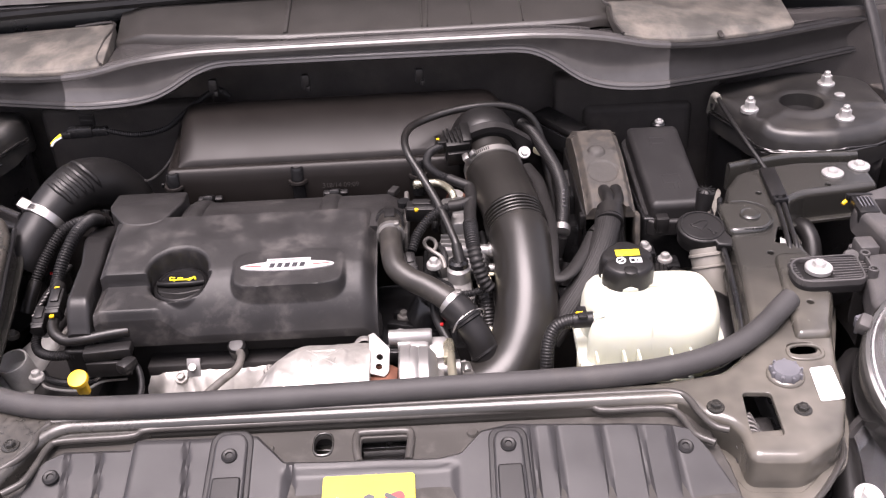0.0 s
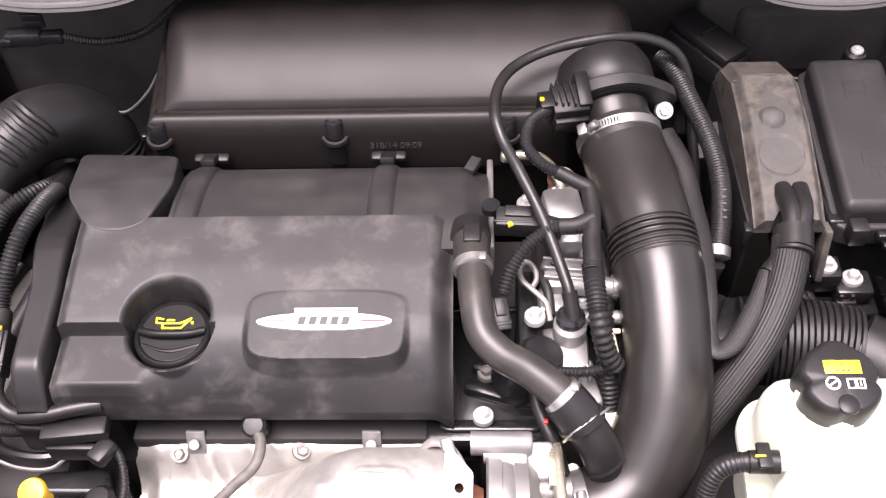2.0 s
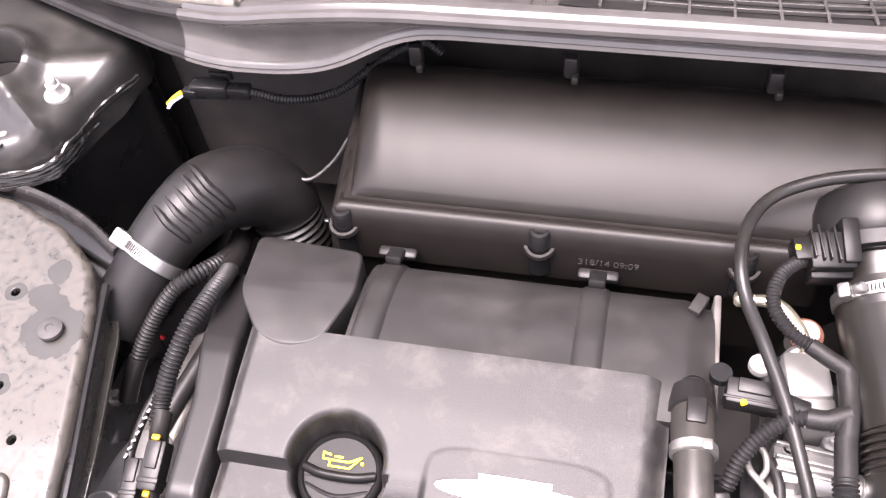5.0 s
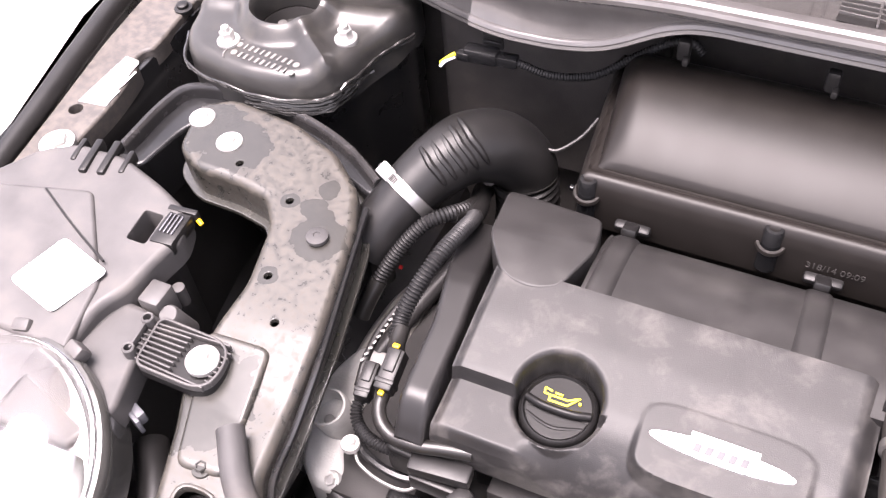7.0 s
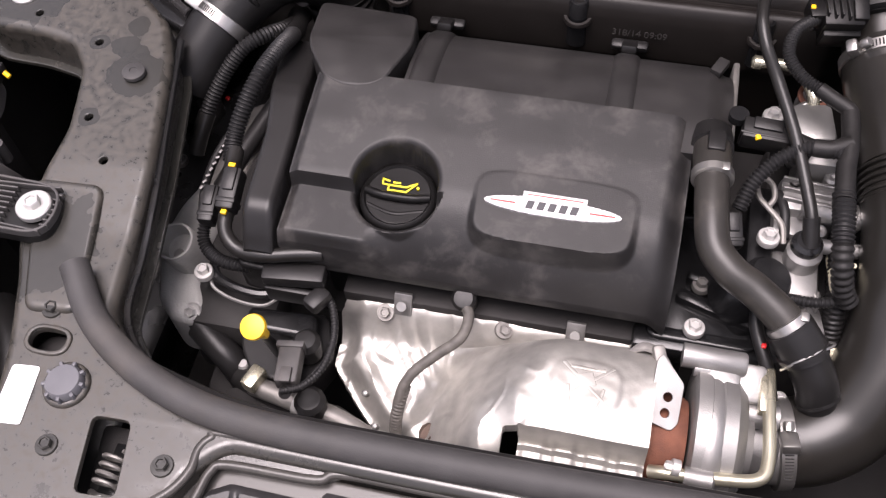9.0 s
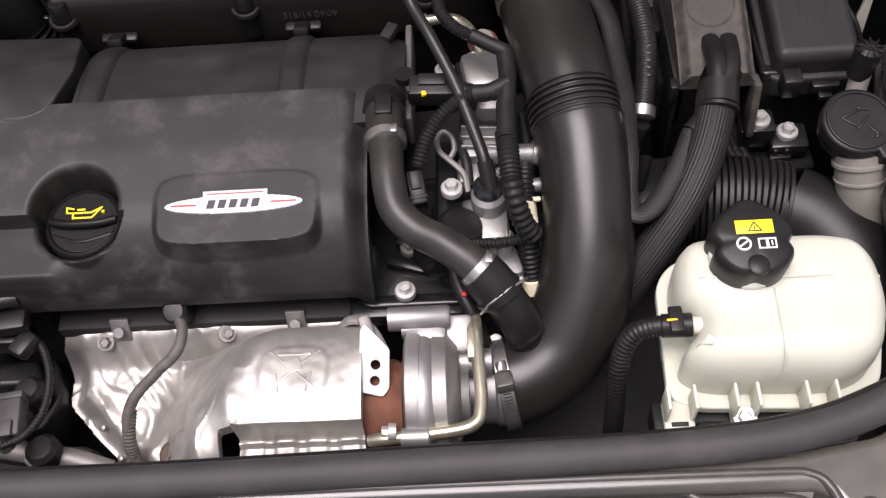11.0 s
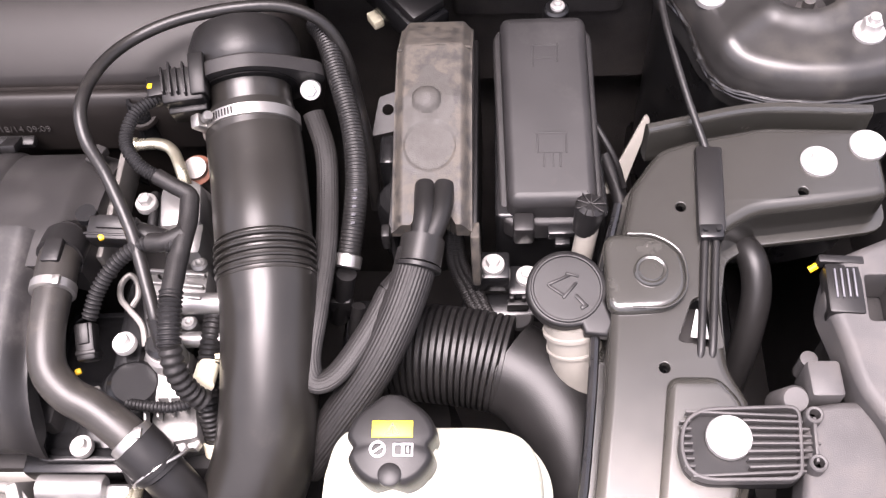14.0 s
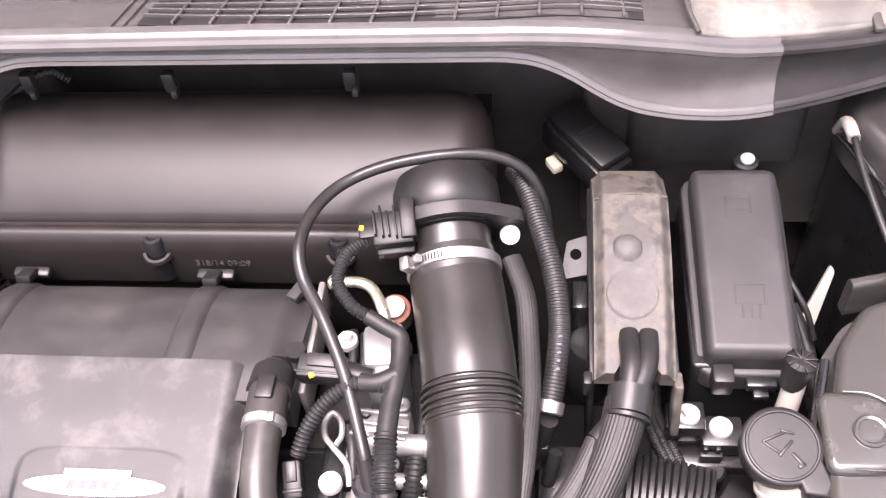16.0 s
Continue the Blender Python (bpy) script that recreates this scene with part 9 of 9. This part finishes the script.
    for k in range(24):
        a = radians(15 * k)
        part("reflector_flute", moved(rbox((0.086 * math.cos(a), 0.086 * math.sin(a), -0.026), (0.050, 0.0022, 0.003), 0.0008, (0, -42, 15 * k)), lens_m), CHROME, h)
    part("inner_bezel", moved(lathe([(0.060, -0.050), (0.062, -0.030), (0.056, -0.026), (0.046, -0.036), (0.042, -0.055)], 40), lens_m), CHROME, h)
    for a in (70, 100, 150):
        ca, sa = math.cos(radians(a)), math.sin(radians(a))
        part("bezel_clip", moved(rbox((0.124 * ca, 0.124 * sa, 0.0), (0.012, 0.018, 0.016), 0.003, (0, 0, a)), lens_m), HEADMAT, h)
    dl = thing("indicator_lamp", "round clear indicator lamp below the headlight", "lamp", (X(-0.60), 0.60, 0.84), "indicator lamps")
    dm = pose(X(-0.600), 0.612, 0.880, 46, s * 20, 0)
    part("rim", moved(lathe([(0.068, -0.03), (0.070, 0.0), (0.066, 0.006), (0.060, 0.0)], 36), dm), HEADMAT, dl)
    part("bowl", moved(lathe([(0.060, 0.0), (0.042, -0.022), (0, -0.030)], 32), dm), CHROME, dl)
    part("cover_glass", moved(lathe([(0.062, 0.001), (0.050, 0.012), (0.026, 0.018), (0, 0.019)], 32), dm), GLASS, dl).visible_shadow = False
    ch = thing("channel_hose", "dark hose and clips between headlight and panel", "hose", (X(-0.56), 0.70, 0.85), "channel hoses")
    part("hose", tube([(X(-0.60), 0.76, 0.90), (X(-0.56), 0.71, 0.90), (X(-0.545), 0.65, 0.885), (X(-0.53), 0.58, 0.87)], 0.016, 14, 6), RUBBER, ch)
    part("pale_clip", merge(rbox((X(-0.597), 0.762, 0.952), (0.018, 0.010, 0.014), 0.002, (0, 0, s * -20)), rbox((X(-0.592), 0.755, 0.952), (0.014, 0.004, 0.018), 0.001, (0, 0, s * -20))), CAPGREY, ch)
    if not left:
        for ob in set(bpy.data.objects) - before:
            if ob.type == "MESH":
                ob.data.transform(Matrix.Translation((-0.012, 0.011, 0)))
    lwb = hex_bolt("flange_bolt", 0.0135, "zinc bolt below the corner of the front panel", 0.8)
    lwb.matrix_basis = pose(X(-0.520), 0.570, 0.905, 20, 0, 0)


for left in (True, False):
    headlight(left)
